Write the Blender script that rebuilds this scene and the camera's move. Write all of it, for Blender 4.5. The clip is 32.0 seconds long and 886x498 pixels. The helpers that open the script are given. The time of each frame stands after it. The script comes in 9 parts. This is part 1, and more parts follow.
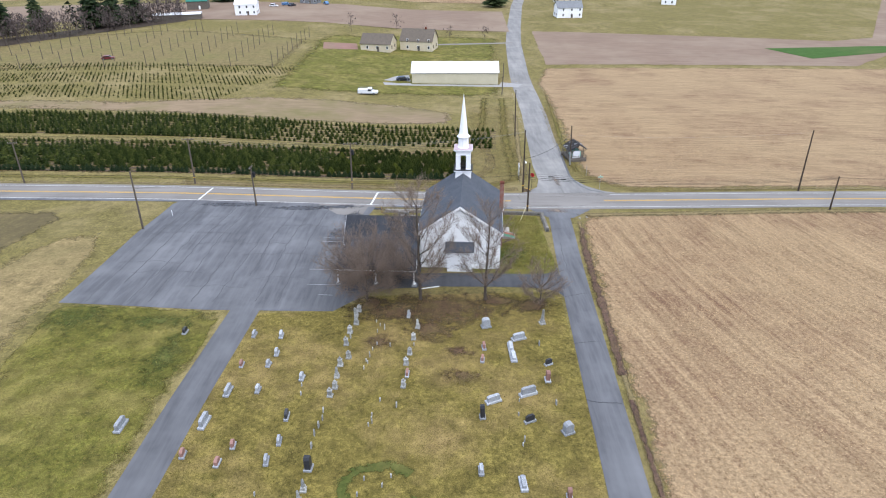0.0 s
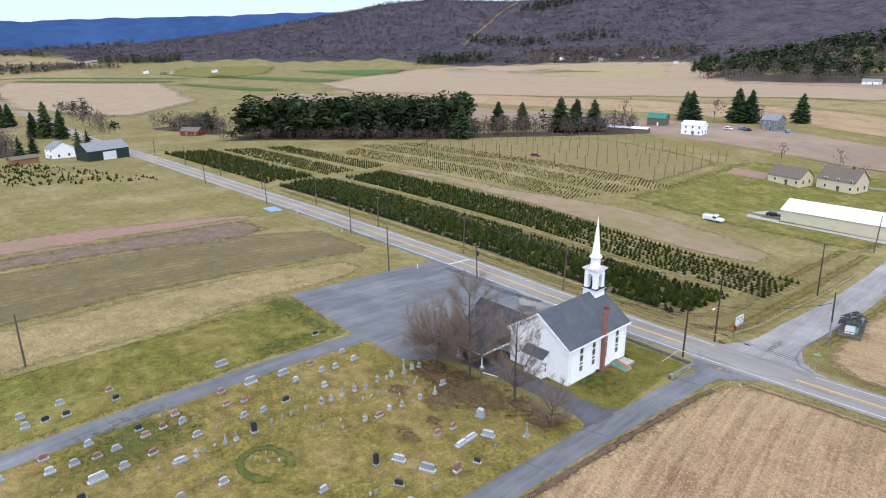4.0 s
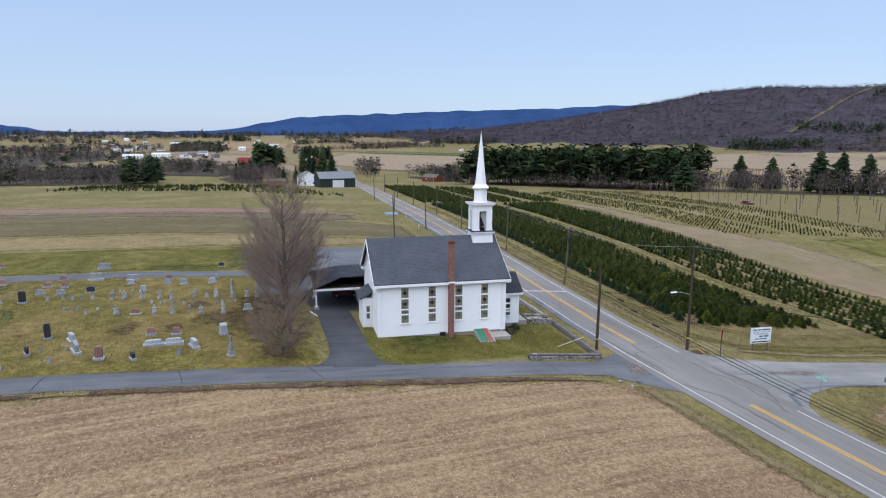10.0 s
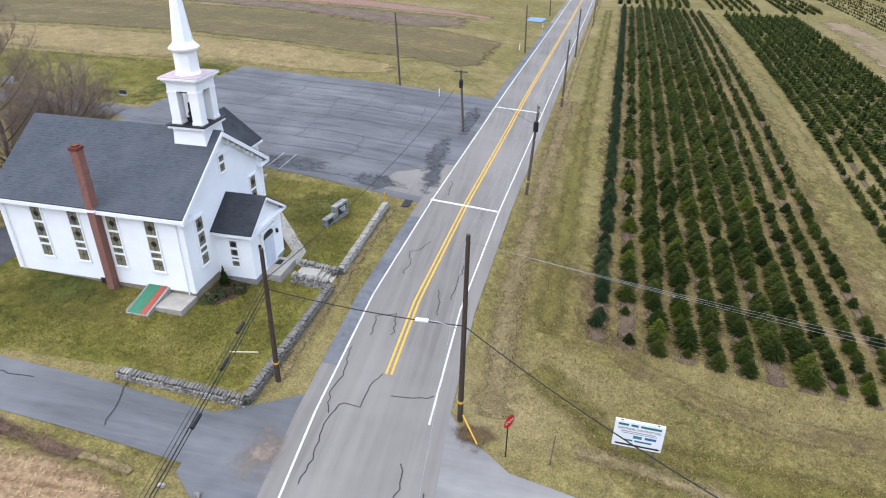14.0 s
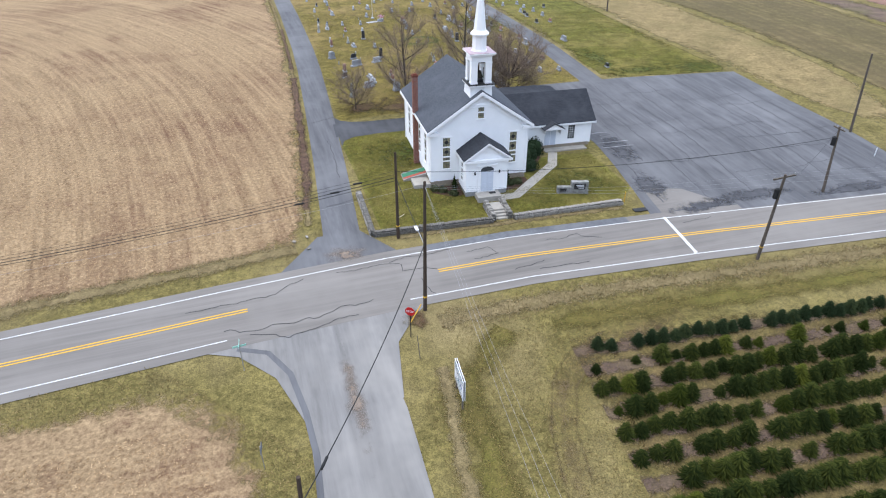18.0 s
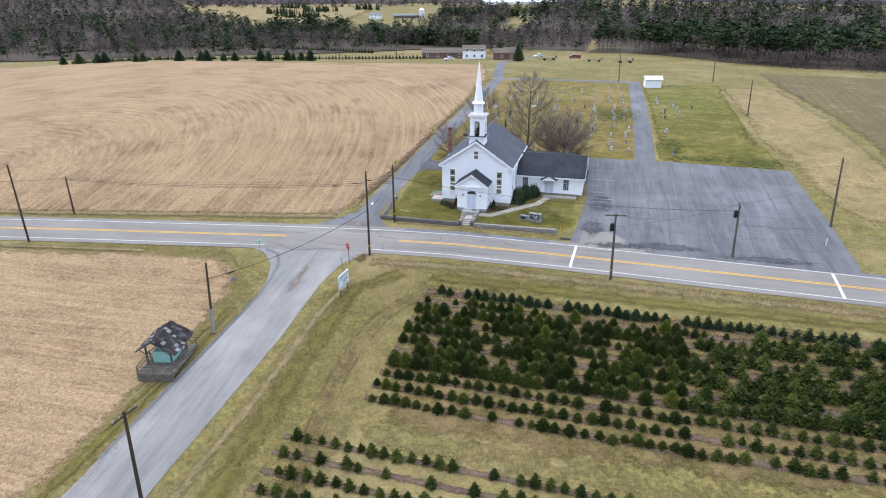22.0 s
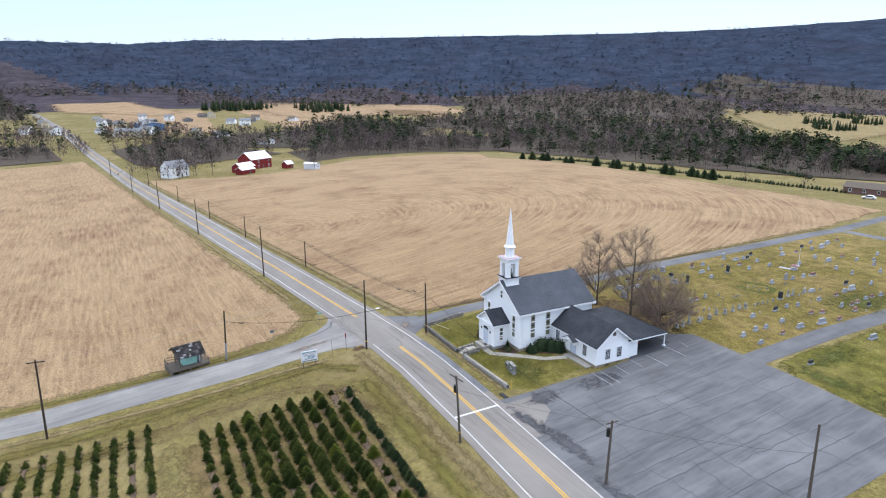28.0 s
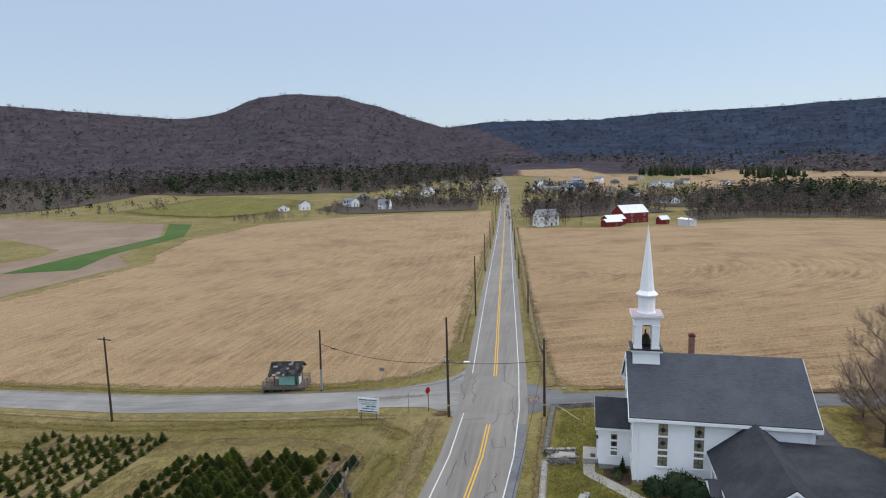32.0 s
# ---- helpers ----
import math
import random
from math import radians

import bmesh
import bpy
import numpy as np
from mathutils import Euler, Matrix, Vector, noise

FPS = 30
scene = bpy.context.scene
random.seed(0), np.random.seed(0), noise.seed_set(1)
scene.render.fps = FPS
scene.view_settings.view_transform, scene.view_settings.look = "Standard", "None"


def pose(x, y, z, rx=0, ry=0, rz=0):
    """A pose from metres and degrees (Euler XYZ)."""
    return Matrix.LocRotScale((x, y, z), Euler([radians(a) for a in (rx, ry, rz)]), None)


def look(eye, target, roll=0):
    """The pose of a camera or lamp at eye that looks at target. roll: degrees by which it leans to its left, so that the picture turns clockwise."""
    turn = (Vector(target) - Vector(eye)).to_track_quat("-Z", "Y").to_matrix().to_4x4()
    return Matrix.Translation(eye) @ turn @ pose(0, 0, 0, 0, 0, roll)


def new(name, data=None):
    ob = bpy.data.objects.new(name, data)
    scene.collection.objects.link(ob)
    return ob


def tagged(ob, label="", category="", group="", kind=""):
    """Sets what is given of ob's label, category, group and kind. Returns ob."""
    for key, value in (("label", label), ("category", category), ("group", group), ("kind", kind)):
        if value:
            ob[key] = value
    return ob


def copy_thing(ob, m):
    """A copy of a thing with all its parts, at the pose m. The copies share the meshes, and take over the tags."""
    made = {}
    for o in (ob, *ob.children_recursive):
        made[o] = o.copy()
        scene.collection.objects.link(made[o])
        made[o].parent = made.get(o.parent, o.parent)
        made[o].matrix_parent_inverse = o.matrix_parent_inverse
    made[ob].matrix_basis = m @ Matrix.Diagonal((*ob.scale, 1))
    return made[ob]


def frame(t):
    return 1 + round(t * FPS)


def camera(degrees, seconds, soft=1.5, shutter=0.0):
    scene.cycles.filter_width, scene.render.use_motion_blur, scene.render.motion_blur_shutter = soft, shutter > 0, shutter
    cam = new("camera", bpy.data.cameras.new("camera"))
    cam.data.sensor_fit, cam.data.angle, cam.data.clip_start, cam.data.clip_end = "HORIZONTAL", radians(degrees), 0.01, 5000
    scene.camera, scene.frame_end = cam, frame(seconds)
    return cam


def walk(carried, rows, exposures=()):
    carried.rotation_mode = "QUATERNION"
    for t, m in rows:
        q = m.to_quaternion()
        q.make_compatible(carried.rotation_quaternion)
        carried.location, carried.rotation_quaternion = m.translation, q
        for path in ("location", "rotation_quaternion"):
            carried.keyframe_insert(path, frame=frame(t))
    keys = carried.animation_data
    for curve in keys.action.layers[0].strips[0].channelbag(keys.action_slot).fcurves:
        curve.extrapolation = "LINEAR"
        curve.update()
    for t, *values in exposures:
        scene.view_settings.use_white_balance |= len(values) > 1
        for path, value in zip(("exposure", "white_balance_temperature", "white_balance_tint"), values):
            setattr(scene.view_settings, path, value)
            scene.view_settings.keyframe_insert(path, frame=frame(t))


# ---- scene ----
cam = camera(68.90, 32.0, soft=1.1)
ROWS = [
    (0, 0.000, -0.000, 45.400, 62.172, 0.467, -0.044),
    (0.5, 6.770, 0.163, 45.580, 63.158, 0.500, 6.699),
    (1, 13.551, 0.824, 45.866, 64.077, 0.543, 13.398),
    (1.5, 20.176, 1.788, 46.220, 65.029, 0.526, 20.175),
    (2, 26.678, 3.021, 46.565, 66.480, 0.579, 26.702),
    (2.5, 33.093, 4.436, 46.807, 68.319, 0.674, 32.439),
    (3, 39.533, 6.075, 47.101, 69.843, 0.653, 37.053),
    (3.5, 46.073, 7.726, 47.373, 70.933, 0.608, 40.980),
    (4, 52.707, 9.316, 47.476, 72.031, 0.552, 44.877),
    (4.5, 59.279, 11.445, 47.576, 73.016, 0.483, 48.856),
    (6.5, 77.598, 25.562, 40.518, 74.811, 0.239, 57.961),
    (7, 79.460, 30.298, 37.466, 75.458, 0.162, 59.659),
    (7.5, 80.293, 35.521, 34.390, 76.595, 0.084, 61.390),
    (8, 80.125, 41.035, 31.252, 76.747, 0.021, 63.219),
    (8.5, 79.201, 46.853, 28.113, 76.725, -0.038, 65.029),
    (9, 77.609, 52.913, 24.979, 76.648, -0.119, 66.871),
    (9.5, 75.327, 59.300, 22.317, 77.638, -0.142, 69.241),
    (10, 72.182, 66.017, 21.424, 80.028, -0.136, 72.652),
    (10.5, 68.753, 72.689, 20.853, 80.114, -0.147, 74.295),
    (11, 65.059, 79.419, 20.575, 79.977, -0.223, 75.910),
    (11.5, 61.203, 85.978, 20.584, 77.990, -0.326, 77.156),
    (12, 57.191, 92.426, 20.765, 73.970, -0.504, 78.301),
    (12.5, 52.877, 98.725, 21.702, 70.264, -0.673, 80.265),
    (13, 48.476, 104.844, 22.801, 67.168, -0.724, 84.951),
    (13.5, 44.807, 110.612, 23.665, 63.930, -0.751, 91.780),
    (14, 42.169, 115.825, 24.603, 60.975, -0.692, 99.784),
    (14.5, 40.232, 120.666, 25.494, 58.761, -0.638, 108.786),
    (15, 38.708, 125.337, 26.340, 58.717, -0.570, 118.535),
    (15.5, 37.303, 129.936, 27.318, 58.649, -0.527, 128.119),
    (17.5, 29.646, 149.692, 30.114, 58.747, -0.149, 156.572),
    (18, 26.567, 154.749, 30.842, 58.650, -0.066, 162.426),
    (18.5, 22.879, 159.786, 31.629, 58.540, 0.142, 167.984),
    (19, 18.701, 164.746, 32.447, 58.679, 0.315, 172.178),
    (19.5, 14.585, 169.785, 33.025, 61.999, 0.258, 173.558),
    (20, 10.322, 174.986, 33.323, 65.216, 0.189, 174.657),
    (20.5, 5.893, 180.107, 33.823, 66.605, 0.202, 176.847),
    (21, 0.757, 184.894, 33.788, 66.716, 0.125, 181.325),
    (21.5, -5.258, 188.339, 33.949, 66.723, 0.241, 186.206),
    (22, -11.949, 190.375, 33.835, 66.842, 0.353, 191.654),
    (22.5, -18.669, 190.985, 33.815, 66.903, 0.239, 197.125),
    (23, -25.455, 190.446, 33.786, 66.946, 0.179, 200.659),
    (23.5, -32.247, 189.003, 33.892, 66.930, 0.118, 203.741),
    (24, -39.021, 186.849, 34.121, 66.867, 0.024, 206.664),
    (24.5, -45.943, 184.148, 35.616, 66.810, -0.056, 207.236),
    (25, -52.819, 181.379, 38.497, 66.800, -0.150, 207.602),
    (25.5, -59.254, 178.215, 41.361, 66.743, -0.184, 212.441),
    (26, -65.134, 174.431, 44.112, 67.061, -0.263, 218.035),
    (26.5, -69.946, 169.868, 46.533, 71.041, -0.054, 226.833),
    (28.5, -77.948, 145.346, 38.668, 75.290, -0.005, 240.256),
    (29, -77.416, 138.089, 35.352, 76.248, 0.046, 241.435),
    (29.5, -76.158, 130.716, 32.002, 80.124, 0.145, 242.514),
    (30, -74.181, 123.481, 29.089, 81.858, 0.285, 245.288),
    (30.5, -70.921, 117.200, 28.104, 81.903, 0.524, 257.549),
    (31, -66.815, 111.424, 28.079, 81.927, 0.731, 266.100),
    (31.5, -62.207, 106.341, 28.213, 81.864, 0.861, 272.160),
    (32, -56.828, 101.555, 28.386, 81.782, 1.083, 278.725),
]
walk(cam, [(r[0], pose(*r[1:])) for r in ROWS], [(0.0, 0.68, 6550, 10), (4.0, 0.70, 6550, 10), (7.0, 0.42, 6600, 10), (8.0, 0.36, 6600, 10), (9.5, 0.27, 6450, 10), (11.0, 0.17, 6250, 10), (12.0, 0.5, 6400, 9), (13.0, 0.72, 6600, 10), (19.0, 0.68, 6600, 10), (24.0, 0.82, 6500, 11), (26.0, 0.8, 6500, 10), (29.0, 0.5, 6850, 9), (30.0, 0.16, 7000, 8), (32.0, 0.16, 7050, 8)])

# ---- sky and sun ----
world = bpy.data.worlds.new("overcast_sky")
scene.world = world
world.use_nodes = True
wn = world.node_tree
sky = wn.nodes.new("ShaderNodeTexSky")
sky.sky_type = "NISHITA"
sky.sun_disc = False
sky.sun_elevation = radians(55)
sky.sun_rotation = radians(150)
sky.air_density, sky.dust_density, sky.ozone_density = 1.0, 0.6, 1.5
veil = wn.nodes.new("ShaderNodeMix")
veil.data_type = "RGBA"
veil.inputs[0].default_value = 0.62
veil.inputs[7].default_value = (5.2, 6.15, 8.05, 1)
wn.links.new(sky.outputs[0], veil.inputs[6])
# cloud deck: bright overhead, thinner and bluer at the horizon
wtc, wsep, wmr, wmul = wn.nodes.new("ShaderNodeTexCoord"), wn.nodes.new("ShaderNodeSeparateXYZ"), wn.nodes.new("ShaderNodeMapRange"), wn.nodes.new("ShaderNodeVectorMath")
wmul.operation = "MULTIPLY"
wtint = wn.nodes.new("ShaderNodeMix")
wtint.data_type = "RGBA"
wtint.inputs[6].default_value, wtint.inputs[7].default_value = (0.778, 0.834, 0.898, 1), (1.77, 1.75, 1.74, 1)
wmr.interpolation_type = "SMOOTHSTEP"
wmr.inputs[1].default_value, wmr.inputs[2].default_value, wmr.inputs[3].default_value, wmr.inputs[4].default_value = 0.2, 0.5, 0.0, 1.0
wn.links.new(wtc.outputs["Generated"], wsep.inputs[0])
wn.links.new(wsep.outputs[2], wmr.inputs[0])
wn.links.new(veil.outputs[2], wmul.inputs[0])
wn.links.new(wmr.outputs[0], wtint.inputs[0])
wn.links.new(wtint.outputs[2], wmul.inputs[1])
wn.links.new(wmul.outputs[0], wn.nodes["Background"].inputs[0])
wn.nodes["Background"].inputs[1].default_value = 0.12
sun = new("sun", bpy.data.lights.new("sun", "SUN"))
sun.data.energy, sun.data.angle, sun.data.color = 1.9, radians(90), (1.0, 0.94, 0.87)
sun.matrix_world = look((25, -30, 100), (0, 0, 0))

# ---- materials ----


def mat(name, a, b=None, scale=1.0, rough=0.85, bump=0.0, c=None, scale2=0.1, metal=0.0, stretch=(1, 1, 1), turn=0.0, spread=0.0, gloss=0.12, lo=0.35, hi=0.65, mid=0.0, rows=None, grain=0.0):
    """Two tones by fine noise, a third by broad noise, relief from the fine noise."""
    m = bpy.data.materials.new(name)
    m.use_nodes = True
    n, l = m.node_tree.nodes, m.node_tree.links
    p = n["Principled BSDF"]
    p.inputs["Roughness"].default_value = rough
    p.inputs["Metallic"].default_value = metal
    p.inputs["Specular IOR Level"].default_value = gloss
    b = b or tuple(k * 0.8 for k in a)
    tc = n.new("ShaderNodeTexCoord")
    mp = n.new("ShaderNodeMapping")
    mp.inputs["Scale"].default_value = stretch
    mp.inputs["Rotation"].default_value = (0, 0, radians(turn))
    l.new(tc.outputs["Object"], mp.inputs[0])

    def noisy(s, detail, src):
        t = n.new("ShaderNodeTexNoise")
        t.inputs["Scale"].default_value = s
        t.inputs["Detail"].default_value = detail
        t.inputs["Roughness"].default_value = 0.65
        l.new(src, t.inputs["Vector"])
        return t

    def blend(fac, x, y, f0, f1):
        r = n.new("ShaderNodeMapRange")
        r.inputs[1].default_value, r.inputs[2].default_value = f0, f1
        l.new(fac, r.inputs[0])
        mx = n.new("ShaderNodeMix")
        mx.data_type = "RGBA"
        l.new(r.outputs[0], mx.inputs[0])
        for k, v in ((6, x), (7, y)):
            if isinstance(v, tuple):
                mx.inputs[k].default_value = (*v, 1)
            else:
                l.new(v, mx.inputs[k])
        return mx.outputs[2]

    fine = noisy(scale, 6, mp.outputs[0])
    col = blend(fine.outputs[0], a, b, lo, hi)
    if c:
        broad = noisy(scale2, 4, tc.outputs["Object"])
        col = blend(broad.outputs[0], col, c, 0.45, 0.7)
    if mid:
        mn = noisy(scale * 0.22, 3, mp.outputs[0])
        mr = n.new("ShaderNodeMapRange")
        mr.inputs[1].default_value, mr.inputs[2].default_value = 0.3, 0.7
        mr.inputs[3].default_value, mr.inputs[4].default_value = 1 - mid, 1 + mid
        l.new(mn.outputs[0], mr.inputs[0])
        hs = n.new("ShaderNodeHueSaturation")
        l.new(mr.outputs[0], hs.inputs["Value"])
        l.new(col, hs.inputs["Color"])
        col = hs.outputs[0]
    if grain:
        gn = noisy(grain, 3, tc.outputs["Object"])
        gr = n.new("ShaderNodeMapRange")
        gr.inputs[1].default_value, gr.inputs[2].default_value = 0.3, 0.7
        gr.inputs[3].default_value, gr.inputs[4].default_value = 0.55, 1.45
        l.new(gn.outputs[0], gr.inputs[0])
        gh = n.new("ShaderNodeHueSaturation")
        l.new(gr.outputs[0], gh.inputs["Value"])
        l.new(col, gh.inputs["Color"])
        col = gh.outputs[0]
    if rows:
        # worked rows: (spacing, turn, wobble, tone, centre or None, strength)
        gap, ang, wob, tone, mid_pt, amount = rows
        broad = 0.95 if mid_pt else 0.9
        wm = n.new("ShaderNodeMapping")
        wm.inputs["Rotation"].default_value = (0, 0, radians(ang))
        if mid_pt:
            wm.inputs["Location"].default_value = (-mid_pt[0], -mid_pt[1] * mid_pt[2], 0)
            wm.inputs["Scale"].default_value = (1, mid_pt[2], 0)
        l.new(tc.outputs["Object"], wm.inputs[0])
        for g_, am in ((gap, amount), (gap * 6.3, amount * broad)):
            wv = n.new("ShaderNodeTexWave")
            wv.wave_type = "RINGS" if mid_pt else "BANDS"
            wv.bands_direction, wv.rings_direction = "X", "Z"
            wv.inputs["Scale"].default_value = 0.314 / g_
            wv.inputs["Distortion"].default_value = wob
            wv.inputs["Detail"].default_value = 3.0
            wv.inputs["Detail Scale"].default_value = 1.5
            l.new(wm.outputs[0], wv.inputs["Vector"])
            mv = n.new("ShaderNodeMath")
            mv.operation = "MULTIPLY"
            l.new(wv.outputs["Fac"], mv.inputs[0])
            l.new(fine.outputs[0], mv.inputs[1])
            col = blend(mv.outputs[0], col, tone, 0.12, 0.12 + 0.5 / max(am, 0.05))
    if spread:
        oi = n.new("ShaderNodeObjectInfo")
        hsv = n.new("ShaderNodeHueSaturation")
        mr = n.new("ShaderNodeMapRange")
        mr.inputs[3].default_value, mr.inputs[4].default_value = 1 - spread, 1 + spread
        l.new(oi.outputs["Random"], mr.inputs[0])
        l.new(mr.outputs[0], hsv.inputs["Value"])
        l.new(col, hsv.inputs["Color"])
        col = hsv.outputs[0]
    l.new(col, p.inputs["Base Color"])
    if bump:
        bp = n.new("ShaderNodeBump")
        bp.inputs["Strength"].default_value = 0.8
        bp.inputs["Distance"].default_value = bump
        l.new(fine.outputs[0], bp.inputs["Height"])
        l.new(bp.outputs[0], p.inputs["Normal"])
    return m


def leafy(name, a, b, c, rough=0.75, joined=False):
    """Foliage: tone varies from bough to bough and from plant to plant."""
    m = bpy.data.materials.new(name)
    m.use_nodes = True
    n, l = m.node_tree.nodes, m.node_tree.links
    p = n["Principled BSDF"]
    p.inputs["Roughness"].default_value = rough
    p.inputs["Specular IOR Level"].default_value = 0.02
    geo, mul, s2, ramp = n.new("ShaderNodeNewGeometry"), n.new("ShaderNodeMath"), n.new("ShaderNodeMath"), n.new("ShaderNodeValToRGB")
    mul.operation = "MULTIPLY"
    mul.inputs[1].default_value = 0.5
    l.new(geo.outputs["Random Per Island"], mul.inputs[0])
    s2.operation = "MULTIPLY_ADD"
    s2.inputs[1].default_value = 0.5
    if joined:
        at = n.new("ShaderNodeAttribute")
        at.attribute_name = "tone"
        l.new(at.outputs["Fac"], s2.inputs[0])
    else:
        oi = n.new("ShaderNodeObjectInfo")
        l.new(oi.outputs["Random"], s2.inputs[0])
    l.new(mul.outputs[0], s2.inputs[2])
    e = ramp.color_ramp.elements
    e[0].position, e[1].position = 0.05, 0.95
    e[0].color, e[1].color = (*a, 1), (*c, 1)
    k = e.new(0.5)
    k.color = (*b, 1)
    l.new(s2.outputs[0], ramp.inputs[0])
    l.new(ramp.outputs[0], p.inputs["Base Color"])
    return m


GRASS = mat("dormant_grass", (0.180, 0.146, 0.051), (0.088, 0.075, 0.025), 2.2, 0.95, 0.05, (0.198, 0.156, 0.073), 0.05, mid=0.22, grain=9.0)
LAWN = mat("green_lawn", (0.132, 0.122, 0.025), (0.060, 0.061, 0.0125), 2.2, 0.95, 0.05, (0.165, 0.136, 0.042), 0.13, mid=0.34, grain=9.0)
CEMLAWN = mat("cemetery_turf", (0.170, 0.133, 0.036), (0.077, 0.064, 0.0165), 2.2, 0.95, 0.05, (0.198, 0.142, 0.056), 0.11, mid=0.34, grain=9.0)
DRY = mat("dry_grass", (0.262, 0.196, 0.092), (0.145, 0.110, 0.050), 2.0, 0.95, 0.05, (0.132, 0.109, 0.0452), 0.06, mid=0.2, grain=9.0)


def stubble(name, pale, brown, soil, centre=None, turn=0.0, gap=0.76):
    """Cut maize rows: straw streaks that run along the rows, scattered litter and barer soil."""
    m = bpy.data.materials.new(name)
    m.use_nodes = True
    n, l = m.node_tree.nodes, m.node_tree.links
    p = n["Principled BSDF"]
    p.inputs["Roughness"].default_value = 0.95
    p.inputs["Specular IOR Level"].default_value = 0.1
    tc, mp = n.new("ShaderNodeTexCoord"), n.new("ShaderNodeMapping")
    mp.inputs["Rotation"].default_value = (0, 0, radians(turn))
    if centre:
        mp.inputs["Location"].default_value = (-centre[0], -centre[1] * centre[2], 0)
        mp.inputs["Scale"].default_value = (1, centre[2], 0)
    l.new(tc.outputs["Object"], mp.inputs[0])
    sep, cmb = n.new("ShaderNodeSeparateXYZ"), n.new("ShaderNodeCombineXYZ")
    l.new(mp.outputs[0], sep.inputs[0])

    def math_(op, x, y=None, k=None):
        t = n.new("ShaderNodeMath")
        t.operation = op
        l.new(x, t.inputs[0])
        if y is not None:
            l.new(y, t.inputs[1])
        elif k is not None:
            t.inputs[1].default_value = k
        return t.outputs[0]

    if centre:
        ln = n.new("ShaderNodeVectorMath")
        ln.operation = "LENGTH"
        l.new(mp.outputs[0], ln.inputs[0])
        across = ln.outputs["Value"]
        along = math_("MULTIPLY", math_("ARCTAN2", sep.outputs[1], sep.outputs[0]), None, 60.0)
    else:
        across, along = sep.outputs[0], sep.outputs[1]
    l.new(across, cmb.inputs[0])
    l.new(math_("MULTIPLY", along, None, 0.07), cmb.inputs[1])

    def noisy(vec, scale, detail, rough=0.6):
        t = n.new("ShaderNodeTexNoise")
        t.inputs["Scale"].default_value, t.inputs["Detail"].default_value, t.inputs["Roughness"].default_value = scale, detail, rough
        l.new(vec, t.inputs["Vector"])
        return t.outputs[0]

    def span(v, f0, f1, t0, t1):
        r = n.new("ShaderNodeMapRange")
        for k, q in enumerate((f0, f1, t0, t1)):
            r.inputs[k + 1].default_value = q
        l.new(v, r.inputs[0])
        return r.outputs[0]

    rows = noisy(cmb.outputs[0], 1 / gap, 3)
    bands = noisy(cmb.outputs[0], 0.16 / gap, 2)
    litter = noisy(tc.outputs["Object"], 3.0, 6, 0.8)
    broad = noisy(tc.outputs["Object"], 0.045, 9, 0.68)
    fac = math_("ADD", math_("ADD", math_("MULTIPLY", rows, None, 0.24), math_("MULTIPLY", litter, None, 0.70)), math_("MULTIPLY", bands, None, 0.06))
    ramp = n.new("ShaderNodeValToRGB")
    e = ramp.color_ramp.elements
    e[0].position, e[0].color, e[1].position, e[1].color = 0.37, (*brown, 1), 0.61, (*pale, 1)
    l.new(fac, ramp.inputs[0])
    mx = n.new("ShaderNodeMix")
    mx.data_type = "RGBA"
    mottle = noisy(tc.outputs["Object"], 0.3, 9, 0.7)
    bare = math_("MAXIMUM", span(broad, 0.47, 0.66, 0.0, 0.9), span(math_("ADD", mottle, broad), 0.99, 1.2, 0.0, 0.85))
    worn = math_("MULTIPLY", bare, span(math_("ADD", rows, litter), 0.85, 1.15, 1.0, 0.25))
    l.new(worn, mx.inputs[0])
    l.new(ramp.outputs[0], mx.inputs[6])
    mx.inputs[7].default_value = (*soil, 1)
    l.new(mx.outputs[2], p.inputs["Base Color"])
    bp = n.new("ShaderNodeBump")
    bp.inputs["Strength"].default_value, bp.inputs["Distance"].default_value = 0.8, 0.1
    l.new(fac, bp.inputs["Height"])
    l.new(bp.outputs[0], p.inputs["Normal"])
    return m


STUBBLE = stubble("corn_stubble", (0.380, 0.270, 0.154), (0.112, 0.0715, 0.040), (0.122, 0.066, 0.041), (112, 114, 0.6))
STUBBLE_N = stubble("corn_stubble_rows", (0.378, 0.270, 0.154), (0.112, 0.0715, 0.040), (0.128, 0.072, 0.045), None, 93)
PLOWED = mat("plowed_soil", (0.204, 0.146, 0.105), (0.16, 0.112, 0.0816), 0.5, 0.95, 0.05, (0.231, 0.177, 0.129), 0.03, stretch=(0.2, 1, 1))
PALEPLOW = mat("pale_fallow_soil", (0.275, 0.205, 0.135), (0.215, 0.155, 0.10), 0.25, 0.95, 0.05, (0.225, 0.165, 0.105), 0.02, stretch=(0.2, 1, 1))
REDSOIL = mat("red_soil", (0.245, 0.143, 0.114), (0.18, 0.103, 0.083), 1.2, 0.95, 0.05, (0.173, 0.13, 0.0792), 0.08, stretch=(0.2, 1, 1))
LITTER = mat("leaf_litter", (0.109, 0.067, 0.0382), (0.0542, 0.0351, 0.0204), 3.5, 0.95, 0.04, (0.115, 0.0859, 0.0351), 0.5, mid=0.2, grain=9.0)
WOODFLOOR = mat("woodland_floor", (0.075, 0.056, 0.043), (0.045, 0.036, 0.028), 0.5, 0.95, 0.0, (0.055, 0.048, 0.032), 0.02)
FARMEADOW = mat("far_yellowed_meadow", (0.27, 0.225, 0.095), (0.21, 0.175, 0.07), 0.2, 0.95, 0.0, (0.24, 0.19, 0.09), 0.02)
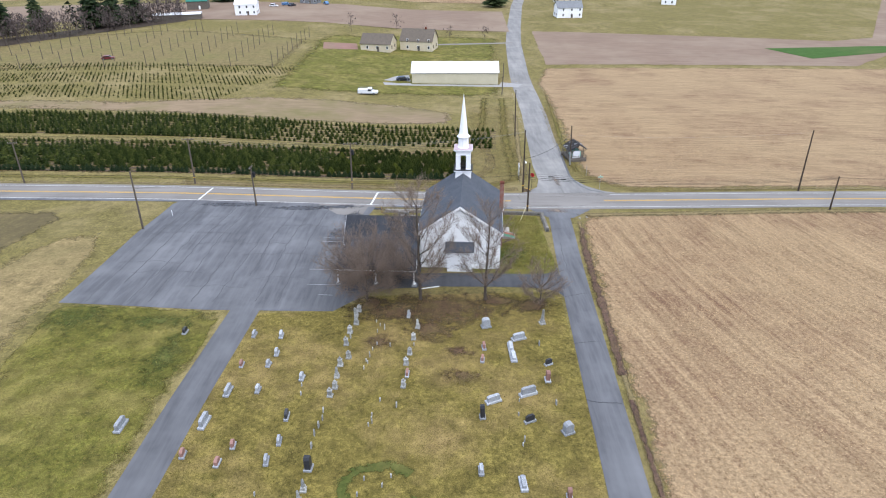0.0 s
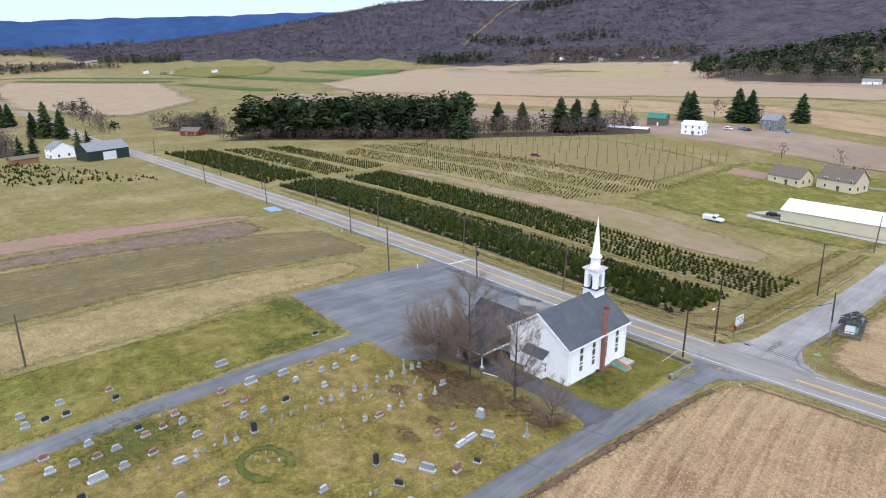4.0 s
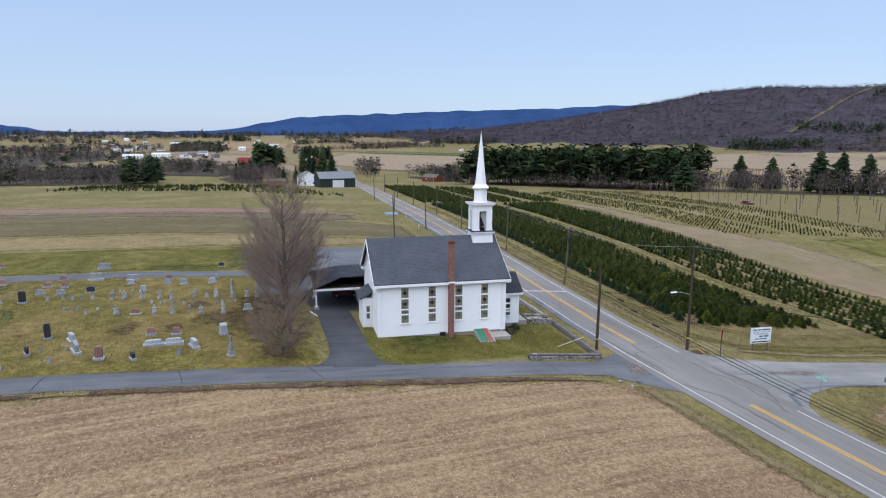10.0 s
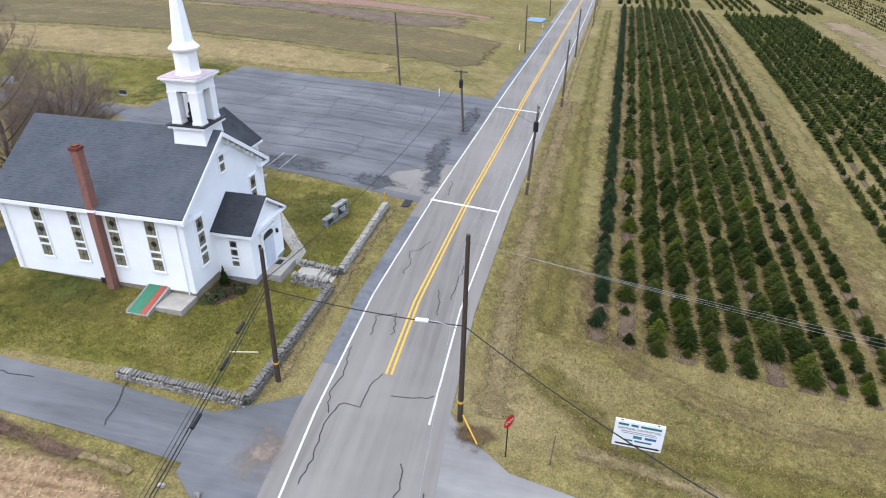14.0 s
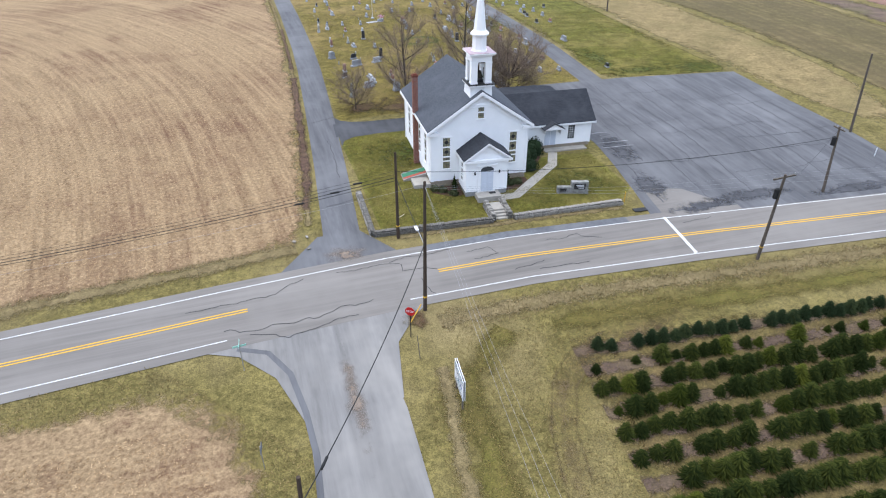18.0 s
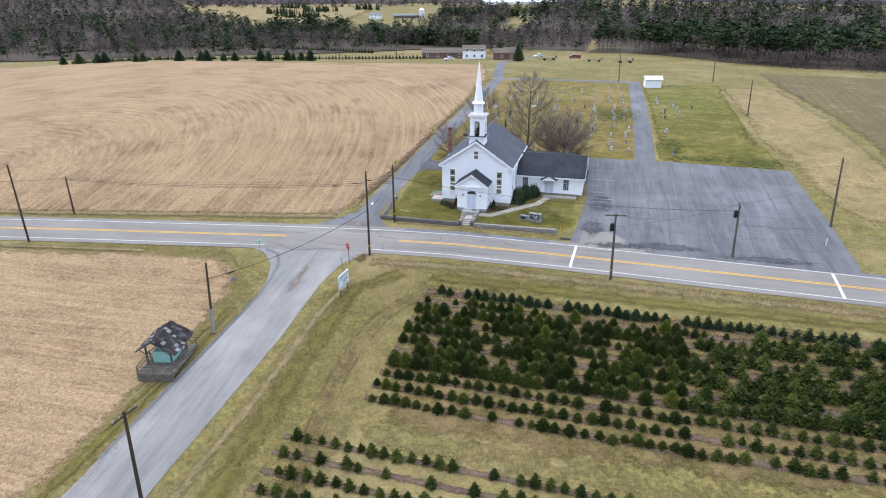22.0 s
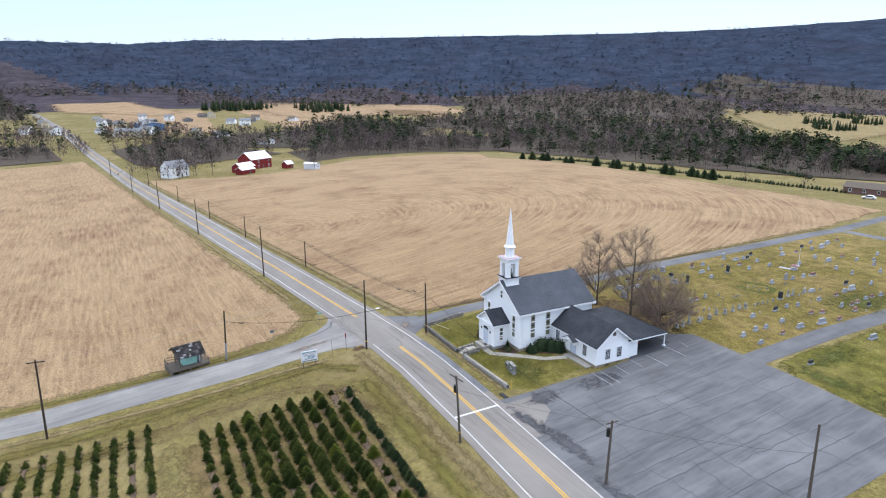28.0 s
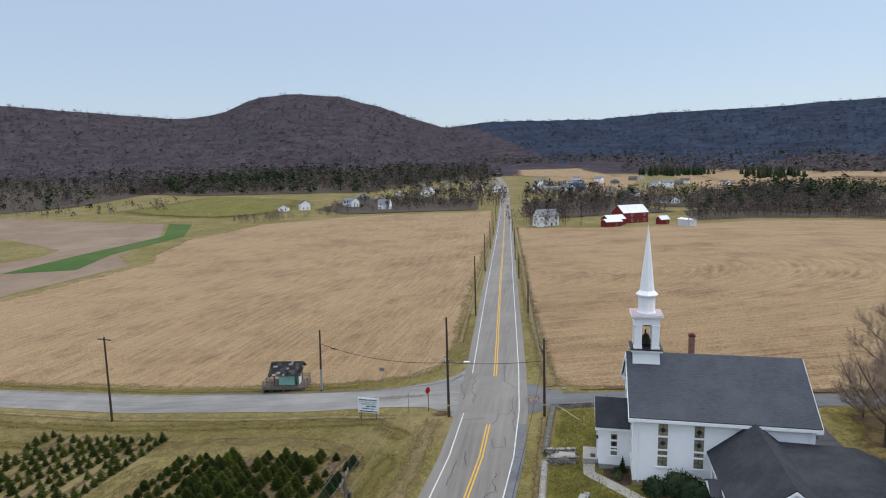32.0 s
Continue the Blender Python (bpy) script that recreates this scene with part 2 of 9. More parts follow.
WHEAT = mat("winter_wheat", (0.0476, 0.0952, 0.0204), (0.034, 0.0748, 0.0136), 0.3, 0.95, 0.0, (0.0816, 0.102, 0.034), 0.02)
ASPHALT = mat("worn_asphalt", (0.192, 0.177, 0.161), (0.149, 0.138, 0.126), 1.6, 0.9, 0.0, (0.206, 0.192, 0.175), 0.08, stretch=(0.05, 1.3, 1), mid=0.10, turn=-2)
LOT = mat("parking_asphalt", (0.118, 0.119, 0.124), (0.080, 0.081, 0.086), 1.3, 0.8, 0.0, (0.140, 0.141, 0.146), 0.10, stretch=(1.2, 0.09, 1), mid=0.16, gloss=0.15)
SHOULDER = mat("blue_grey_shoulder", (0.135, 0.14, 0.15), (0.10, 0.104, 0.113), 1.8, 0.9, 0.0, (0.155, 0.155, 0.158), 0.3, mid=0.15)
CHIP = mat("chip_seal", (0.205, 0.199, 0.190), (0.155, 0.150, 0.143), 1.4, 0.95, 0.0, (0.238, 0.228, 0.212), 0.12, stretch=(1.3, 0.10, 1), mid=0.16)
YELLOW = mat("yellow_line_paint", (0.62, 0.36, 0.05), (0.5, 0.3, 0.06), 3.0, 0.8)
WHITELINE = mat("white_line_paint", (0.62, 0.62, 0.60), (0.4, 0.4, 0.39), 2.0, 0.8)
TAR = mat("tar_sealer", (0.025, 0.025, 0.027), (0.04, 0.04, 0.042), 3.0, 0.6)
WHITE = mat("white_siding_paint", (0.88, 0.88, 0.87), (0.84, 0.84, 0.83), 0.7, 0.6, 0.0)
TRIM = mat("white_trim_paint", (0.88, 0.88, 0.87), (0.84, 0.84, 0.84), 1.5, 0.5)
SHINGLE = mat("grey_asphalt_shingles", (0.077, 0.085, 0.097), (0.056, 0.063, 0.074), 2.2, 0.9, 0.01, (0.084, 0.091, 0.105), 0.4, stretch=(1, 1, 4))
DARKSHINGLE = mat("charcoal_shingles", (0.0397, 0.0433, 0.0506), (0.0289, 0.031, 0.0361), 2.2, 0.9, 0.01, (0.0506, 0.0542, 0.0615), 0.4, stretch=(1, 1, 4))
BRICK = mat("red_brick", (0.196, 0.0638, 0.0425), (0.128, 0.0425, 0.0298), 6.0, 0.9, 0.01, spread=0.15)


def brickwork(name):
    m = mat(name, (0.23, 0.075, 0.05), (0.15, 0.05, 0.035), 6.0, 0.9, 0.0)
    n, l = m.node_tree.nodes, m.node_tree.links
    p = n["Principled BSDF"]
    b = n.new("ShaderNodeTexBrick")
    b.inputs["Scale"].default_value = 1.0
    b.inputs["Brick Width"].default_value, b.inputs["Row Height"].default_value, b.inputs["Mortar Size"].default_value = 0.21, 0.075, 0.008
    b.inputs["Color1"].default_value, b.inputs["Color2"].default_value, b.inputs["Mortar"].default_value = (0.27, 0.085, 0.055, 1), (0.17, 0.055, 0.04, 1), (0.3, 0.26, 0.23, 1)
    tc, sep, add, cmb = n.new("ShaderNodeTexCoord"), n.new("ShaderNodeSeparateXYZ"), n.new("ShaderNodeMath"), n.new("ShaderNodeCombineXYZ")
    l.new(tc.outputs["Object"], sep.inputs[0])
    l.new(sep.outputs[0], add.inputs[0])
    l.new(sep.outputs[1], add.inputs[1])
    l.new(add.outputs[0], cmb.inputs[0])
    l.new(sep.outputs[2], cmb.inputs[1])
    l.new(cmb.outputs[0], b.inputs["Vector"])
    l.new(b.outputs["Color"], p.inputs["Base Color"])
    return m


BRICKWORK = brickwork("red_brickwork")
GLASSDARK = mat("dark_window_glass", (0.03, 0.035, 0.04), (0.05, 0.055, 0.06), 2.0, 0.12, gloss=0.6)
STAINED = mat("stained_glass", (0.16, 0.195, 0.128), (0.32, 0.24, 0.135), 5.0, 0.2, gloss=0.5, c=(0.08, 0.09, 0.105), scale2=3.0)
STONE = mat("rubble_stone", (0.32, 0.30, 0.265), (0.15, 0.138, 0.12), 6.0, 0.95, 0.01, spread=0.45)
MORTAR = mat("grey_mortar", (0.12, 0.115, 0.10), (0.07, 0.068, 0.06), 4.0, 0.95, 0.01)
DOOR = mat("pale_blue_grey_door", (0.60, 0.64, 0.70), (0.54, 0.58, 0.64), 2.0, 0.5)
DARKLOT = mat("fresh_dark_asphalt", (0.072, 0.074, 0.080), (0.05, 0.052, 0.057), 1.3, 0.9, 0.0, (0.09, 0.092, 0.098), 0.15, stretch=(1, 0.1, 1), mid=0.15)
CRACK = mat("tar_sealed_crack", (0.062, 0.062, 0.066), (0.09, 0.09, 0.095), 3.0, 0.7)
CONCRETE = mat("concrete", (0.378, 0.351, 0.306), (0.297, 0.279, 0.243), 1.5, 0.9, 0.005)
FOUND = mat("foundation_stone", (0.33, 0.27, 0.2), (0.24, 0.2, 0.15), 2.5, 0.95, 0.01)
GREYBLOCK = mat("grey_block", (0.3, 0.3, 0.29), (0.24, 0.24, 0.235), 2.5, 0.95, 0.01)
POLEWOOD = mat("weathered_pole_wood", (0.08, 0.06, 0.044), (0.048, 0.036, 0.028), 3.0, 0.95, 0.005, stretch=(6, 6, 0.5))
GREYPOLE = mat("grey_pole_wood", (0.135, 0.112, 0.09), (0.085, 0.07, 0.056), 3.0, 0.95, 0.005, stretch=(6, 6, 0.5))
ALUWIRE = mat("bare_aluminium_wire", (0.3, 0.3, 0.3), (0.22, 0.22, 0.23), 3.0, 0.45, gloss=0.4)
WIRE = mat("black_cable", (0.02, 0.02, 0.02), (0.03, 0.03, 0.03), 3.0, 0.6)
BARK = mat("grey_bark", (0.104, 0.084, 0.068), (0.064, 0.052, 0.04), 4.0, 0.95, 0.01)
TWIG = mat("bare_twigs", (0.21, 0.16, 0.125), (0.15, 0.112, 0.088), 4.0, 0.95)
FARTWIG = leafy("bare_woods_far", (0.069, 0.053, 0.049), (0.099, 0.078, 0.071), (0.136, 0.109, 0.095), joined=True)
SPRUCE = leafy("young_conifer_needles", (0.0085, 0.0145, 0.0044), (0.020, 0.0285, 0.0074), (0.058, 0.068, 0.0145))
ROWSPRUCE = leafy("young_conifer_rows", (0.010, 0.0165, 0.0046), (0.023, 0.032, 0.0082), (0.068, 0.078, 0.017), joined=True)
BLUESPRUCE = leafy("blue_spruce_needles", (0.012, 0.021, 0.009), (0.019, 0.031, 0.014), (0.036, 0.047, 0.018))
PINE = leafy("dark_pine_needles", (0.0162, 0.0273, 0.015), (0.027, 0.0429, 0.021), (0.0513, 0.0676, 0.03))
WOODPINE = leafy("woodland_pine_needles", (0.013, 0.022, 0.012), (0.025, 0.039, 0.018), (0.06, 0.074, 0.030), joined=True)
GRANITE = mat("grey_granite", (0.36, 0.375, 0.395), (0.24, 0.25, 0.265), 6.0, 0.7, 0.004, (0.27, 0.28, 0.28), 1.3, spread=0.25, grain=14.0)
MARBLE = mat("weathered_marble", (0.43, 0.43, 0.41), (0.22, 0.22, 0.20), 3.0, 0.85, 0.006, (0.17, 0.165, 0.145), 1.1, spread=0.28, mid=0.25, grain=12.0)
PINKGRAN = mat("pink_granite", (0.3, 0.17, 0.14), (0.22, 0.12, 0.1), 6.0, 0.6, spread=0.2)
BLACKGRAN = mat("black_granite", (0.03, 0.032, 0.035), (0.05, 0.05, 0.055), 6.0, 0.3, spread=0.2)
REDPAINT = mat("barn_red_paint", (0.22, 0.03, 0.03), (0.16, 0.025, 0.025), 1.0, 0.8)
TIN = mat("white_metal_roof", (0.68, 0.69, 0.7), (0.6, 0.61, 0.62), 0.4, 0.5)
CREAM = mat("cream_metal_siding", (0.55, 0.5, 0.36), (0.5, 0.45, 0.32), 0.5, 0.6)
TAN = mat("tan_siding", (0.609, 0.522, 0.377), (0.522, 0.45, 0.319), 0.5, 0.8)
BROWNROOF = mat("brown_shingles", (0.14, 0.115, 0.09), (0.1, 0.085, 0.07), 1.5, 0.9)
DARKGREEN = mat("dark_green_siding", (0.03, 0.045, 0.04), (0.025, 0.035, 0.03), 0.6, 0.7)
GREYROOF = mat("weathered_grey_roof", (0.2, 0.21, 0.22), (0.15, 0.155, 0.16), 1.0, 0.8)
HILLTWIG = leafy("hillside_twigs", (0.063, 0.053, 0.059), (0.082, 0.070, 0.077), (0.104, 0.089, 0.095), joined=True)
# twigs of the eastern ridge, with haze blue mixed into their colour
HAZETWIG = leafy("ridge_twigs", (0.027, 0.035, 0.056), (0.034, 0.044, 0.067), (0.043, 0.054, 0.080), joined=True)
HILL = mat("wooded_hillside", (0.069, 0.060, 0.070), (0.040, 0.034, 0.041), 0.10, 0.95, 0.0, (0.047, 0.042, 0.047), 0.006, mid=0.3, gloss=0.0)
# ground of the eastern ridge: air haze painted in as a blue tone
HAZEHILL = mat("blue_shaded_ridge", (0.038, 0.050, 0.076), (0.022, 0.030, 0.046), 0.07, 0.95, 0.0, (0.030, 0.036, 0.052), 0.006, mid=0.3, gloss=0.0)
# blue here is the haze of distance, put into the base colour
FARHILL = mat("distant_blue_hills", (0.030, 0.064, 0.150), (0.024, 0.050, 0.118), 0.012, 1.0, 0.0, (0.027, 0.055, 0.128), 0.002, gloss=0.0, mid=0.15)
BLUEMETAL = mat("blue_metal", (0.1, 0.2, 0.35), (0.09, 0.17, 0.3), 1.0, 0.5)
TEAL = mat("faded_mint_paint", (0.36, 0.64, 0.54), (0.29, 0.53, 0.45), 1.5, 0.8)
OLDWOOD = mat("old_grey_boards", (0.17, 0.145, 0.12), (0.1, 0.085, 0.07), 3.0, 0.95, 0.01)
OLDROOF = mat("lichen_shingles", (0.072, 0.064, 0.06), (0.176, 0.16, 0.136), 2.0, 0.95, 0.01, (0.04, 0.036, 0.032), 0.7)
BLACK = mat("black_paint", (0.02, 0.02, 0.02), (0.03, 0.03, 0.03), 2.0, 0.5)
REDSIGN = mat("red_sign", (0.5, 0.02, 0.02), (0.42, 0.02, 0.02), 1.0, 0.4)
SIGNWHITE = mat("sign_white", (0.75, 0.76, 0.77), (0.7, 0.71, 0.72), 1.0, 0.4)
REDCLAD = mat("reddish_brown_siding", (0.20, 0.12, 0.10), (0.15, 0.09, 0.075), 2.0, 0.8)
SIGNGREY = mat("grey_sign_paint", (0.25, 0.26, 0.28), None, 2.0, 0.6)
SIGNTEAL = mat("teal_sign_paint", (0.03, 0.16, 0.17), None, 2.0, 0.6)
SIGNNAVY = mat("navy_sign_paint", (0.05, 0.12, 0.3), None, 2.0, 0.6)
SIGNBLUE = mat("sign_teal_lettering", (0.05, 0.2, 0.3), (0.05, 0.18, 0.27), 1.0, 0.5)
GREENCARPET = mat("green_outdoor_carpet", (0.06, 0.2, 0.12), (0.05, 0.16, 0.1), 6.0, 0.95)
REDCARPET = mat("red_strip", (0.35, 0.1, 0.07), (0.28, 0.08, 0.06), 6.0, 0.95)
MULCH = mat("bark_mulch", (0.085, 0.05, 0.035), (0.05, 0.03, 0.022), 5.0, 0.95, 0.02)
GRAVEL = mat("grey_gravel", (0.306, 0.297, 0.289), (0.23, 0.225, 0.217), 3.0, 0.95, 0.01)
STEEL = mat("galvanised_steel", (0.4, 0.41, 0.42), (0.33, 0.34, 0.35), 2.0, 0.5, metal=0.6)
CARDARK = mat("dark_car_paint", (0.02, 0.025, 0.04), None, 1.0, 0.25, gloss=0.6)
CARWHITE = mat("white_car_paint", (0.7, 0.71, 0.72), (0.66, 0.67, 0.68), 1.0, 0.3, gloss=0.6)
CARRED = mat("maroon_car_paint", (0.16, 0.02, 0.025), None, 1.0, 0.3, gloss=0.6)
RUBBER = mat("tyre_rubber", (0.02, 0.02, 0.02), None, 1.0, 0.9)
BRONZE = mat("dark_bell_bronze", (0.05, 0.045, 0.03), (0.03, 0.027, 0.02), 3.0, 0.5, metal=0.6)
BLUETARP = mat("blue_cover", (0.17, 0.27, 0.38), (0.13, 0.21, 0.3), 1.0, 0.7)
RUSTROOF = mat("pinkish_metal_deck", (0.45, 0.36, 0.38), (0.38, 0.3, 0.32), 2.0, 0.7)


def soft(name, src, radial=True, edge=0.45, grain=0.9, low=None):
    """The same surface with a ragged, thinning edge."""
    m = src.copy()
    m.name = name
    n, l = m.node_tree.nodes, m.node_tree.links
    out = n["Material Output"]
    tc, tn = n.new("ShaderNodeTexCoord"), n.new("ShaderNodeTexNoise")
    tn.inputs["Scale"].default_value = grain
    tn.inputs["Detail"].default_value = 8
    tn.inputs["Roughness"].default_value = 0.7
    l.new(tc.outputs["Object"], tn.inputs["Vector"])
    fac = tn.outputs[0]
    if radial:
        sub, ln, ad = n.new("ShaderNodeVectorMath"), n.new("ShaderNodeVectorMath"), n.new("ShaderNodeMath")
        sub.operation, ln.operation, ad.operation = "MULTIPLY_ADD", "LENGTH", "SUBTRACT"
        sub.inputs[1].default_value, sub.inputs[2].default_value = (1, 1, 0), (-0.5, -0.5, 0)
        l.new(tc.outputs["Generated"], sub.inputs[0])
        l.new(sub.outputs[0], ln.inputs[0])
        ad.inputs[0].default_value = 0.0
        l.new(fac, ad.inputs[0])
        l.new(ln.outputs["Value"], ad.inputs[1])
        fac = ad.outputs[0]
    else:
        at, ma = n.new("ShaderNodeAttribute"), n.new("ShaderNodeMath")
        at.attribute_name = "inner"
        ma.operation = "MULTIPLY_ADD"
        ma.inputs[1].default_value = 0.5
        l.new(at.outputs["Fac"], ma.inputs[0])
        half = n.new("ShaderNodeMath")
        half.operation = "SUBTRACT"
        half.inputs[1].default_value = 0.3
        l.new(fac, half.inputs[0])
        l.new(half.outputs[0], ma.inputs[2])
        fac = ma.outputs[0]
    mr = n.new("ShaderNodeMapRange")
    mr.interpolation_type = "SMOOTHSTEP"
    lo_ = low if low is not None else 0.12 if radial else 0.36
    mr.inputs[1].default_value, mr.inputs[2].default_value = lo_, lo_ + edge
    l.new(fac, mr.inputs[0])
    tr, mx = n.new("ShaderNodeBsdfTransparent"), n.new("ShaderNodeMixShader")
    l.new(mr.outputs[0], mx.inputs[0])
    l.new(tr.outputs[0], mx.inputs[1])
    l.new(n["Principled BSDF"].outputs[0], mx.inputs[2])
    l.new(mx.outputs[0], out.inputs["Surface"])
    return m


def feathered(src):
    """The same ground cover with an edge that frays into what lies beside it."""
    m = src.copy()
    m.name = src.name + "_frayed"
    n, l = m.node_tree.nodes, m.node_tree.links
    tc, tn, at, ad, mr = n.new("ShaderNodeTexCoord"), n.new("ShaderNodeTexNoise"), n.new("ShaderNodeAttribute"), n.new("ShaderNodeMath"), n.new("ShaderNodeMapRange")
    tn.inputs["Scale"].default_value, tn.inputs["Detail"].default_value, tn.inputs["Roughness"].default_value = 0.55, 9, 0.72
    at.attribute_name = "inner"
    ad.operation = "MULTIPLY_ADD"
    ad.inputs[1].default_value = 1.5
    l.new(tc.outputs["Object"], tn.inputs["Vector"])
    l.new(tn.outputs[0], ad.inputs[0])
    l.new(at.outputs["Fac"], ad.inputs[2])
    mr.inputs[1].default_value, mr.inputs[2].default_value = 0.85, 1.25
    l.new(ad.outputs[0], mr.inputs[0])
    tr, mx = n.new("ShaderNodeBsdfTransparent"), n.new("ShaderNodeMixShader")
    l.new(mr.outputs[0], mx.inputs[0])
    l.new(tr.outputs[0], mx.inputs[1])
    l.new(n["Principled BSDF"].outputs[0], mx.inputs[2])
    l.new(mx.outputs[0], n["Material Output"].inputs["Surface"])
    return m


FRAYED = {}
SOFTLITTER = soft("scattered_leaf_litter", LITTER, True, 0.36, 0.7, 0.08)
SOFTGREEN = soft("lush_grass", mat("deep_green_grass", (0.072, 0.085, 0.02), (0.045, 0.058, 0.013), 3.2, 0.95, 0.04, (0.10, 0.095, 0.028), 0.3, mid=0.2))
TRACK = soft("worn_wheel_track", mat("track_earth", (0.15, 0.105, 0.055), (0.085, 0.064, 0.032), 3.0, 0.95, 0.05, mid=0.2, grain=9.0), False, 0.6, 0.5, 0.48)
HEADSOIL = soft("worn_headland", mat("trodden_headland", (0.150, 0.096, 0.062), (0.085, 0.056, 0.036), 2.6, 0.95, 0.05, (0.14, 0.10, 0.052), 0.4, mid=0.25, grain=9.0), False, 0.7, 0.6, 0.46)
EDGESOIL = soft("broken_edge", mat("dark_broken_soil", (0.115, 0.07, 0.05), (0.05, 0.032, 0.024), 2.6, 0.95, 0.06, (0.12, 0.082, 0.048), 0.5, mid=0.3, grain=9.0), False, 0.25, 0.4, 0.36)
ROWSOIL = soft("bare_row_soil", mat("purplish_row_soil", (0.118, 0.082, 0.062), (0.07, 0.049, 0.036), 2.5, 0.95, 0.05, (0.12, 0.09, 0.055), 0.4, mid=0.25, grain=9.0), False, 0.35, 0.9, 0.26)
GREENBAND = soft("fresh_verge_grass", mat("yellow_green_grass", (0.138, 0.110, 0.033), (0.074, 0.063, 0.018), 2.8, 0.95, 0.05, (0.11, 0.1, 0.025), 0.2, mid=0.22, grain=9.0), False, 0.45, 0.35, 0.24)
ROWGRASS = mat("tufted_row_grass", (0.15, 0.115, 0.044), (0.07, 0.057, 0.021), 2.4, 0.95, 0.05, (0.165, 0.115, 0.056), 0.25, mid=0.34, grain=9.0)
WEEDS = soft("weedy_edge", mat("dead_weeds", (0.205, 0.158, 0.080), (0.132, 0.103, 0.05), 4.0, 0.95, 0.05, (0.15, 0.118, 0.055), 0.3, mid=0.25, grain=9.0), False, 0.4, 0.8, 0.24)
SOFTCUT = soft("thin_clearing", mat("clearing_grass", (0.115, 0.09, 0.05), (0.075, 0.06, 0.036), 0.1, 0.95, 0.0, mid=0.2), False, 0.5, 0.03, 0.2)
SOFTTAR = soft("dark_seal_coat", mat("seal_coat", (0.08, 0.081, 0.087), (0.058, 0.059, 0.064), 1.5, 0.8, 0.0, mid=0.2), True, 0.3, 0.8)
SOFTDIRT = soft("washed_grit", mat("pinkish_grit", (0.24, 0.19, 0.15), (0.16, 0.13, 0.105), 4.0, 0.95, 0.0, mid=0.2), True, 0.5, 0.8)
# ---- lie of the land ----
KY = [-900, -400, -150, -105, -60, -14, 30, 50, 67, 80, 93, 101, 104, 111, 115, 132, 158, 203, 225, 300, 430, 900]
KZ = [-14, -9, -4, -2, 0.8, 1.9, 1.9, 1.8, 1.1, 0.3, -0.25, -1.1, -1.35, -1.75, -2.05, -3.9, -6.0, -7.1, -8.3, -9, -9, -9]
RX = [-3000, -700, -350, -270, -180, -120, -50, 0, 20, 67, 108, 166, 288, 450, 700, 1000, 3000]
RZ = [-16, -14, -9.5, -6.2, -4, -2.6, -1.3, -1.5, -1.8, -2.8, -4.2, -6, -10, -11.5, -10, -7, -10]
KN = [-400, -110, -58, -24, 25, 120, 300]
KNV = [0.1, 0.2, 0.5, 0.95, 1, 0.7, 0.3]


def soft_interp(v, xs, ys, r):
    v = np.asarray(v, float)
    return sum(np.interp(v + o * r, xs, ys) for o in (-1, -0.5, 0, 0.5, 1)) / 5


SK_A = [-180, -150, -128, -116, -100, -90, -82, -77.5, -74, -70, -66.6, -63.7, -59.7, -56.5, -54, -49.5, -45, -40.5, -36.4, -32.6, -29, -26.8, -10, 20, 45, 58, 61, 64, 67, 71, 74.3, 77.4, 80.3, 84.7, 94, 99, 107, 113, 122, 134, 145, 155, 180]
SK_E = [4.4, 3.2, 1.2, 0.45, 0.42, 0.42, 0.42, 0.42, 0.7, 0.95, 1.3, 1.65, 2.2, 2.7, 3.15, 4.0, 4.3, 4.05, 4.2, 4.6, 5.3, 5.8, 5.6, 5.3, 4.9, 4.0, 4.35, 5.7, 6.1, 5.9, 5.1, 4.0, 3.1, 3.55, 3.5, 3.9, 4.0, 4.25, 4.4, 4.5, 4.7, 5.1, 4.6]


def gz(x, y):
    """Height of the ground at x, y."""
    x, y = np.asarray(x, float), np.asarray(y, float)
    north = np.where(y > 108, soft_interp(x, KN, KNV, 15), soft_interp(x, [-400, -60, 60, 300], [0.4, 1, 1, 0.5], 20))
    near = soft_interp(x, RX, RZ, 8) + (soft_interp(y, KY, KZ, 2.0) - np.interp(108, KY, KZ)) * north
    # gentle swell of the field south-east of the church
    near = near + 3.0 * np.exp(-(((x - 150) / 80) ** 2 + ((y - 5) / 70) ** 2))
    near = near + 2.4 * np.exp(-(((x - 190) / 75) ** 2 + ((y + 78) / 60) ** 2))
    # wooded knoll at the foot of the northern hill
    near = near + 40 * np.exp(-(((x + 150) / 170) ** 2 + ((y - 1090) / 120) ** 2))
    r = np.hypot(x, y - 60)
    az = np.degrees(np.arctan2(x, y - 60))
    el = np.interp(az, SK_A, SK_E)
    far = np.minimum(r, 2600) * np.tan(np.radians(el)) + 9 * np.sin(az * 0.9) * np.sin(r * 0.006 + az * 0.35) * np.clip((2600 - r) / 600, 0, 1) + 2 * np.sin(r * 0.02 + az * 2.1) * np.sin(az * 3.7)
    r0 = np.interp(az, [-180, -110, -95, -60, -40, -20, 40, 180], [1000, 1000, 1750, 1450, 1300, 1150, 1000, 1000])
    k = np.clip((r - r0) / (2600 - r0), 0, 1)
    k = k * k * (3 - 2 * k)
    return near * (1 - k) + far * k


def gzf(x, y):
    return float(gz(x, y))


def part(name, bm, material, parent=None, label="", smooth=False):
    me = bpy.data.meshes.new(name)
    bm.to_mesh(me)
    bm.free()
    me.materials.append(material)
    if smooth:
        me.polygons.foreach_set("use_smooth", [True] * len(me.polygons))
    ob = new(name, me)
    ob.parent = parent
    if label:
        ob["label"] = label
    return ob


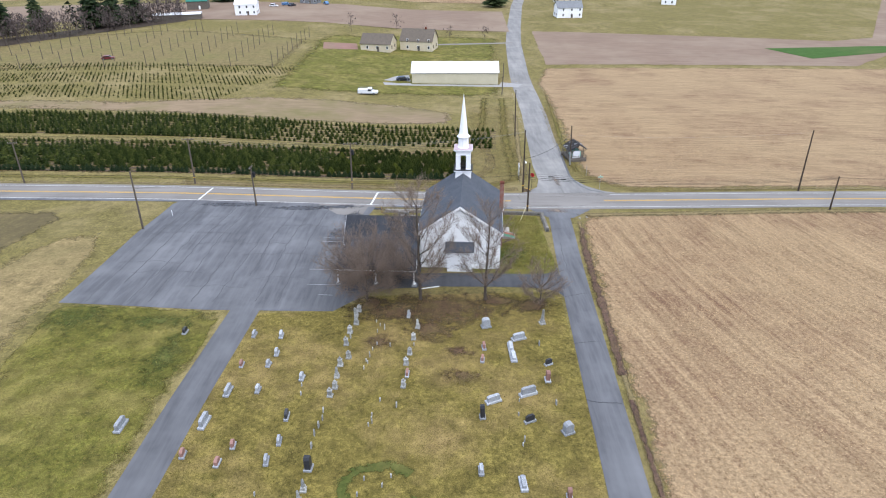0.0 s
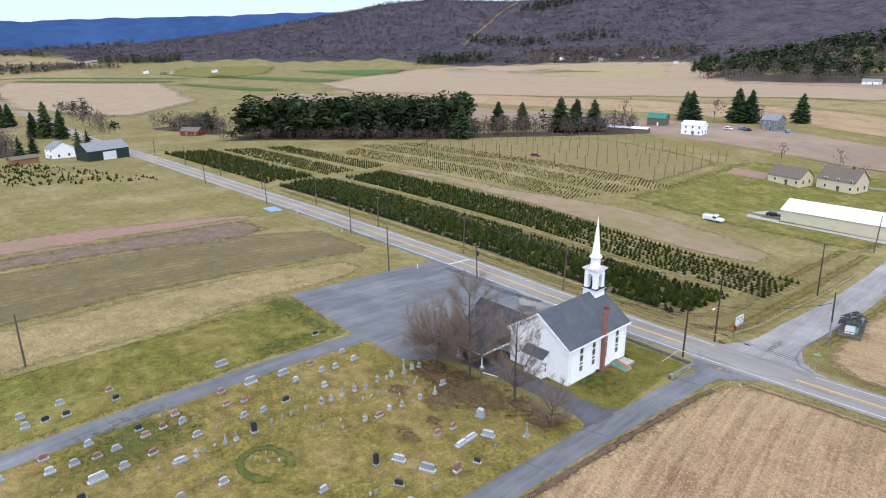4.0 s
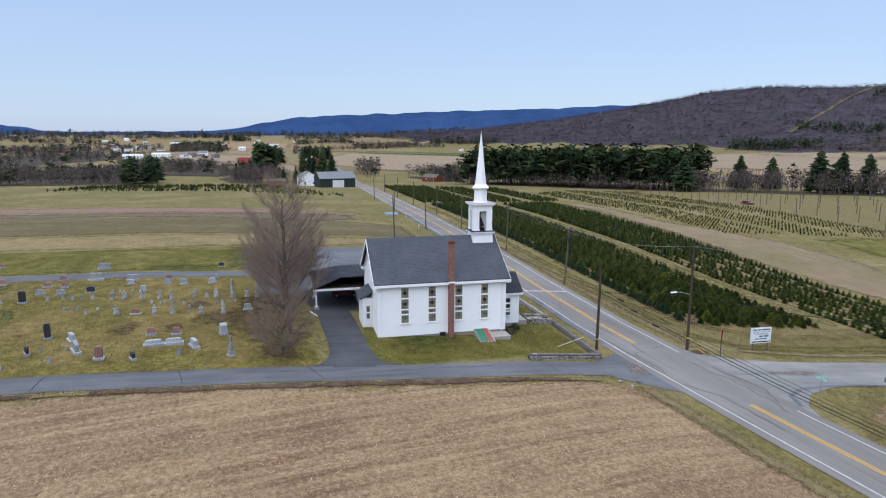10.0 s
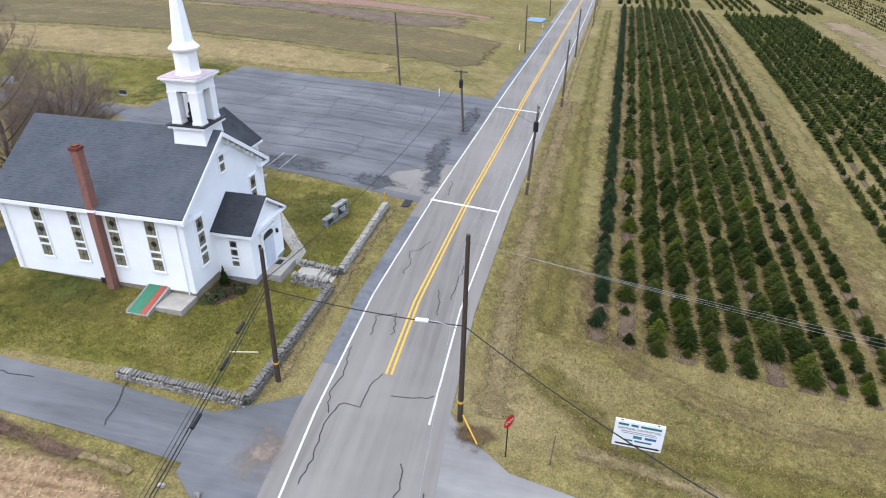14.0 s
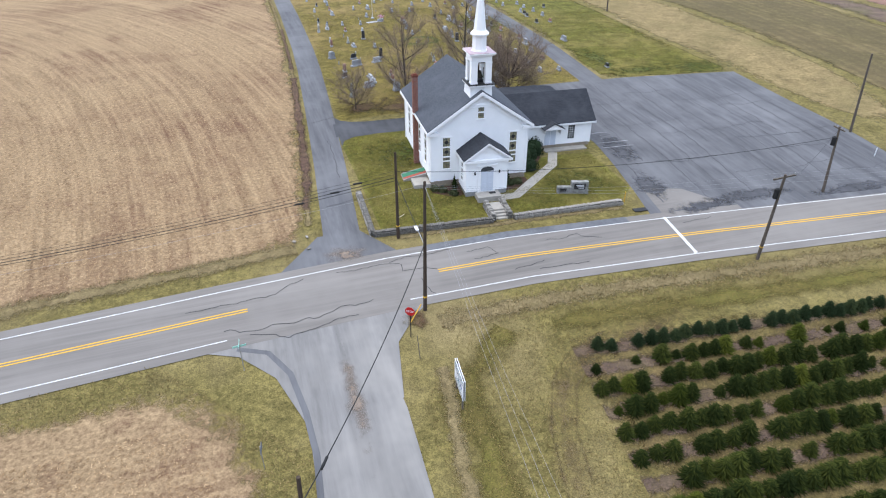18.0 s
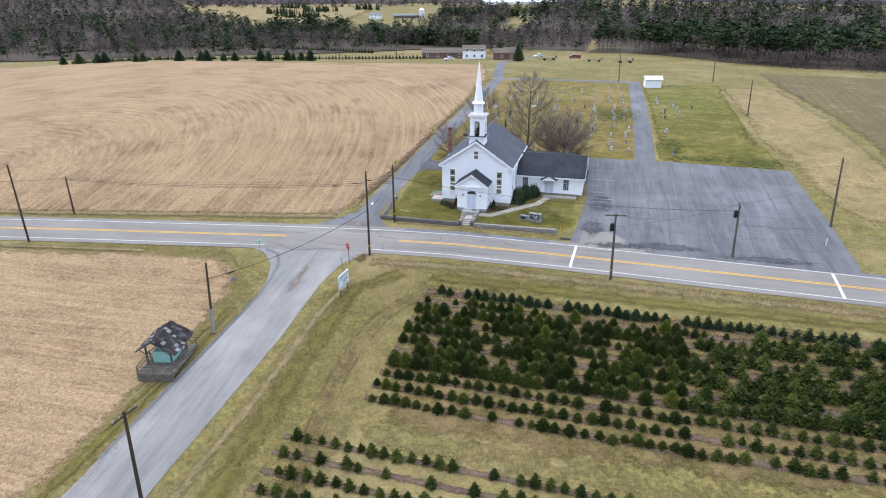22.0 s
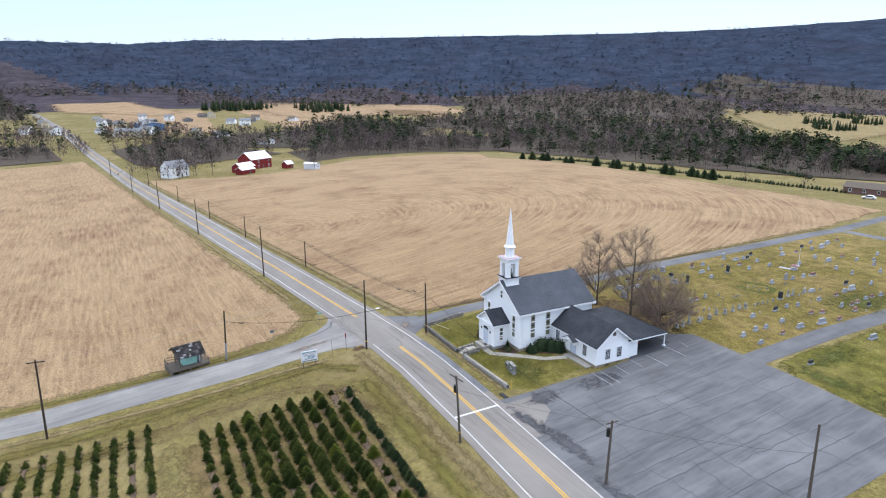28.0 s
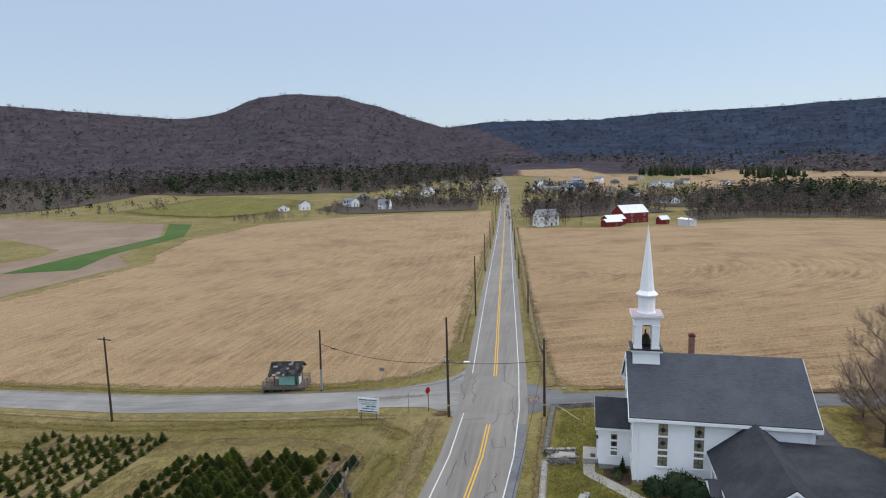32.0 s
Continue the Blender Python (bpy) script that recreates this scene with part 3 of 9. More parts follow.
def mesh_np(name, verts, faces, material, parent=None, smooth=False):
    me = bpy.data.meshes.new(name)
    me.from_pydata([tuple(v) for v in verts], [], [tuple(f) for f in faces])
    me.materials.append(material)
    if smooth:
        me.polygons.foreach_set("use_smooth", [True] * len(me.polygons))
    ob = new(name, me)
    ob.parent = parent
    return ob


def box(bm, x0, x1, y0, y1, z0, z1, m=None):
    r = bmesh.ops.create_cube(bm, size=1.0)
    mm = Matrix.Translation(((x0 + x1) / 2, (y0 + y1) / 2, (z0 + z1) / 2)) @ Matrix.Diagonal((x1 - x0, y1 - y0, z1 - z0, 1))
    bmesh.ops.transform(bm, matrix=(m @ mm) if m else mm, verts=r["verts"])
    return r["verts"]


def boxed(x0, x1, y0, y1, z0, z1, bevel=0.0):
    bm = bmesh.new()
    box(bm, x0, x1, y0, y1, z0, z1)
    if bevel:
        bmesh.ops.bevel(bm, geom=bm.edges[:], offset=bevel, segments=1, affect="EDGES")
    return bm


def cyl(bm, p, q, r0, r1=None, seg=8, caps=True):
    """A tapered round bar from p to q."""
    p, q = Vector(p), Vector(q)
    d = q - p
    r = bmesh.ops.create_cone(bm, cap_ends=caps, segments=seg, radius1=r0, radius2=r0 if r1 is None else r1, depth=d.length)
    m = Matrix.Translation((p + q) / 2) @ d.to_track_quat("Z", "Y").to_matrix().to_4x4()
    bmesh.ops.transform(bm, matrix=m, verts=r["verts"])
    return r["verts"]


def prism(bm, pts, axis, a0, a1):
    """The outline pts, a list of pairs, drawn out along an axis: 0 x (pairs y, z), 1 y (pairs x, z), 2 z (pairs x, y)."""
    def place(p, a):
        return {0: (a, p[0], p[1]), 1: (p[0], a, p[1]), 2: (p[0], p[1], a)}[axis]
    u = [bm.verts.new(place(p, a0)) for p in pts]
    v = [bm.verts.new(place(p, a1)) for p in pts]
    n = len(pts)
    bm.faces.new(u)
    bm.faces.new(v[::-1])
    for i in range(n):
        bm.faces.new((u[i], v[i], v[(i + 1) % n], u[(i + 1) % n]))
    bmesh.ops.recalc_face_normals(bm, faces=bm.faces[:])


def thing(name, x, y, z=None, rz=0.0, label="", category="", group="", kind=""):
    ob = new(name)
    ob.matrix_basis = pose(x, y, gzf(x, y) if z is None else z, 0, 0, rz)
    return tagged(ob, label, category, group, kind)


def drape(name, outline, lift, material, step=4.0, label="", category="ground", kind="structure", jag=0.0, fray=0.0):
    """A patch of ground cover that follows the land."""
    bm = bmesh.new()
    pts = []
    n = len(outline)
    for i in range(n):
        a, b = Vector((*outline[i], 0)), Vector((*outline[(i + 1) % n], 0))
        cuts = max(1, int((b - a).length / 3.0)) if jag else 1
        side = Vector((-(b - a).y, (b - a).x, 0)).normalized()
        for k in range(cuts):
            q = a.lerp(b, k / cuts)
            if jag and k:
                q += side * jag * noise.noise((q.x * 0.35, q.y * 0.35, 3.1))
            pts.append(q)
    bmesh.ops.triangulate(bm, faces=[bm.faces.new([bm.verts.new(p) for p in pts])])
    xs, ys = [p.x for p in pts], [p.y for p in pts]
    for axis, vals in ((0, xs), (1, ys)):
        v = math.ceil(min(vals) / step) * step
        while v < max(vals):
            co, no = ((v, 0, 0), (1, 0, 0)) if axis == 0 else ((0, v, 0), (0, 1, 0))
            bmesh.ops.bisect_plane(bm, geom=bm.verts[:] + bm.edges[:] + bm.faces[:], plane_co=co, plane_no=no)
            v += step
    bmesh.ops.triangulate(bm, faces=[f for f in bm.faces if len(f.verts) > 4])
    co = np.array([v.co[:2] for v in bm.verts])
    z = gz(co[:, 0], co[:, 1]) + lift
    for v, h in zip(bm.verts, z):
        v.co.z = h
    bmesh.ops.recalc_face_normals(bm, faces=bm.faces[:])
    for f in bm.faces:
        if f.normal.z < 0:
            f.normal_flip()
    ring = np.array([p[:2] for p in pts])
    co = np.array([v.co[:2] for v in bm.verts])
    if fray:
        if material.name not in FRAYED:
            FRAYED[material.name] = feathered(material)
        material = FRAYED[material.name]
    ob = part(name, bm, material)
    if fray:
        near = np.full(len(co), 1e9)
        for a, b in zip(ring, np.roll(ring, -1, axis=0)):
            d = b - a
            f = np.clip(((co - a) @ d) / max(d @ d, 1e-9), 0, 1)
            near = np.minimum(near, np.hypot(*(co - a - f[:, None] * d).T))
        at = ob.data.attributes.new("inner", "FLOAT", "POINT")
        at.data.foreach_set("value", np.clip(near / fray, 0, 1).astype(np.float32))
    return tagged(ob, label, category, kind=kind)


def ribbon(name, line, width, lift, material, parent=None, step=3.0, side=0.0, cross=2):
    """A strip of given width along a line on the ground; side shifts it to the left of its way."""
    pts = []
    for (ax, ay), (bx, by) in zip(line[:-1], line[1:]):
        k = max(1, int(math.hypot(bx - ax, by - ay) / step))
        pts += [(ax + (bx - ax) * i / k, ay + (by - ay) * i / k) for i in range(k)]
    pts.append(line[-1])
    p = np.array(pts)
    d = np.gradient(p, axis=0)
    d /= np.linalg.norm(d, axis=1)[:, None]
    nrm = np.stack([-d[:, 1], d[:, 0]], 1)
    offs = np.linspace(side - width / 2, side + width / 2, cross)
    rows = [p + nrm * o for o in offs]
    V = np.concatenate(rows)
    V = np.column_stack([V, gz(V[:, 0], V[:, 1]) + lift])
    n = len(p)
    F = [(j * n + i, (j + 1) * n + i, (j + 1) * n + i + 1, j * n + i + 1)[::-1] for j in range(cross - 1) for i in range(n - 1)]
    ob = mesh_np(name, V, F, material, parent)
    if cross > 2:
        at = ob.data.attributes.new("inner", "FLOAT", "POINT")
        at.data.foreach_set("value", np.repeat(1 - np.abs(np.linspace(-1, 1, cross)), n).astype(np.float32))
    return ob


def spaced(a, b, fine, coarse):
    near = np.arange(-a, a + 0.1, fine)
    mid = np.arange(a + coarse, b, coarse)
    far = b + np.cumsum(np.linspace(coarse * 1.5, coarse * 7.5, 42))
    out = np.concatenate([mid, far])
    return np.concatenate([-out[::-1], near, out])


gx, gy = spaced(140, 420, 4, 12), spaced(140, 420, 4, 12) + 60
GX, GY = np.meshgrid(gx, gy)
GZ = gz(GX, GY)
nx, ny = len(gx), len(gy)
ground = mesh_np("ground", np.column_stack([GX.ravel(), GY.ravel(), GZ.ravel()]), [(j * nx + i, j * nx + i + 1, (j + 1) * nx + i + 1, (j + 1) * nx + i) for j in range(ny - 1) for i in range(nx - 1)], GRASS, smooth=True)
tagged(ground, "dormant grass and pasture with bare wooded hills beyond", "ground", kind="structure")
ground.data.materials.append(HILL)
ground.data.materials.append(HAZEHILL)
ground.data.materials.append(DRY)
pr = np.array([p.center[:2] for p in ground.data.polygons])
pr_r, pr_a = np.hypot(pr[:, 0], pr[:, 1] - 60), np.degrees(np.arctan2(pr[:, 0], pr[:, 1] - 60))
wooded = pr_r > np.interp(pr_a, [-180, -135, -118, -80, -74, -60, -50, -43, -36, -26, -20, 40, 180], [1080, 1080, 3200, 3200, 2000, 1720, 1600, 1500, 1470, 1420, 1300, 1080, 1080]) + 60 * np.sin(pr[:, 0] * 0.011) * np.cos(pr[:, 1] * 0.008)
# faces of the eastern ridge that take the haze-tinted colour
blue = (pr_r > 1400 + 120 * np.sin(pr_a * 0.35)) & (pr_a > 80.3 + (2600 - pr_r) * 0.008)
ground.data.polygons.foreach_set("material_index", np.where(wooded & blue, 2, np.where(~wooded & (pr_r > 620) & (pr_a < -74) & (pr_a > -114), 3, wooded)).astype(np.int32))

# the main road, straight to the west, bending slightly at the crossing
ROAD = [(-900, 190), (-420, 144), (-268, 130.9), (-180, 123.2), (-120, 118.3), (-67, 113.6), (-37, 111.0), (-13, 108.8), (4, 107.6), (16, 107.5), (31, 108.1), (58, 109.6), (108, 112.4), (167, 115.5), (285, 121.9), (450, 131), (710, 146), (1200, 190)]
road = tagged(ribbon("road", ROAD, 8.6, 0.05, ASPHALT, cross=5), "grey two-lane asphalt road with painted lines", "road", kind="structure")


def sub_line(x0, x1):
    xs = [p[0] for p in ROAD]
    ys = [p[1] for p in ROAD]
    inner = [p for p in ROAD if x0 < p[0] < x1]
    return [(x0, float(np.interp(x0, xs, ys)))] + inner + [(x1, float(np.interp(x1, xs, ys)))]


for x0, x1 in ((-500, 12), (29, 700)):
    for s in (-0.16, 0.16):
        ribbon("centre_line", sub_line(x0, x1), 0.15, 0.062, YELLOW, road, side=s)
ribbon("edge_line", sub_line(-500, 700), 0.12, 0.062, WHITELINE, road, side=-3.25)
for x0, x1 in ((-500, 15.5), (31, 700)):
    ribbon("edge_line", sub_line(x0, x1), 0.12, 0.062, WHITELINE, road, side=3.25)
for a, b in (((-13.2, 105.4), (-12.5, 111.9)), ((-44.9, 108.6), (-44.3, 115.0))):
    ribbon("stop_bar", [a, b], 0.35, 0.066, WHITELINE, road, step=1)

SIDE = [(23.6, 106.5), (23.2, 113), (22.3, 122), (22.6, 132), (24.0, 152), (25.6, 180), (26.6, 215), (27.6, 240), (31.5, 300), (36, 345), (46, 430), (60, 520)]
tagged(ribbon("side_road", SIDE, 7.0, 0.04, CHIP, cross=5), "pale chip-seal side road joining the main road", "road", kind="structure")
drape("junction", [(12, 110.2), (36, 110.8), (30, 113.5), (27.5, 116.5), (26, 121), (18.8, 121), (17.8, 115.5), (15.5, 112.6)], 0.045, CHIP, 2, "pale worn mouth of the side road", "road")
DRIVE = [(20.2, 105.5), (19.4, 99), (18.2, 85), (17.0, 68.5), (15.9, 51), (15.3, 38), (14.6, 10), (14.2, -26), (18, -60), (21, -95), (12, -130)]
tagged(ribbon("church_drive", DRIVE, 3.6, 0.035, LOT, cross=3), "narrow cracked asphalt drive beside the stubble field", "drive", kind="structure")
drape("drive_mouth", [(14.6, 103.6), (26.5, 104.4), (21.8, 99), (17.6, 99)], 0.042, LOT, 2, "asphalt apron where the drive meets the road", "drive")
ribbon("rear_drive", [(16.0, 75.2), (8, 75.7), (-2, 75.8), (-14, 74.5)], 4.0, 0.037, DARKLOT, cross=3)
drape("drive_flare", [(15.4, 71.0), (14.8, 72.2), (13.6, 73.0), (11.5, 73.5), (11.5, 77.6), (14.0, 77.7), (15.3, 78.5), (15.9, 80.0), (15.7, 75.5)], 0.0335, DARKLOT, 1.5, "worn flare where the rear drive meets the side drive", "drive", jag=0.1)
tagged(bpy.data.objects["rear_drive"], "dark asphalt drive behind the church", "drive", kind="structure")
LANE = [(-25.0, 68), (-26.1, 46.6), (-26.5, 38), (-27.5, 10), (-28.5, -18), (-28.8, -24), (-10, -25.5), (12, -26.5)]
tagged(ribbon("cemetery_lane", LANE, 3.7, 0.035, LOT, cross=3), "grey lane round the cemetery", "drive", kind="structure")
lot = drape("parking_lot", [(-49.5, 69.9), (-48.9, 106.5), (-47.5, 109), (-12, 105.4), (-13, 100), (-14.5, 88.5), (-14.2, 76), (-10, 72), (-14, 67.3), (-30, 67.8)], 0.03, LOT, 3, "wide asphalt parking lot with tar-sealed cracks", "parking lot")

# fields
drape("field_southeast", [(23.5, 100.5), (70, 104.5), (288, 116), (268, 84), (258, 60), (280, 26), (302, -10), (306, -60), (300, -104), (262, -84), (190, -86), (131, -88), (60, -86), (26, -78), (17.5, -30), (17.3, 20), (18.2, 45), (19.5, 68), (21, 86)], 0.07, STUBBLE, 4, "harvested corn field with pale stubble rows", "field", jag=1.2, fray=3.0)
drape("field_northeast", [(33, 116.4), (37, 115.2), (46, 114.8), (70, 116.6), (288, 127.6), (412, 137), (387, 231), (329, 278), (245, 281), (187, 262), (166, 250), (38, 250), (32, 225), (30.4, 160), (28.6, 140), (28.2, 127), (30.2, 119.4)], 0.07, STUBBLE_N, 4, "harvested corn field with straight stubble rows", "field", jag=1.0, fray=4.0)
drape("field_far_plowed", [(40, 256), (160, 254), (185, 276), (262, 306), (331, 346), (345, 402), (380, 520), (300, 470), (205, 320), (180, 310), (44, 335)], 0.05, PLOWED, 10, "bare brown plowed field", "field", jag=1.0)
drape("green_strip", [(150, 268), (190, 283), (262, 292), (330, 326), (333, 344), (262, 304), (188, 297), (140, 290)], 0.12, WHEAT, 10, "strip of green winter wheat", "field")
drape("lawn_church", [(15.5, 99.8), (-10.2, 101.6), (-13, 99), (-12.5, 90), (-5, 90), (-4.5, 79.5), (8, 77.6), (15.9, 77.4)], 0.02, LAWN, 3, "mown green lawn round the church", "lawn")
drape("cemetery_lawn", [(15.0, 72.3), (-10, 71.2), (-13.6, 67.3), (-23.1, 67), (-24.4, 46), (-25, 36), (-26, 10), (-27, -20), (10, -24), (12.5, -20), (12.6, 10), (13.4, 38), (14.1, 52)], 0.02, CEMLAWN, 4, "yellowed cemetery turf", "lawn")
drape("lawn_west", [(-27.2, 67.6), (-49.4, 69.7), (-48.1, 48), (-49.8, 21), (-53.5, -20), (-30.5, -20), (-29.6, 10), (-28.4, 38), (-28, 50)], 0.02, LAWN, 4, "green lawn beyond the cemetery lane", "lawn", jag=0.5, fray=1.5)
WEEDY = mat("olive_weeds", (0.142, 0.113, 0.05), (0.082, 0.067, 0.029), 2.2, 0.95, 0.05, (0.162, 0.122, 0.058), 0.08, mid=0.25, rows=(2.4, 8, 1.5, (0.09, 0.07, 0.035), None, 0.7))
DARKSOIL = mat("dark_weedy_soil", (0.155, 0.108, 0.082), (0.095, 0.07, 0.05), 1.5, 0.95, 0.05, (0.10, 0.09, 0.04), 0.1, mid=0.25)
drape("field_west_dry", [(-50.4, 71), (-48.8, 48), (-50.6, 21), (-53, -17), (-69, -19), (-70, 28), (-67.5, 70), (-64.5, 84), (-60, 92), (-55, 93), (-51.6, 84)], 0.02, DRY, 5, "strip of dry pale grass", "field", jag=0.4, fray=2.0)
drape("field_west_weeds", [(-70.6, 28), (-68.2, 73), (-65.2, 95), (-65.5, 104), (-92, 106), (-99, 84), (-103, 48), (-112, 5), (-130, -60), (-73, -60), (-69.6, -19)], 0.025, WEEDY, 5, "olive strip of weedy ground with faint rows", "field", jag=0.4, fray=2.5)
drape("garden_soil_strip", [(-103.5, 48), (-96, 84), (-99, 96), (-116.5, 98), (-117.5, 53), (-123, 13), (-140, -50), (-126, -50), (-112.5, 5)], 0.02, DARKSOIL, 5, "strip of weedy bare soil", "field", jag=1.5, fray=6.0)
drape("red_soil_strip", [(-118, 53), (-117, 101), (-123, 103), (-134, 59), (-141, 20), (-160, -50), (-146, -50), (-125, 13)], 0.02, REDSOIL, 5, "narrow strip of bare reddish soil", "field", jag=1.0, fray=4.0)
drape("blue_cover_sheet", [(-128, 109), (-121, 108), (-120.5, 112), (-127.5, 113.2)], 0.12, BLUETARP, 2, "faded blue ground sheet beside the road", "sheet", "")
drape("row_grass", [(5.5, 118.6), (-160, 132.4), (-162, 156), (4.2, 144.2)], 0.02, ROWGRASS, 3, "tufted grass between the young tree rows", "field", jag=1.8, fray=3.5)
drape("farm_lawn", [(-58, 204), (19, 200), (22, 250), (27.5, 318), (-10, 322), (-56, 312)], 0.03, LAWN, 6, "green lawn round the long barn and house", "lawn", jag=3.0, fray=10.0)
drape("mown_strip", [(6, 143.5), (-160, 154), (-160, 158), (6, 147)], 0.03, mat("mown_lane_grass", (0.19, 0.145, 0.06), (0.105, 0.088, 0.034), 2.6, 0.95, 0.05, (0.12, 0.105, 0.036), 0.15, mid=0.2, grain=9.0), 5, "pale mown lane between tree blocks", "field", fray=2.0)
drape("bare_strip", [(2, 169), (-15, 168), (-45, 169), (-90, 175), (-150, 182), (-150, 192), (-90, 187), (-56, 194), (-33, 195), (-14, 191), (3, 181)], 0.03, mat("fallow_soil", (0.235, 0.17, 0.105), (0.165, 0.122, 0.074), 0.9, 0.95, 0.03, (0.14, 0.12, 0.05), 0.05, stretch=(0.2, 1, 1)), 6, "fallow strip of pale soil", "field", jag=0.8, fray=5.0)
for outline, m, lab in (
        ([(760, -110), (777, -434), (1000, -490), (1190, -200), (1040, -110)], STUBBLE, "distant pale field on the slope"),
        ([(1010, 150), (1260, 165), (1235, 20), (900, -20), (812, 40), (920, 90)], STUBBLE, "distant pale field beyond the village"),
        ([(215, -395), (330, -480), (700, -880), (330, -1000), (240, -560)], DRY, "tan hill pasture among the woods"),
        ([(55, -480), (115, -520), (120, -900), (50, -900)], LAWN, "green meadow among the woods"),
        ([(-1273, 280), (-1010, 452), (-1060, 500), (-1340, 318)], WHEAT, "distant strip of green winter wheat"),
        ([(-1380, 330), (-1085, 520), (-1120, 555), (-1440, 365)], WHEAT, "distant strip of green winter wheat"),
        ([(-1040, 560), (-1150, 720), (-1394, 893), (-1560, 720), (-1320, 560)], LAWN, "distant pale green field"),
        ([(-1127, 566), (-1215, 628), (-840, 690), (-785, 600)], WHEAT, "distant strip of green winter wheat"),
        ([(-966, 428), (-1000, 476), (-730, 500), (-708, 445)], WHEAT, "distant strip of green winter wheat"),
        ([(-1226, 812), (-1052, 1015), (-925, 880), (-890, 755)], WHEAT, "distant strip of green winter wheat"),
        ([(-1004, 1070), (-876, 1110), (-815, 1030), (-916, 975)], WHEAT, "distant strip of green winter wheat"),
        ([(-800, 1215), (-580, 1320), (-400, 945), (-640, 900), (-850, 1075)], FARMEADOW, "yellowed meadow below the wooded hill"),
        ([(-820, 590), (-1040, 1010), (-993, 1120), (-762, 1320), (-560, 1370), (-260, 850), (-60, 790), (-60, 640), (-600, 500)], PALEPLOW, "distant pinkish plowed field"),
        ([(-1000, 450), (-1270, 275), (-1000, 190), (-700, 160), (-500, 205), (-640, 340)], PALEPLOW, "pale tan field across the valley"),
        ([(-1805, -27), (-1594, 188), (-2102, 239), (-2133, -34)], STUBBLE_N, "distant tan field across the valley"),
        ([(-695, -40), (-690, 52), (-455, 110), (-520, 150), (-800, 135), (-1097, 125), (-1123, -60)], PALEPLOW, "pale tan field across the valley"),
        ([(-1170, -70), (-1180, 110), (-1420, 130), (-1400, -90)], STUBBLE_N, "distant tan field across the valley"),
        ([(352, 326), (440, 292), (560, 330), (640, 480), (420, 460)], LAWN, "green meadow beyond the stubble"),
        ([(-20, 890), (110, 845), (125, 1010), (-10, 1010)], LAWN, "green lawns of far houses"),
        ([(655, -325), (900, -390), (1000, -300), (700, -285)], STUBBLE, "distant tan field before the woods")):
    drape("field_far", outline, 0.6, m, 20, lab, "field", jag=14.0, fray=30.0)
for k, (y0, dy, m) in enumerate(((334, 70, PLOWED), (440, 90, STUBBLE_N), (545, 70, DRY), (625, 90, STUBBLE_N), (725, 120, PLOWED))):
    drape("field_far", [(-640, y0 + 60), (26 + y0 * 0.02, y0), (28 + y0 * 0.02, y0 + dy), (-640, y0 + dy + 60)], 0.15, m, 20, "distant farm field", "field")
rv_ = random.Random(31)
for k in range(12):
    a0, r0_ = radians(rv_.uniform(-110, -78)), rv_.uniform(1250, 2100)
    wid, dep = rv_.uniform(0.08, 0.2), rv_.uniform(50, 130)
    drape("field_far", [(r_ * math.sin(b_), 60 + r_ * math.cos(b_)) for r_, b_ in ((r0_, a0), (r0_, a0 + wid), (r0_ + dep, a0 + wid + 0.02), (r0_ + dep, a0 + 0.01))], 0.9 + 0.03 * k, (STUBBLE_N, PALEPLOW, PLOWED)[k % 3], 40, "distant farm field across the valley", "field", fray=30.0)
drape("field_east_far", [(560, 20), (950, -40), (1000, 90), (600, 110)], 0.3, STUBBLE, 25, "distant pale field by the village", "field")
drape("field_east_far", [(620, -150), (980, -240), (1000, -90), (600, -60)], 0.3, STUBBLE, 25, "distant pale field before the woods", "field")

tagged(ribbon("cleared_swath", [(-1228, 1376), (-1423, 1738), (-1560, 2060)], 24, 3, SOFTCUT, step=60, cross=3), "pale cleared swath up the wooded hillside", "clearing", kind="structure")

# the far ridge in the west, its distance haze painted as blue
az = np.radians(np.linspace(-135, -40, 150))
fe = np.interp(np.degrees(az), [-135, -120, -112, -109.8, -108, -107, -106, -104.4, -101.6, -96, -91, -89, -87, -85, -82, -78, -71, -64, -58, -40], [1.9, 1.5, 1.25, 1.1, 0.95, 0.75, 0.5, 0.25, 0.1, 0.2, 0.3, 0.7, 1.05, 1.45, 1.6, 1.75, 2.05, 2.2, 2.45, 2.6])
V, F = [], []
for a, e in zip(az, fe):
    for rr, hh in ((3900, -120), (4300, 0.6), (4600, 1.0)):
        h = -120 if hh < 0 else 28 + rr * math.tan(radians(e)) * hh + 10 * noise.noise((a * 40, hh, 0))
        V.append((rr * math.sin(a), 60 + rr * math.cos(a), h))
for i in range(len(az) - 1):
    for j in range(2):
        F.append((i * 3 + j, i * 3 + j + 1, (i + 1) * 3 + j + 1, (i + 1) * 3 + j))
tagged(mesh_np("backdrop", V, F, FARHILL, smooth=True), "long wooded ridge on the horizon, coloured blue for distance haze", "hills", kind="structure")

# worn and weedy patches
def blob(cx0, cy0, rx_, ry_, seed, n=26):
    rb = random.Random(seed)
    ph = rb.uniform(0, 6)
    return [(cx0 + rx_ * math.cos(6.283 * k / n) * (1 + 0.18 * math.sin(3 * 6.283 * k / n + ph) + rb.uniform(-0.1, 0.1)), cy0 + ry_ * math.sin(6.283 * k / n) * (1 + 0.18 * math.sin(2 * 6.283 * k / n + ph) + rb.uniform(-0.1, 0.1))) for k in range(n)]


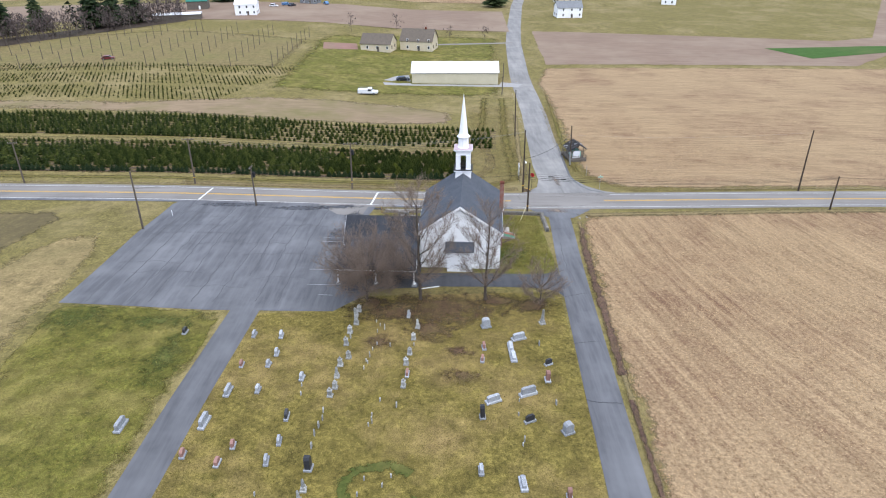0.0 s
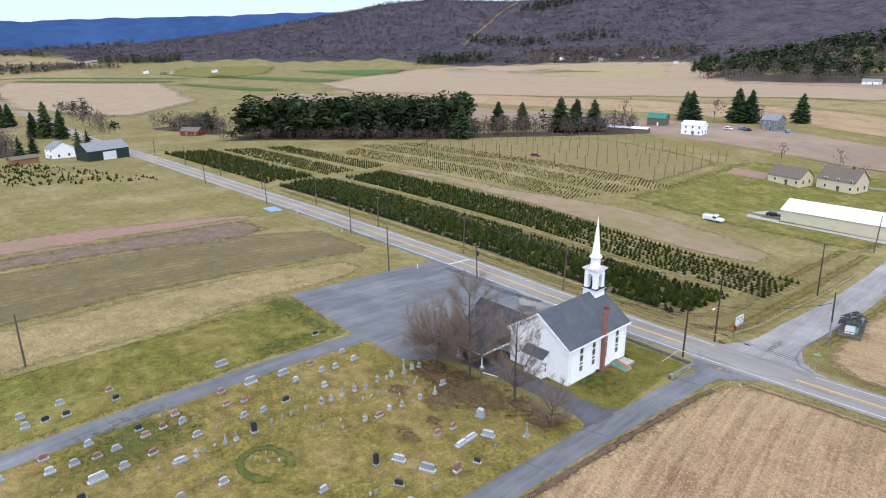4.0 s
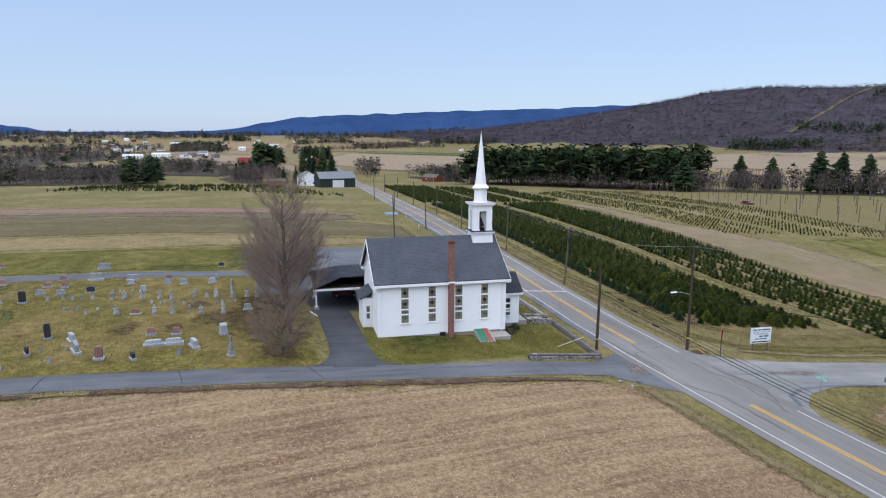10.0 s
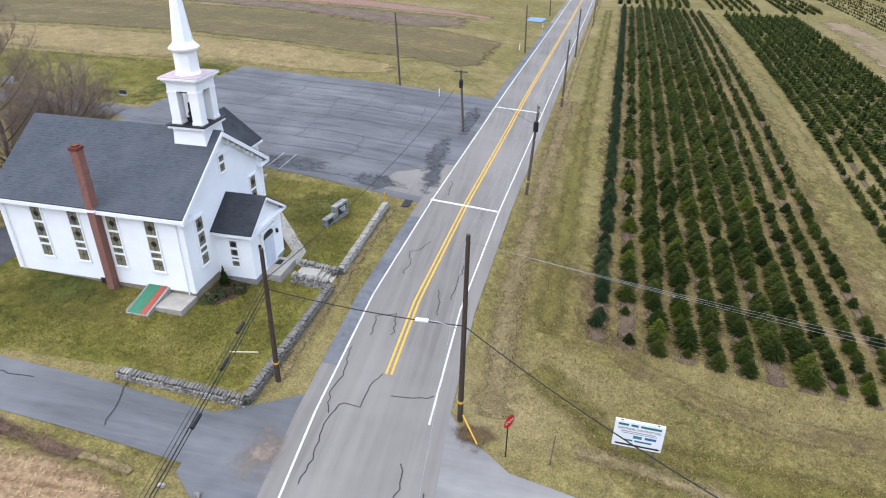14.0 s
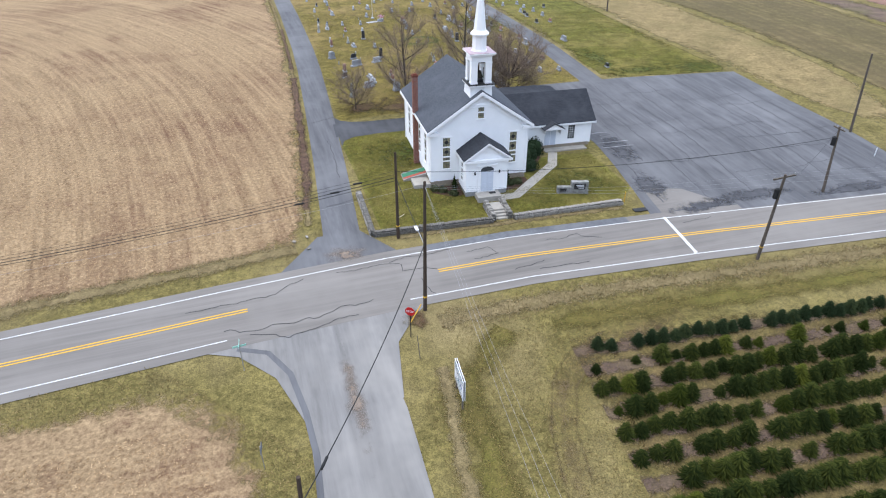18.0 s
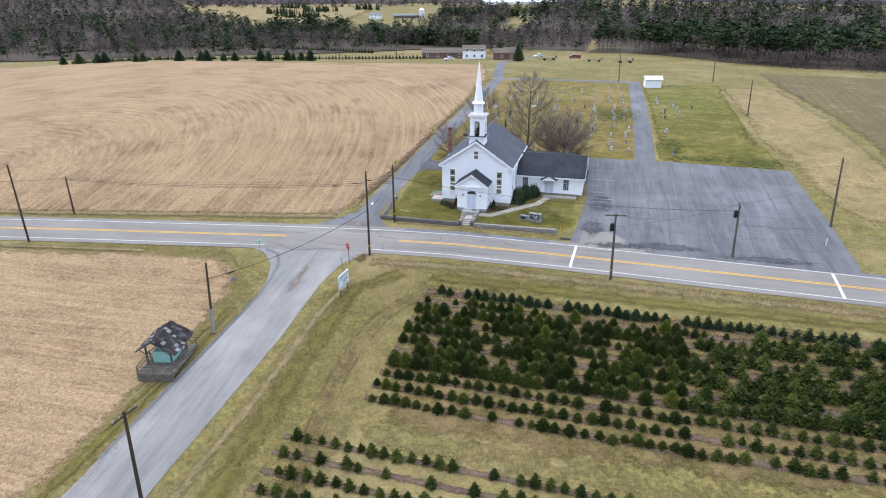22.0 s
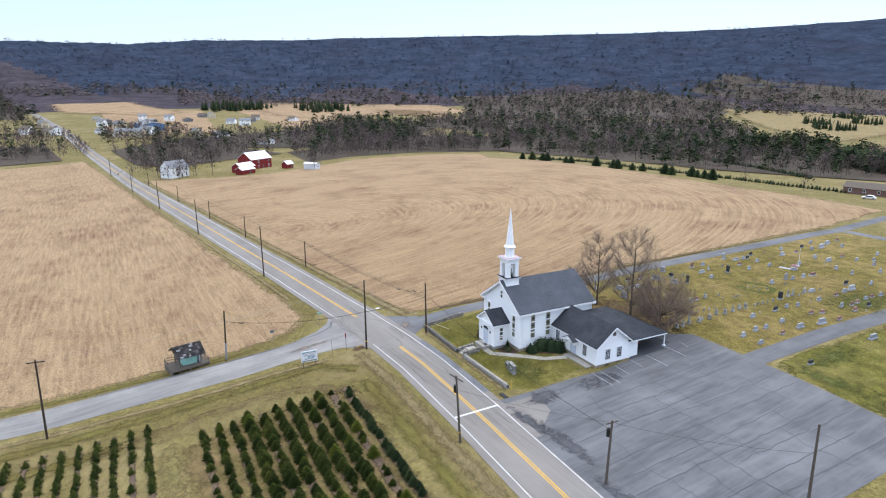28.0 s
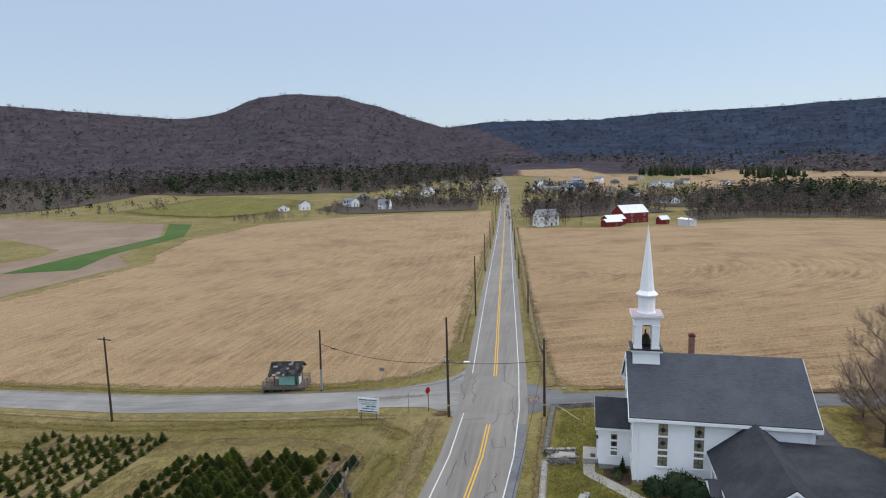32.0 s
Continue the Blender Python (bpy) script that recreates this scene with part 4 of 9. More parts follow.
for k, (x, y, a, b) in enumerate(((1.0, 67.8, 13.0, 5.5), (-7.5, 67.6, 7.0, 4.2), (1.5, 58.5, 2.2, 1.5), (1.2, 54.0, 2.8, 2.2), (10.5, 68.8, 4.2, 3.2), (-7.5, 60.5, 2.4, 2.0), (-1, 63, 4, 3), (-10, 69, 4, 3), (6, 70, 4, 3))):
    drape("litter_patch", blob(x, y, a, b, k), 0.03 + 0.004 * k, SOFTLITTER, 3, "brown patch of fallen leaves and bare earth", "ground")
for k, (x, y, a, b) in enumerate(((-45, 66, 8, 5), (-36, 65.3, 9, 3.6), (-31, 58, 3.0, 9), (-20, 30, 9, 12), (10, 84, 6, 6), (-9, 96, 5, 5))):
    drape("lush_patch", blob(x, y, a, b, 20 + k), 0.028 + 0.003 * k, SOFTGREEN, 3, "patch of lusher green grass", "ground")
ring = []
for k in range(41):
    a = 0.7 + 5.2 * k / 40
    ring.append((-5.6 + 3.3 * math.cos(a), 38.8 + 2.5 * math.sin(a)))
tagged(ribbon("lush_ring", ring, 2.0, 0.06, soft("ring_grass", bpy.data.materials["deep_green_grass"], False, 0.2, 0.9), step=0.5, cross=3), "ring of darker green grass in the turf", "ground", kind="structure")
EDGES = (([(22.4, 97), (20.9, 86), (19.6, 68), (18.3, 45), (17.5, 20), (16.9, -25)], 0.9), ([(24, 100.4), (70, 104.0), (160, 109), (285, 116)], 2.6), ([(48, 115.2), (70, 116.4), (285, 127.4)], 1.5), ([(-52, 118.4), (0, 114.2), (14, 114.2)], 3.0), ([(-180, 128.5), (-52, 117.7)], 1.4), ([(-10, 102.4), (14, 101.2)], 1.2))
for line, w in (([(22.2, 94), (21.6, 90), (20.9, 84), (20.3, 76), (19.6, 66), (18.7, 54)], 1.9), ([(18.5, 50), (18.0, 38), (17.4, 22)], 1.0)):
    tagged(ribbon("bare_edge", line, w, 0.125, EDGESOIL, step=1.5, cross=3), "dark broken soil between the drive and the stubble", "ground", kind="structure")
for k, (line, w) in enumerate(EDGES):
    h_ = 0.11 if k < 3 else 0.03
    tagged(ribbon("weedy_verge", line, w, h_, WEEDS, cross=3), "dead weeds along the field and road edge", "ground", kind="structure")
HEADLAND = [(-6, 119.6), (1.0, 119.9), (4.6, 121.0), (7.0, 123.2), (8.9, 127), (10.0, 132), (10.2, 138), (9.6, 146), (8.8, 154)]
tagged(ribbon("headland_track", HEADLAND, 5.8, 0.06, HEADSOIL, step=1.5, cross=5), "brown worn headland that curves round the fir rows", "ground", kind="structure")
for k, off in enumerate((-0.9, 0.9)):
    tagged(ribbon("wheel_track", HEADLAND[1:], 1.0, 0.068 + 0.004 * k, TRACK, side=off, step=1.5, cross=3), "worn wheel track in the grass verge", "ground", kind="structure")
for k, (line, w) in enumerate((([(9, 116.5), (14, 121), (14.6, 130), (14.8, 140), (15.2, 154), (16.4, 176), (18, 200)], 3.6), ([(9.2, 150), (9.6, 160), (11, 180), (12.5, 200)], 3.4), ([(27.8, 127), (28.2, 140), (29.2, 154), (31, 180), (33, 205)], 2.2), ([(5, 117.0), (-50, 121.2), (-150, 129.4)], 3.2))):
    tagged(ribbon("green_verge", line, w, 0.034 + 0.004 * k, GREENBAND, step=2, cross=3), "fresher yellow-green grass along the verge", "ground", kind="structure")
tagged(ribbon("weedy_verge", [(15.2, 119), (16.6, 128), (17.0, 140), (18.2, 154), (20.2, 180)], 1.7, 0.07, WEEDS, step=2, cross=3), "brown tufts along the shallow road ditch", "ground", kind="structure")




# cracks sealed with tar
def crack(name, pts, width, lift, parent, seed, wiggle=0.12):
    """A wandering line of tar: slow drift plus fine jitter."""
    rc = random.Random(seed)
    line = []
    ph = rc.uniform(0, 50)
    for (ax, ay), (bx, by) in zip(pts[:-1], pts[1:]):
        L = math.hypot(bx - ax, by - ay)
        k = max(2, int(L / 0.4))
        for i in range(k):
            f = i / k
            sx, sy = -(by - ay) / L, (bx - ax) / L
            o = 2.6 * wiggle * noise.noise((ph + f * L * 0.45, 0, 0)) + rc.uniform(-0.45, 0.45) * wiggle
            line.append((ax + (bx - ax) * f + sx * o, ay + (by - ay) * f + sy * o))
    line.append(pts[-1])
    return ribbon(name, line, width, lift, CRACK if name == "sealed_crack" else TAR, parent, step=1.0)


for k in range(12):
    xa = -46.0 + 2.75 * k
    y0, y1 = (69.9 if k < 11 else 71), (105.0 - 0.2 * k)
    rc = random.Random(k)
    if k % 3 == 1:
        y0 += rc.uniform(4, 14)
    if k % 4 == 2:
        y1 -= rc.uniform(5, 14)
    crack("sealed_crack", [(xa - 0.2, y0), (xa + rc.uniform(-0.3, 0.5), (y0 + y1) / 2), (xa + 0.9, y1)], 0.13 if k % 2 else 0.1, 0.05, lot, k, 0.1)
for k, (y, x0, x1) in enumerate(((78.5, -44, -34), (88, -40, -24), (95.5, -46, -36), (84, -30, -18), (74, -35, -27), (92, -47, -33), (99.5, -42, -27), (81.5, -47, -38), (95, -27, -19), (76.5, -26, -19), (102, -47, -40))):
    crack("sealed_crack", [(x0, y), ((x0 + x1) / 2, y + 0.5), (x1, y - 0.3)], 0.08, 0.05, lot, 30 + k, 0.22)
FADEDLINE = mat("faded_stall_paint", (0.36, 0.365, 0.37), (0.17, 0.172, 0.18), 3.0, 0.9, 0.0, mid=0.3)
for ya, x1 in ((89.7, -18.9), (88.3, -18.9), (85.3, -17.6), (82.0, -17.2), (78.9, -19.2), (74.3, -18.6), (71.4, -16.6)):
    ribbon("stall_line", [(-14.6, ya), (x1, ya + 0.25)], 0.11, 0.058, FADEDLINE, lot, step=1)
for k, (x, y, a, b) in enumerate(((-16.4, 90, 2.2, 5.5), (-15.5, 99, 2.4, 4.5), (-18, 104.5, 5, 1.6), (-26, 104, 7, 1.6), (-38, 106, 9, 1.8))):
    drape("seal_patch", blob(x, y, a, b, 300 + k), 0.048 + 0.002 * k, SOFTTAR, 2, "dark seal-coat stain on the asphalt", "stain")
drape("grit_patch", blob(19.6, 102.4, 3.0, 1.6, 310), 0.075, SOFTDIRT, 1.5, "washed-out pinkish grit at the drive mouth", "stain")
drape("grit_patch", blob(22.4, 120, 1.0, 6.0, 311), 0.075, SOFTDIRT, 1.5, "brown grit streak down the side road", "stain")
drape("dark_patch", blob(15.8, 113.6, 1.4, 1.6, 312), 0.09, SOFTLITTER, 1, "dark oily earth at the foot of the pole", "stain")
for line in ([(30.1, 112.6), (27.8, 113.7), (26.4, 116.4), (25.8, 120.3), (25.6, 124), (26.2, 132), (27.5, 152)],):
    tagged(ribbon("road_edge", line, 0.45, 0.056, LOT, step=1.5, cross=2), "darker patched asphalt edge of the side road", "road", kind="structure")
rs_ = random.Random(8)
for k in range(3):
    q = (23.4 + rs_.uniform(-1.2, 1.6), 99.6 + rs_.uniform(-1.2, 1.2))
    rk = thing("rock", q[0], q[1], gzf(*q) + 0.12, rs_.uniform(0, 180), "flat blue-grey fieldstone dumped at the field corner", "rock", "corner stones")
    bm = boxed(-0.26, 0.26, -0.17, 0.17, -0.08, 0.07, 0.04)
    for v in bm.verts:
        v.co *= rs_.uniform(0.5, 0.95)
    part("stone", bm, STONE, rk)
drape("patched_asphalt", [(-14.2, 99.5), (-18.5, 100.8), (-21, 104.2), (-13.5, 104.6)], 0.04, ASPHALT, 2, "lighter worn patch of asphalt at the lot entrance", "road")
ribbon("shoulder_band", sub_line(-9, 12), 1.0, 0.057, SHOULDER, road, side=-3.82)
ribbon("seam_band", sub_line(-120, -22), 0.9, 0.058, LOT, road, side=-3.9)
for k, pts in enumerate((((8.5, 105.2), (6.0, 105.5), (5.7, 106.8), (8.2, 106.7)), ((12, 107), (15, 106.6), (15.2, 105.2), (21, 105.1)), ((2.0, 109.0), (5.2, 109.4)), ((18.6, 109.9), (24.2, 110.6), (28.5, 110.9), (31, 110.2)), ((16, 104.9), (10, 104.6)), ((-5, 107), (-3, 105.6), (0.5, 105.9)), ((14, 108.2), (13.2, 110.6)), ((20.2, 111.2), (26, 112.4), (29, 111.2)), ((24, 105), (27, 106.6), (34, 106.9)), ((-18, 106.5), (-14.5, 106.9)), ((-2, 110.3), (3, 110.0)))):
    crack("tar_snake", list(pts), 0.055, 0.07, road, 60 + k, 0.2)
for k, (xa, ya, xb, yb) in enumerate(((16, 93, 20, 94), (15.2, 71, 18.6, 72), (14.5, 60, 17.6, 60.6), (14, 50, 17.4, 49.5), (17.2, 78, 17.6, 88))):
    crack("tar_snake", [(xa, ya), (xb, yb)], 0.05, 0.06, road, 80 + k, 0.15)
# ---- the church ----
CX, CY, CR = 2.5, 86.2, -3.5
church = thing("church", CX, CY, 0.0, CR, "white clapboard church with tall steeple, grey shingle roof and brick chimney", "church")
W, V0, V1 = 5.45, -6.8, 7.3          # half width, west and east ends
EAVE, RIDGE = 6.3, 10.0


def siding(bm, x0, x1, y0, y1, z0, z1, gap=0.2):
    """Lapped boards on the outside of a box: each course leans out at its foot."""
    def ring(o, z):
        return [bm.verts.new((x, y, z)) for x, y in ((x0 - o, y0 - o), (x1 + o, y0 - o), (x1 + o, y1 + o), (x0 - o, y1 + o))]

    def band(a, b):
        for i in range(4):
            bm.faces.new((a[i], a[(i + 1) % 4], b[(i + 1) % 4], b[i]))

    z, last = z0, None
    while z < z1 - 0.01:
        lo, hi = ring(0.022, z), ring(0, min(z + gap, z1))
        if last:
            band(last, lo)
        band(lo, hi)
        last = hi
        z += gap
    return bm


def gable_siding(bm, half, z0, z1, y, out, gap=0.2):
    """Boards across a gable end that faces along y."""
    z, last = z0, None
    while z < z1 - 0.02:
        h = min(gap, z1 - z)
        w0 = half * (z1 - z) / (z1 - z0)
        w1 = half * (z1 - z - h) / (z1 - z0)
        lo = [bm.verts.new((k, y + 0.022 * out, z)) for k in (-w0, w0)]
        hi = [bm.verts.new((k, y, z + h)) for k in (-w1, w1)]
        for p, q in (((last, lo),) if last else ()) + ((lo, hi),):
            bm.faces.new((p[0], p[1], q[1], q[0]))
        last = hi
        z += gap


def roof_slab(bm, a, b, c, d, t=0.14):
    """A roof plane from four corners, with thickness."""
    top = [Vector(p) for p in (a, b, c, d)]
    n = (top[1] - top[0]).cross(top[3] - top[0]).normalized()
    if n.z < 0:
        n = -n
    u = [bm.verts.new(p) for p in top]
    v = [bm.verts.new(p - n * t) for p in top]
    bm.faces.new(u)
    bm.faces.new(v[::-1])
    for i in range(4):
        bm.faces.new((u[i], v[i], v[(i + 1) % 4], u[(i + 1) % 4]))
    bmesh.ops.recalc_face_normals(bm, faces=bm.faces[:])


def shingle_rows(bm, a, b, c, d, rows, lift=0.006):
    """Overlapping shingle courses on a roof plane: a-b the lower edge, d-c the upper."""
    a, b, c, d = (Vector(p) for p in (a, b, c, d))
    n = (b - a).cross(d - a).normalized()
    if n.z < 0:
        n = -n
    last = None
    for i in range(rows):
        f0, f1 = i / rows, (i + 1) / rows
        lo = [bm.verts.new(k + n * lift * 2.2) for k in (a.lerp(d, f0), b.lerp(c, f0))]
        hi = [bm.verts.new(k + n * lift * 0.6) for k in (a.lerp(d, f1), b.lerp(c, f1))]
        for p, q in (((last, lo),) if last else ()) + ((lo, hi),):
            bm.faces.new((p[0], p[1], q[1], q[0]))
        last = hi
    bmesh.ops.recalc_face_normals(bm, faces=bm.faces[:])


bm = bmesh.new()
box(bm, -W, W, V0, V1, 0.35, EAVE)
siding(bm, -W, W, V0, V1, 0.35, EAVE)
prism(bm, [(-W, EAVE), (W, EAVE), (0, RIDGE - 0.1)], 1, V0, V1)
gable_siding(bm, W, EAVE, RIDGE - 0.1, V0, -1)
gable_siding(bm, W, EAVE, RIDGE - 0.1, V1, 1)
part("wall", bm, WHITE, church)
part("foundation", boxed(-W + 0.05, W - 0.05, V0 + 0.05, V1 - 0.05, -1.4, 0.35), FOUND, church, "rough tan stone foundation")

OV, OE = 0.45, 0.42
ez = EAVE - OV * (RIDGE - EAVE) / W
for s in (-1, 1):
    bm = bmesh.new()
    lo, hi = (s * (W + OV), V0 - OE, ez + 0.16), (0, V0 - OE, RIDGE + 0.16)
    lo2, hi2 = (s * (W + OV), V1 + OE, ez + 0.16), (0, V1 + OE, RIDGE + 0.16)
    roof_slab(bm, lo, lo2, hi2, hi, 0.13)
    shingle_rows(bm, lo, lo2, hi2, hi, 34)
    part("roof", bm, SHINGLE, church, "grey asphalt shingle roof slope")
    bm = bmesh.new()
    box(bm, s * (W + OV) - 0.09 if s > 0 else -(W + OV) - 0.05, s * (W + OV) + 0.05 if s > 0 else -(W + OV) + 0.09, V0 - OE, V1 + OE, ez - 0.2, ez + 0.05)
    box(bm, s * W if s > 0 else -(W + OV), W + OV if s > 0 else -W, V0 - OE, V1 + OE, ez - 0.19, ez - 0.13)
    part("gutter", bm, TRIM, church)
    bm = bmesh.new()
    box(bm, min(s * W, s * (W + 0.05)), max(s * W, s * (W + 0.05)), V0, V1, EAVE - 0.6, EAVE - 0.25)
    part("frieze_board", bm, TRIM, church)
    for e, y in ((-1, V0 - OE), (1, V1 + OE)):
        bm = bmesh.new()
        prism(bm, [(s * (W + OV + 0.04), ez - 0.26), (s * (W + OV + 0.04), ez + 0.08), (0, RIDGE + 0.08), (0, RIDGE - 0.26)], 1, min(y, y + 0.06 * e), max(y, y + 0.06 * e))
        part("rake_board", bm, TRIM, church)
        bm = bmesh.new()
        prism(bm, [(s * (W + 0.02), EAVE - 0.55), (s * (W + 0.02), EAVE - 0.1), (0, RIDGE - 0.12), (0, RIDGE - 0.55)], 1, min(y - 0.38 * e, y - 0.34 * e), max(y - 0.38 * e, y - 0.34 * e))
        part("frieze_board", bm, TRIM, church)
        # cornice return at the eave corner
        bm = bmesh.new()
        box(bm, min(s * (W - 0.75), s * (W + OV)), max(s * (W - 0.75), s * (W + OV)), min(y, y - 0.45 * e), max(y, y - 0.45 * e), ez - 0.32, ez - 0.02)
        part("cornice_return", bm, TRIM, church)
        bm = bmesh.new()
        box(bm, min(s * (W - 0.28), s * (W + 0.045)), max(s * (W - 0.28), s * (W + 0.045)), *sorted((V0 - 0.045, V0 + 0.28) if e < 0 else (V1 - 0.28, V1 + 0.045)), 0.3, EAVE - 0.3)
        part("corner_board", bm, TRIM, church)
        bm = bmesh.new()
        cyl(bm, (s * (W + 0.1), (V0 if e < 0 else V1) - 0.45 * e, 0.2), (s * (W + 0.1), (V0 if e < 0 else V1) - 0.45 * e, EAVE - 0.35), 0.045)
        part("downspout", bm, TRIM, church)
for s in (-1, 1):
    for k in range(9):                      # brackets under the front rake
        f = (k + 0.5) / 9
        x, z = s * W * (1 - f), EAVE + (RIDGE - EAVE) * f - 0.35
        part("bracket", boxed(x - 0.05, x + 0.05, V1 + 0.02, V1 + 0.3, z - 0.12, z + 0.1), TRIM, church)


def tall_window(parent, m, w, z0, z1, parts4=True):
    """A tall leaded window in a white frame, facing +y before m turns it."""
    h = z1 - z0
    bm = bmesh.new()
    for x in (-w / 2 - 0.07, w / 2 - 0.03):
        box(bm, x, x + 0.1, 0.0, 0.09, z0, z1, m)
    box(bm, -w / 2 - 0.16, w / 2 + 0.16, 0.0, 0.13, z1, z1 + 0.14, m)
    box(bm, -w / 2 - 0.12, w / 2 + 0.12, 0.0, 0.14, z0 - 0.1, z0, m)
    win = part("window", bm, TRIM, parent)
    cuts = [0, 0.25, 0.39, 0.7, 1.0] if parts4 else [0, 0.5, 1.0]
    for a, b in zip(cuts[:-1], cuts[1:]):
        bm = bmesh.new()
        box(bm, -w / 2, w / 2, 0.005, 0.045, z0 + a * h + 0.045, z0 + b * h - 0.045, m)
        part("pane", bm, STAINED, win)
        bm = bmesh.new()
        box(bm, -0.018, 0.018, 0.046, 0.055, z0 + a * h + 0.045, z0 + b * h - 0.045, m)
        zc = z0 + (a + b) / 2 * h
        box(bm, -w / 2, w / 2, 0.046, 0.055, zc - 0.015, zc + 0.015, m)
        if b - a > 0.28 and parts4:
            r = bmesh.ops.create_cone(bm, cap_ends=True, segments=14, radius1=0.2, radius2=0.2, depth=0.03)
            bmesh.ops.transform(bm, matrix=m @ Matrix.Translation((0, 0.05, zc)) @ pose(0, 0, 0, 90), verts=r["verts"])
        part("leading", bm, BLACK, win)
    for a in cuts[1:-1]:
        bm = bmesh.new()
        box(bm, -w / 2, w / 2, 0.0, 0.08, z0 + a * h - 0.075, z0 + a * h + 0.075, m)
        part("mullion", bm, TRIM, win)
    return win


for v in (-3.9, -0.95, 2.0, 4.9):
    tall_window(church, Matrix.Translation((W, v, 0)) @ pose(0, 0, 0, 0, 0, -90), 0.84, 1.75, 5.6)
for v in (2.0, 4.9):
    tall_window(church, Matrix.Translation((-W, v, 0)) @ pose(0, 0, 0, 0, 0, 90), 0.84, 1.75, 5.6)
for u in (-3.75, 3.75):
    tall_window(church, Matrix.Translation((u, V1, 0)), 0.84, 1.75, 5.3)
tall_window(church, Matrix.Translation((0, V1, 0)), 0.7, 7.1, 8.5, False)

# chimney of brick courses
chimney = part("chimney", boxed(W + 0.04, W + 0.6, 0.82, 1.34, -0.6, 10.2), BRICKWORK, church, "tall red brick chimney on the outer wall")
bm = bmesh.new()
box(bm, W - 0.01, W + 0.65, 0.77, 1.39, 10.2, 10.4)
box(bm, W + 0.12, W + 0.52, 0.9, 1.26, 10.4, 10.5)
part("cap", bm, BRICK, chimney)
bm = bmesh.new()
box(bm, W + 0.02, W + 0.66, 0.76, 1.4, ez - 0.02, ez + 0.12)
part("flashing", bm, TRIM, chimney)

# steeple
sv = 6.0
bm = bmesh.new()
for (h0, z0), (h1, z1) in zip(((1.42, 8.35), (1.36, 8.6), (1.2, 9.3), (1.12, 10.45)), ((1.36, 8.6), (1.2, 9.3), (1.12, 10.45), (1.12, 10.5))):
    lo = [bm.verts.new((a * h0, sv + b * h0, z0)) for a, b in ((-1, -1), (1, -1), (1, 1), (-1, 1))]
    hi = [bm.verts.new((a * h1, sv + b * h1, z1)) for a, b in ((-1, -1), (1, -1), (1, 1), (-1, 1))]
    for i in range(4):
        bm.faces.new((lo[i], lo[(i + 1) % 4], hi[(i + 1) % 4], hi[i]))
siding(bm, -1.13, 1.13, sv - 1.13, sv + 1.13, 9.5, 10.45, 0.19)
part("steeple_base", bm, WHITE, church, "flared white boarded steeple base")
bm = bmesh.new()
box(bm, -1.42, 1.42, sv - 1.42, sv + 1.42, 10.66, 10.74)
part("belfry_deck", bm, BLACK, church, "dark metal deck below the belfry")
bm = bmesh.new()
box(bm, -1.36, 1.36, sv - 1.36, sv + 1.36, 10.48, 10.66)
part("cornice", bm, TRIM, church)
belfry = part("belfry", boxed(-1.08, 1.08, sv - 1.08, sv + 1.08, 12.95, 13.5), WHITE, church, "open white belfry with corner piers")
for a in (-1, 1):
    for b in (-1, 1):
        bm = bmesh.new()
        x, y = a * 0.76, sv + b * 0.76
        box(bm, x - 0.33, x + 0.33, y - 0.33, y + 0.33, 10.74, 12.95)
        box(bm, x - 0.37, x + 0.37, y - 0.37, y + 0.37, 10.74, 10.92)
        box(bm, x - 0.36, x + 0.36, y - 0.36, y + 0.36, 12.8, 12.95)
        part("pier", bm, WHITE, belfry)
bm = bmesh.new()
box(bm, -0.8, 0.8, sv - 0.8, sv + 0.8, 12.78, 12.95)
part("louvre_box", bm, BLACK, belfry)
part("bell_stand", boxed(-0.42, 0.42, sv - 0.42, sv + 0.42, 10.74, 11.0), BLACK, belfry)
bm = bmesh.new()
for z0, z1, r0, r1 in ((11.15, 11.35, 0.5, 0.42), (11.35, 11.75, 0.42, 0.28), (11.75, 11.9, 0.28, 0.1), (11.9, 12.3, 0.04, 0.04)):
    cyl(bm, (0, sv, z0), (0, sv, z1), r0, r1, 16)
for x in (-0.55, 0.55):
    box(bm, x - 0.05, x + 0.05, sv - 0.06, sv + 0.06, 11.0, 12.1)
part("bell", bm, BRONZE, belfry, "dark bronze bell in its stand")
bm = bmesh.new()
for k, (h, z) in enumerate(((1.16, 13.5), (1.28, 13.62), (1.4, 13.74))):
    box(bm, -h, h, sv - h, sv + h, z, z + 0.12)
part("cornice", bm, TRIM, church)
part("upper_deck", boxed(-1.38, 1.38, sv - 1.38, sv + 1.38, 13.86, 13.9), RUSTROOF, church, "faded pinkish metal deck on the belfry")
bm = bmesh.new()
for z0, z1, r0, r1 in ((13.9, 14.05, 0.86, 0.8), (14.05, 15.35, 0.76, 0.74), (15.35, 15.5, 0.8, 0.86), (15.5, 15.62, 0.98, 1.0), (15.62, 15.95, 0.98, 0.66)):
    cyl(bm, (0, sv, z0), (0, sv, z1), r0, r1, 8)
part("drum", bm, WHITE, church, "white octagonal drum below the spire")
bm = bmesh.new()
cyl(bm, (0, sv, 15.9), (0, sv, 21.6), 0.66, 0.05, 8)
cyl(bm, (0, sv, 21.55), (0, sv, 21.95), 0.03, 0.012, 6)
part("spire", bm, WHITE, church, "slender white octagonal spire")

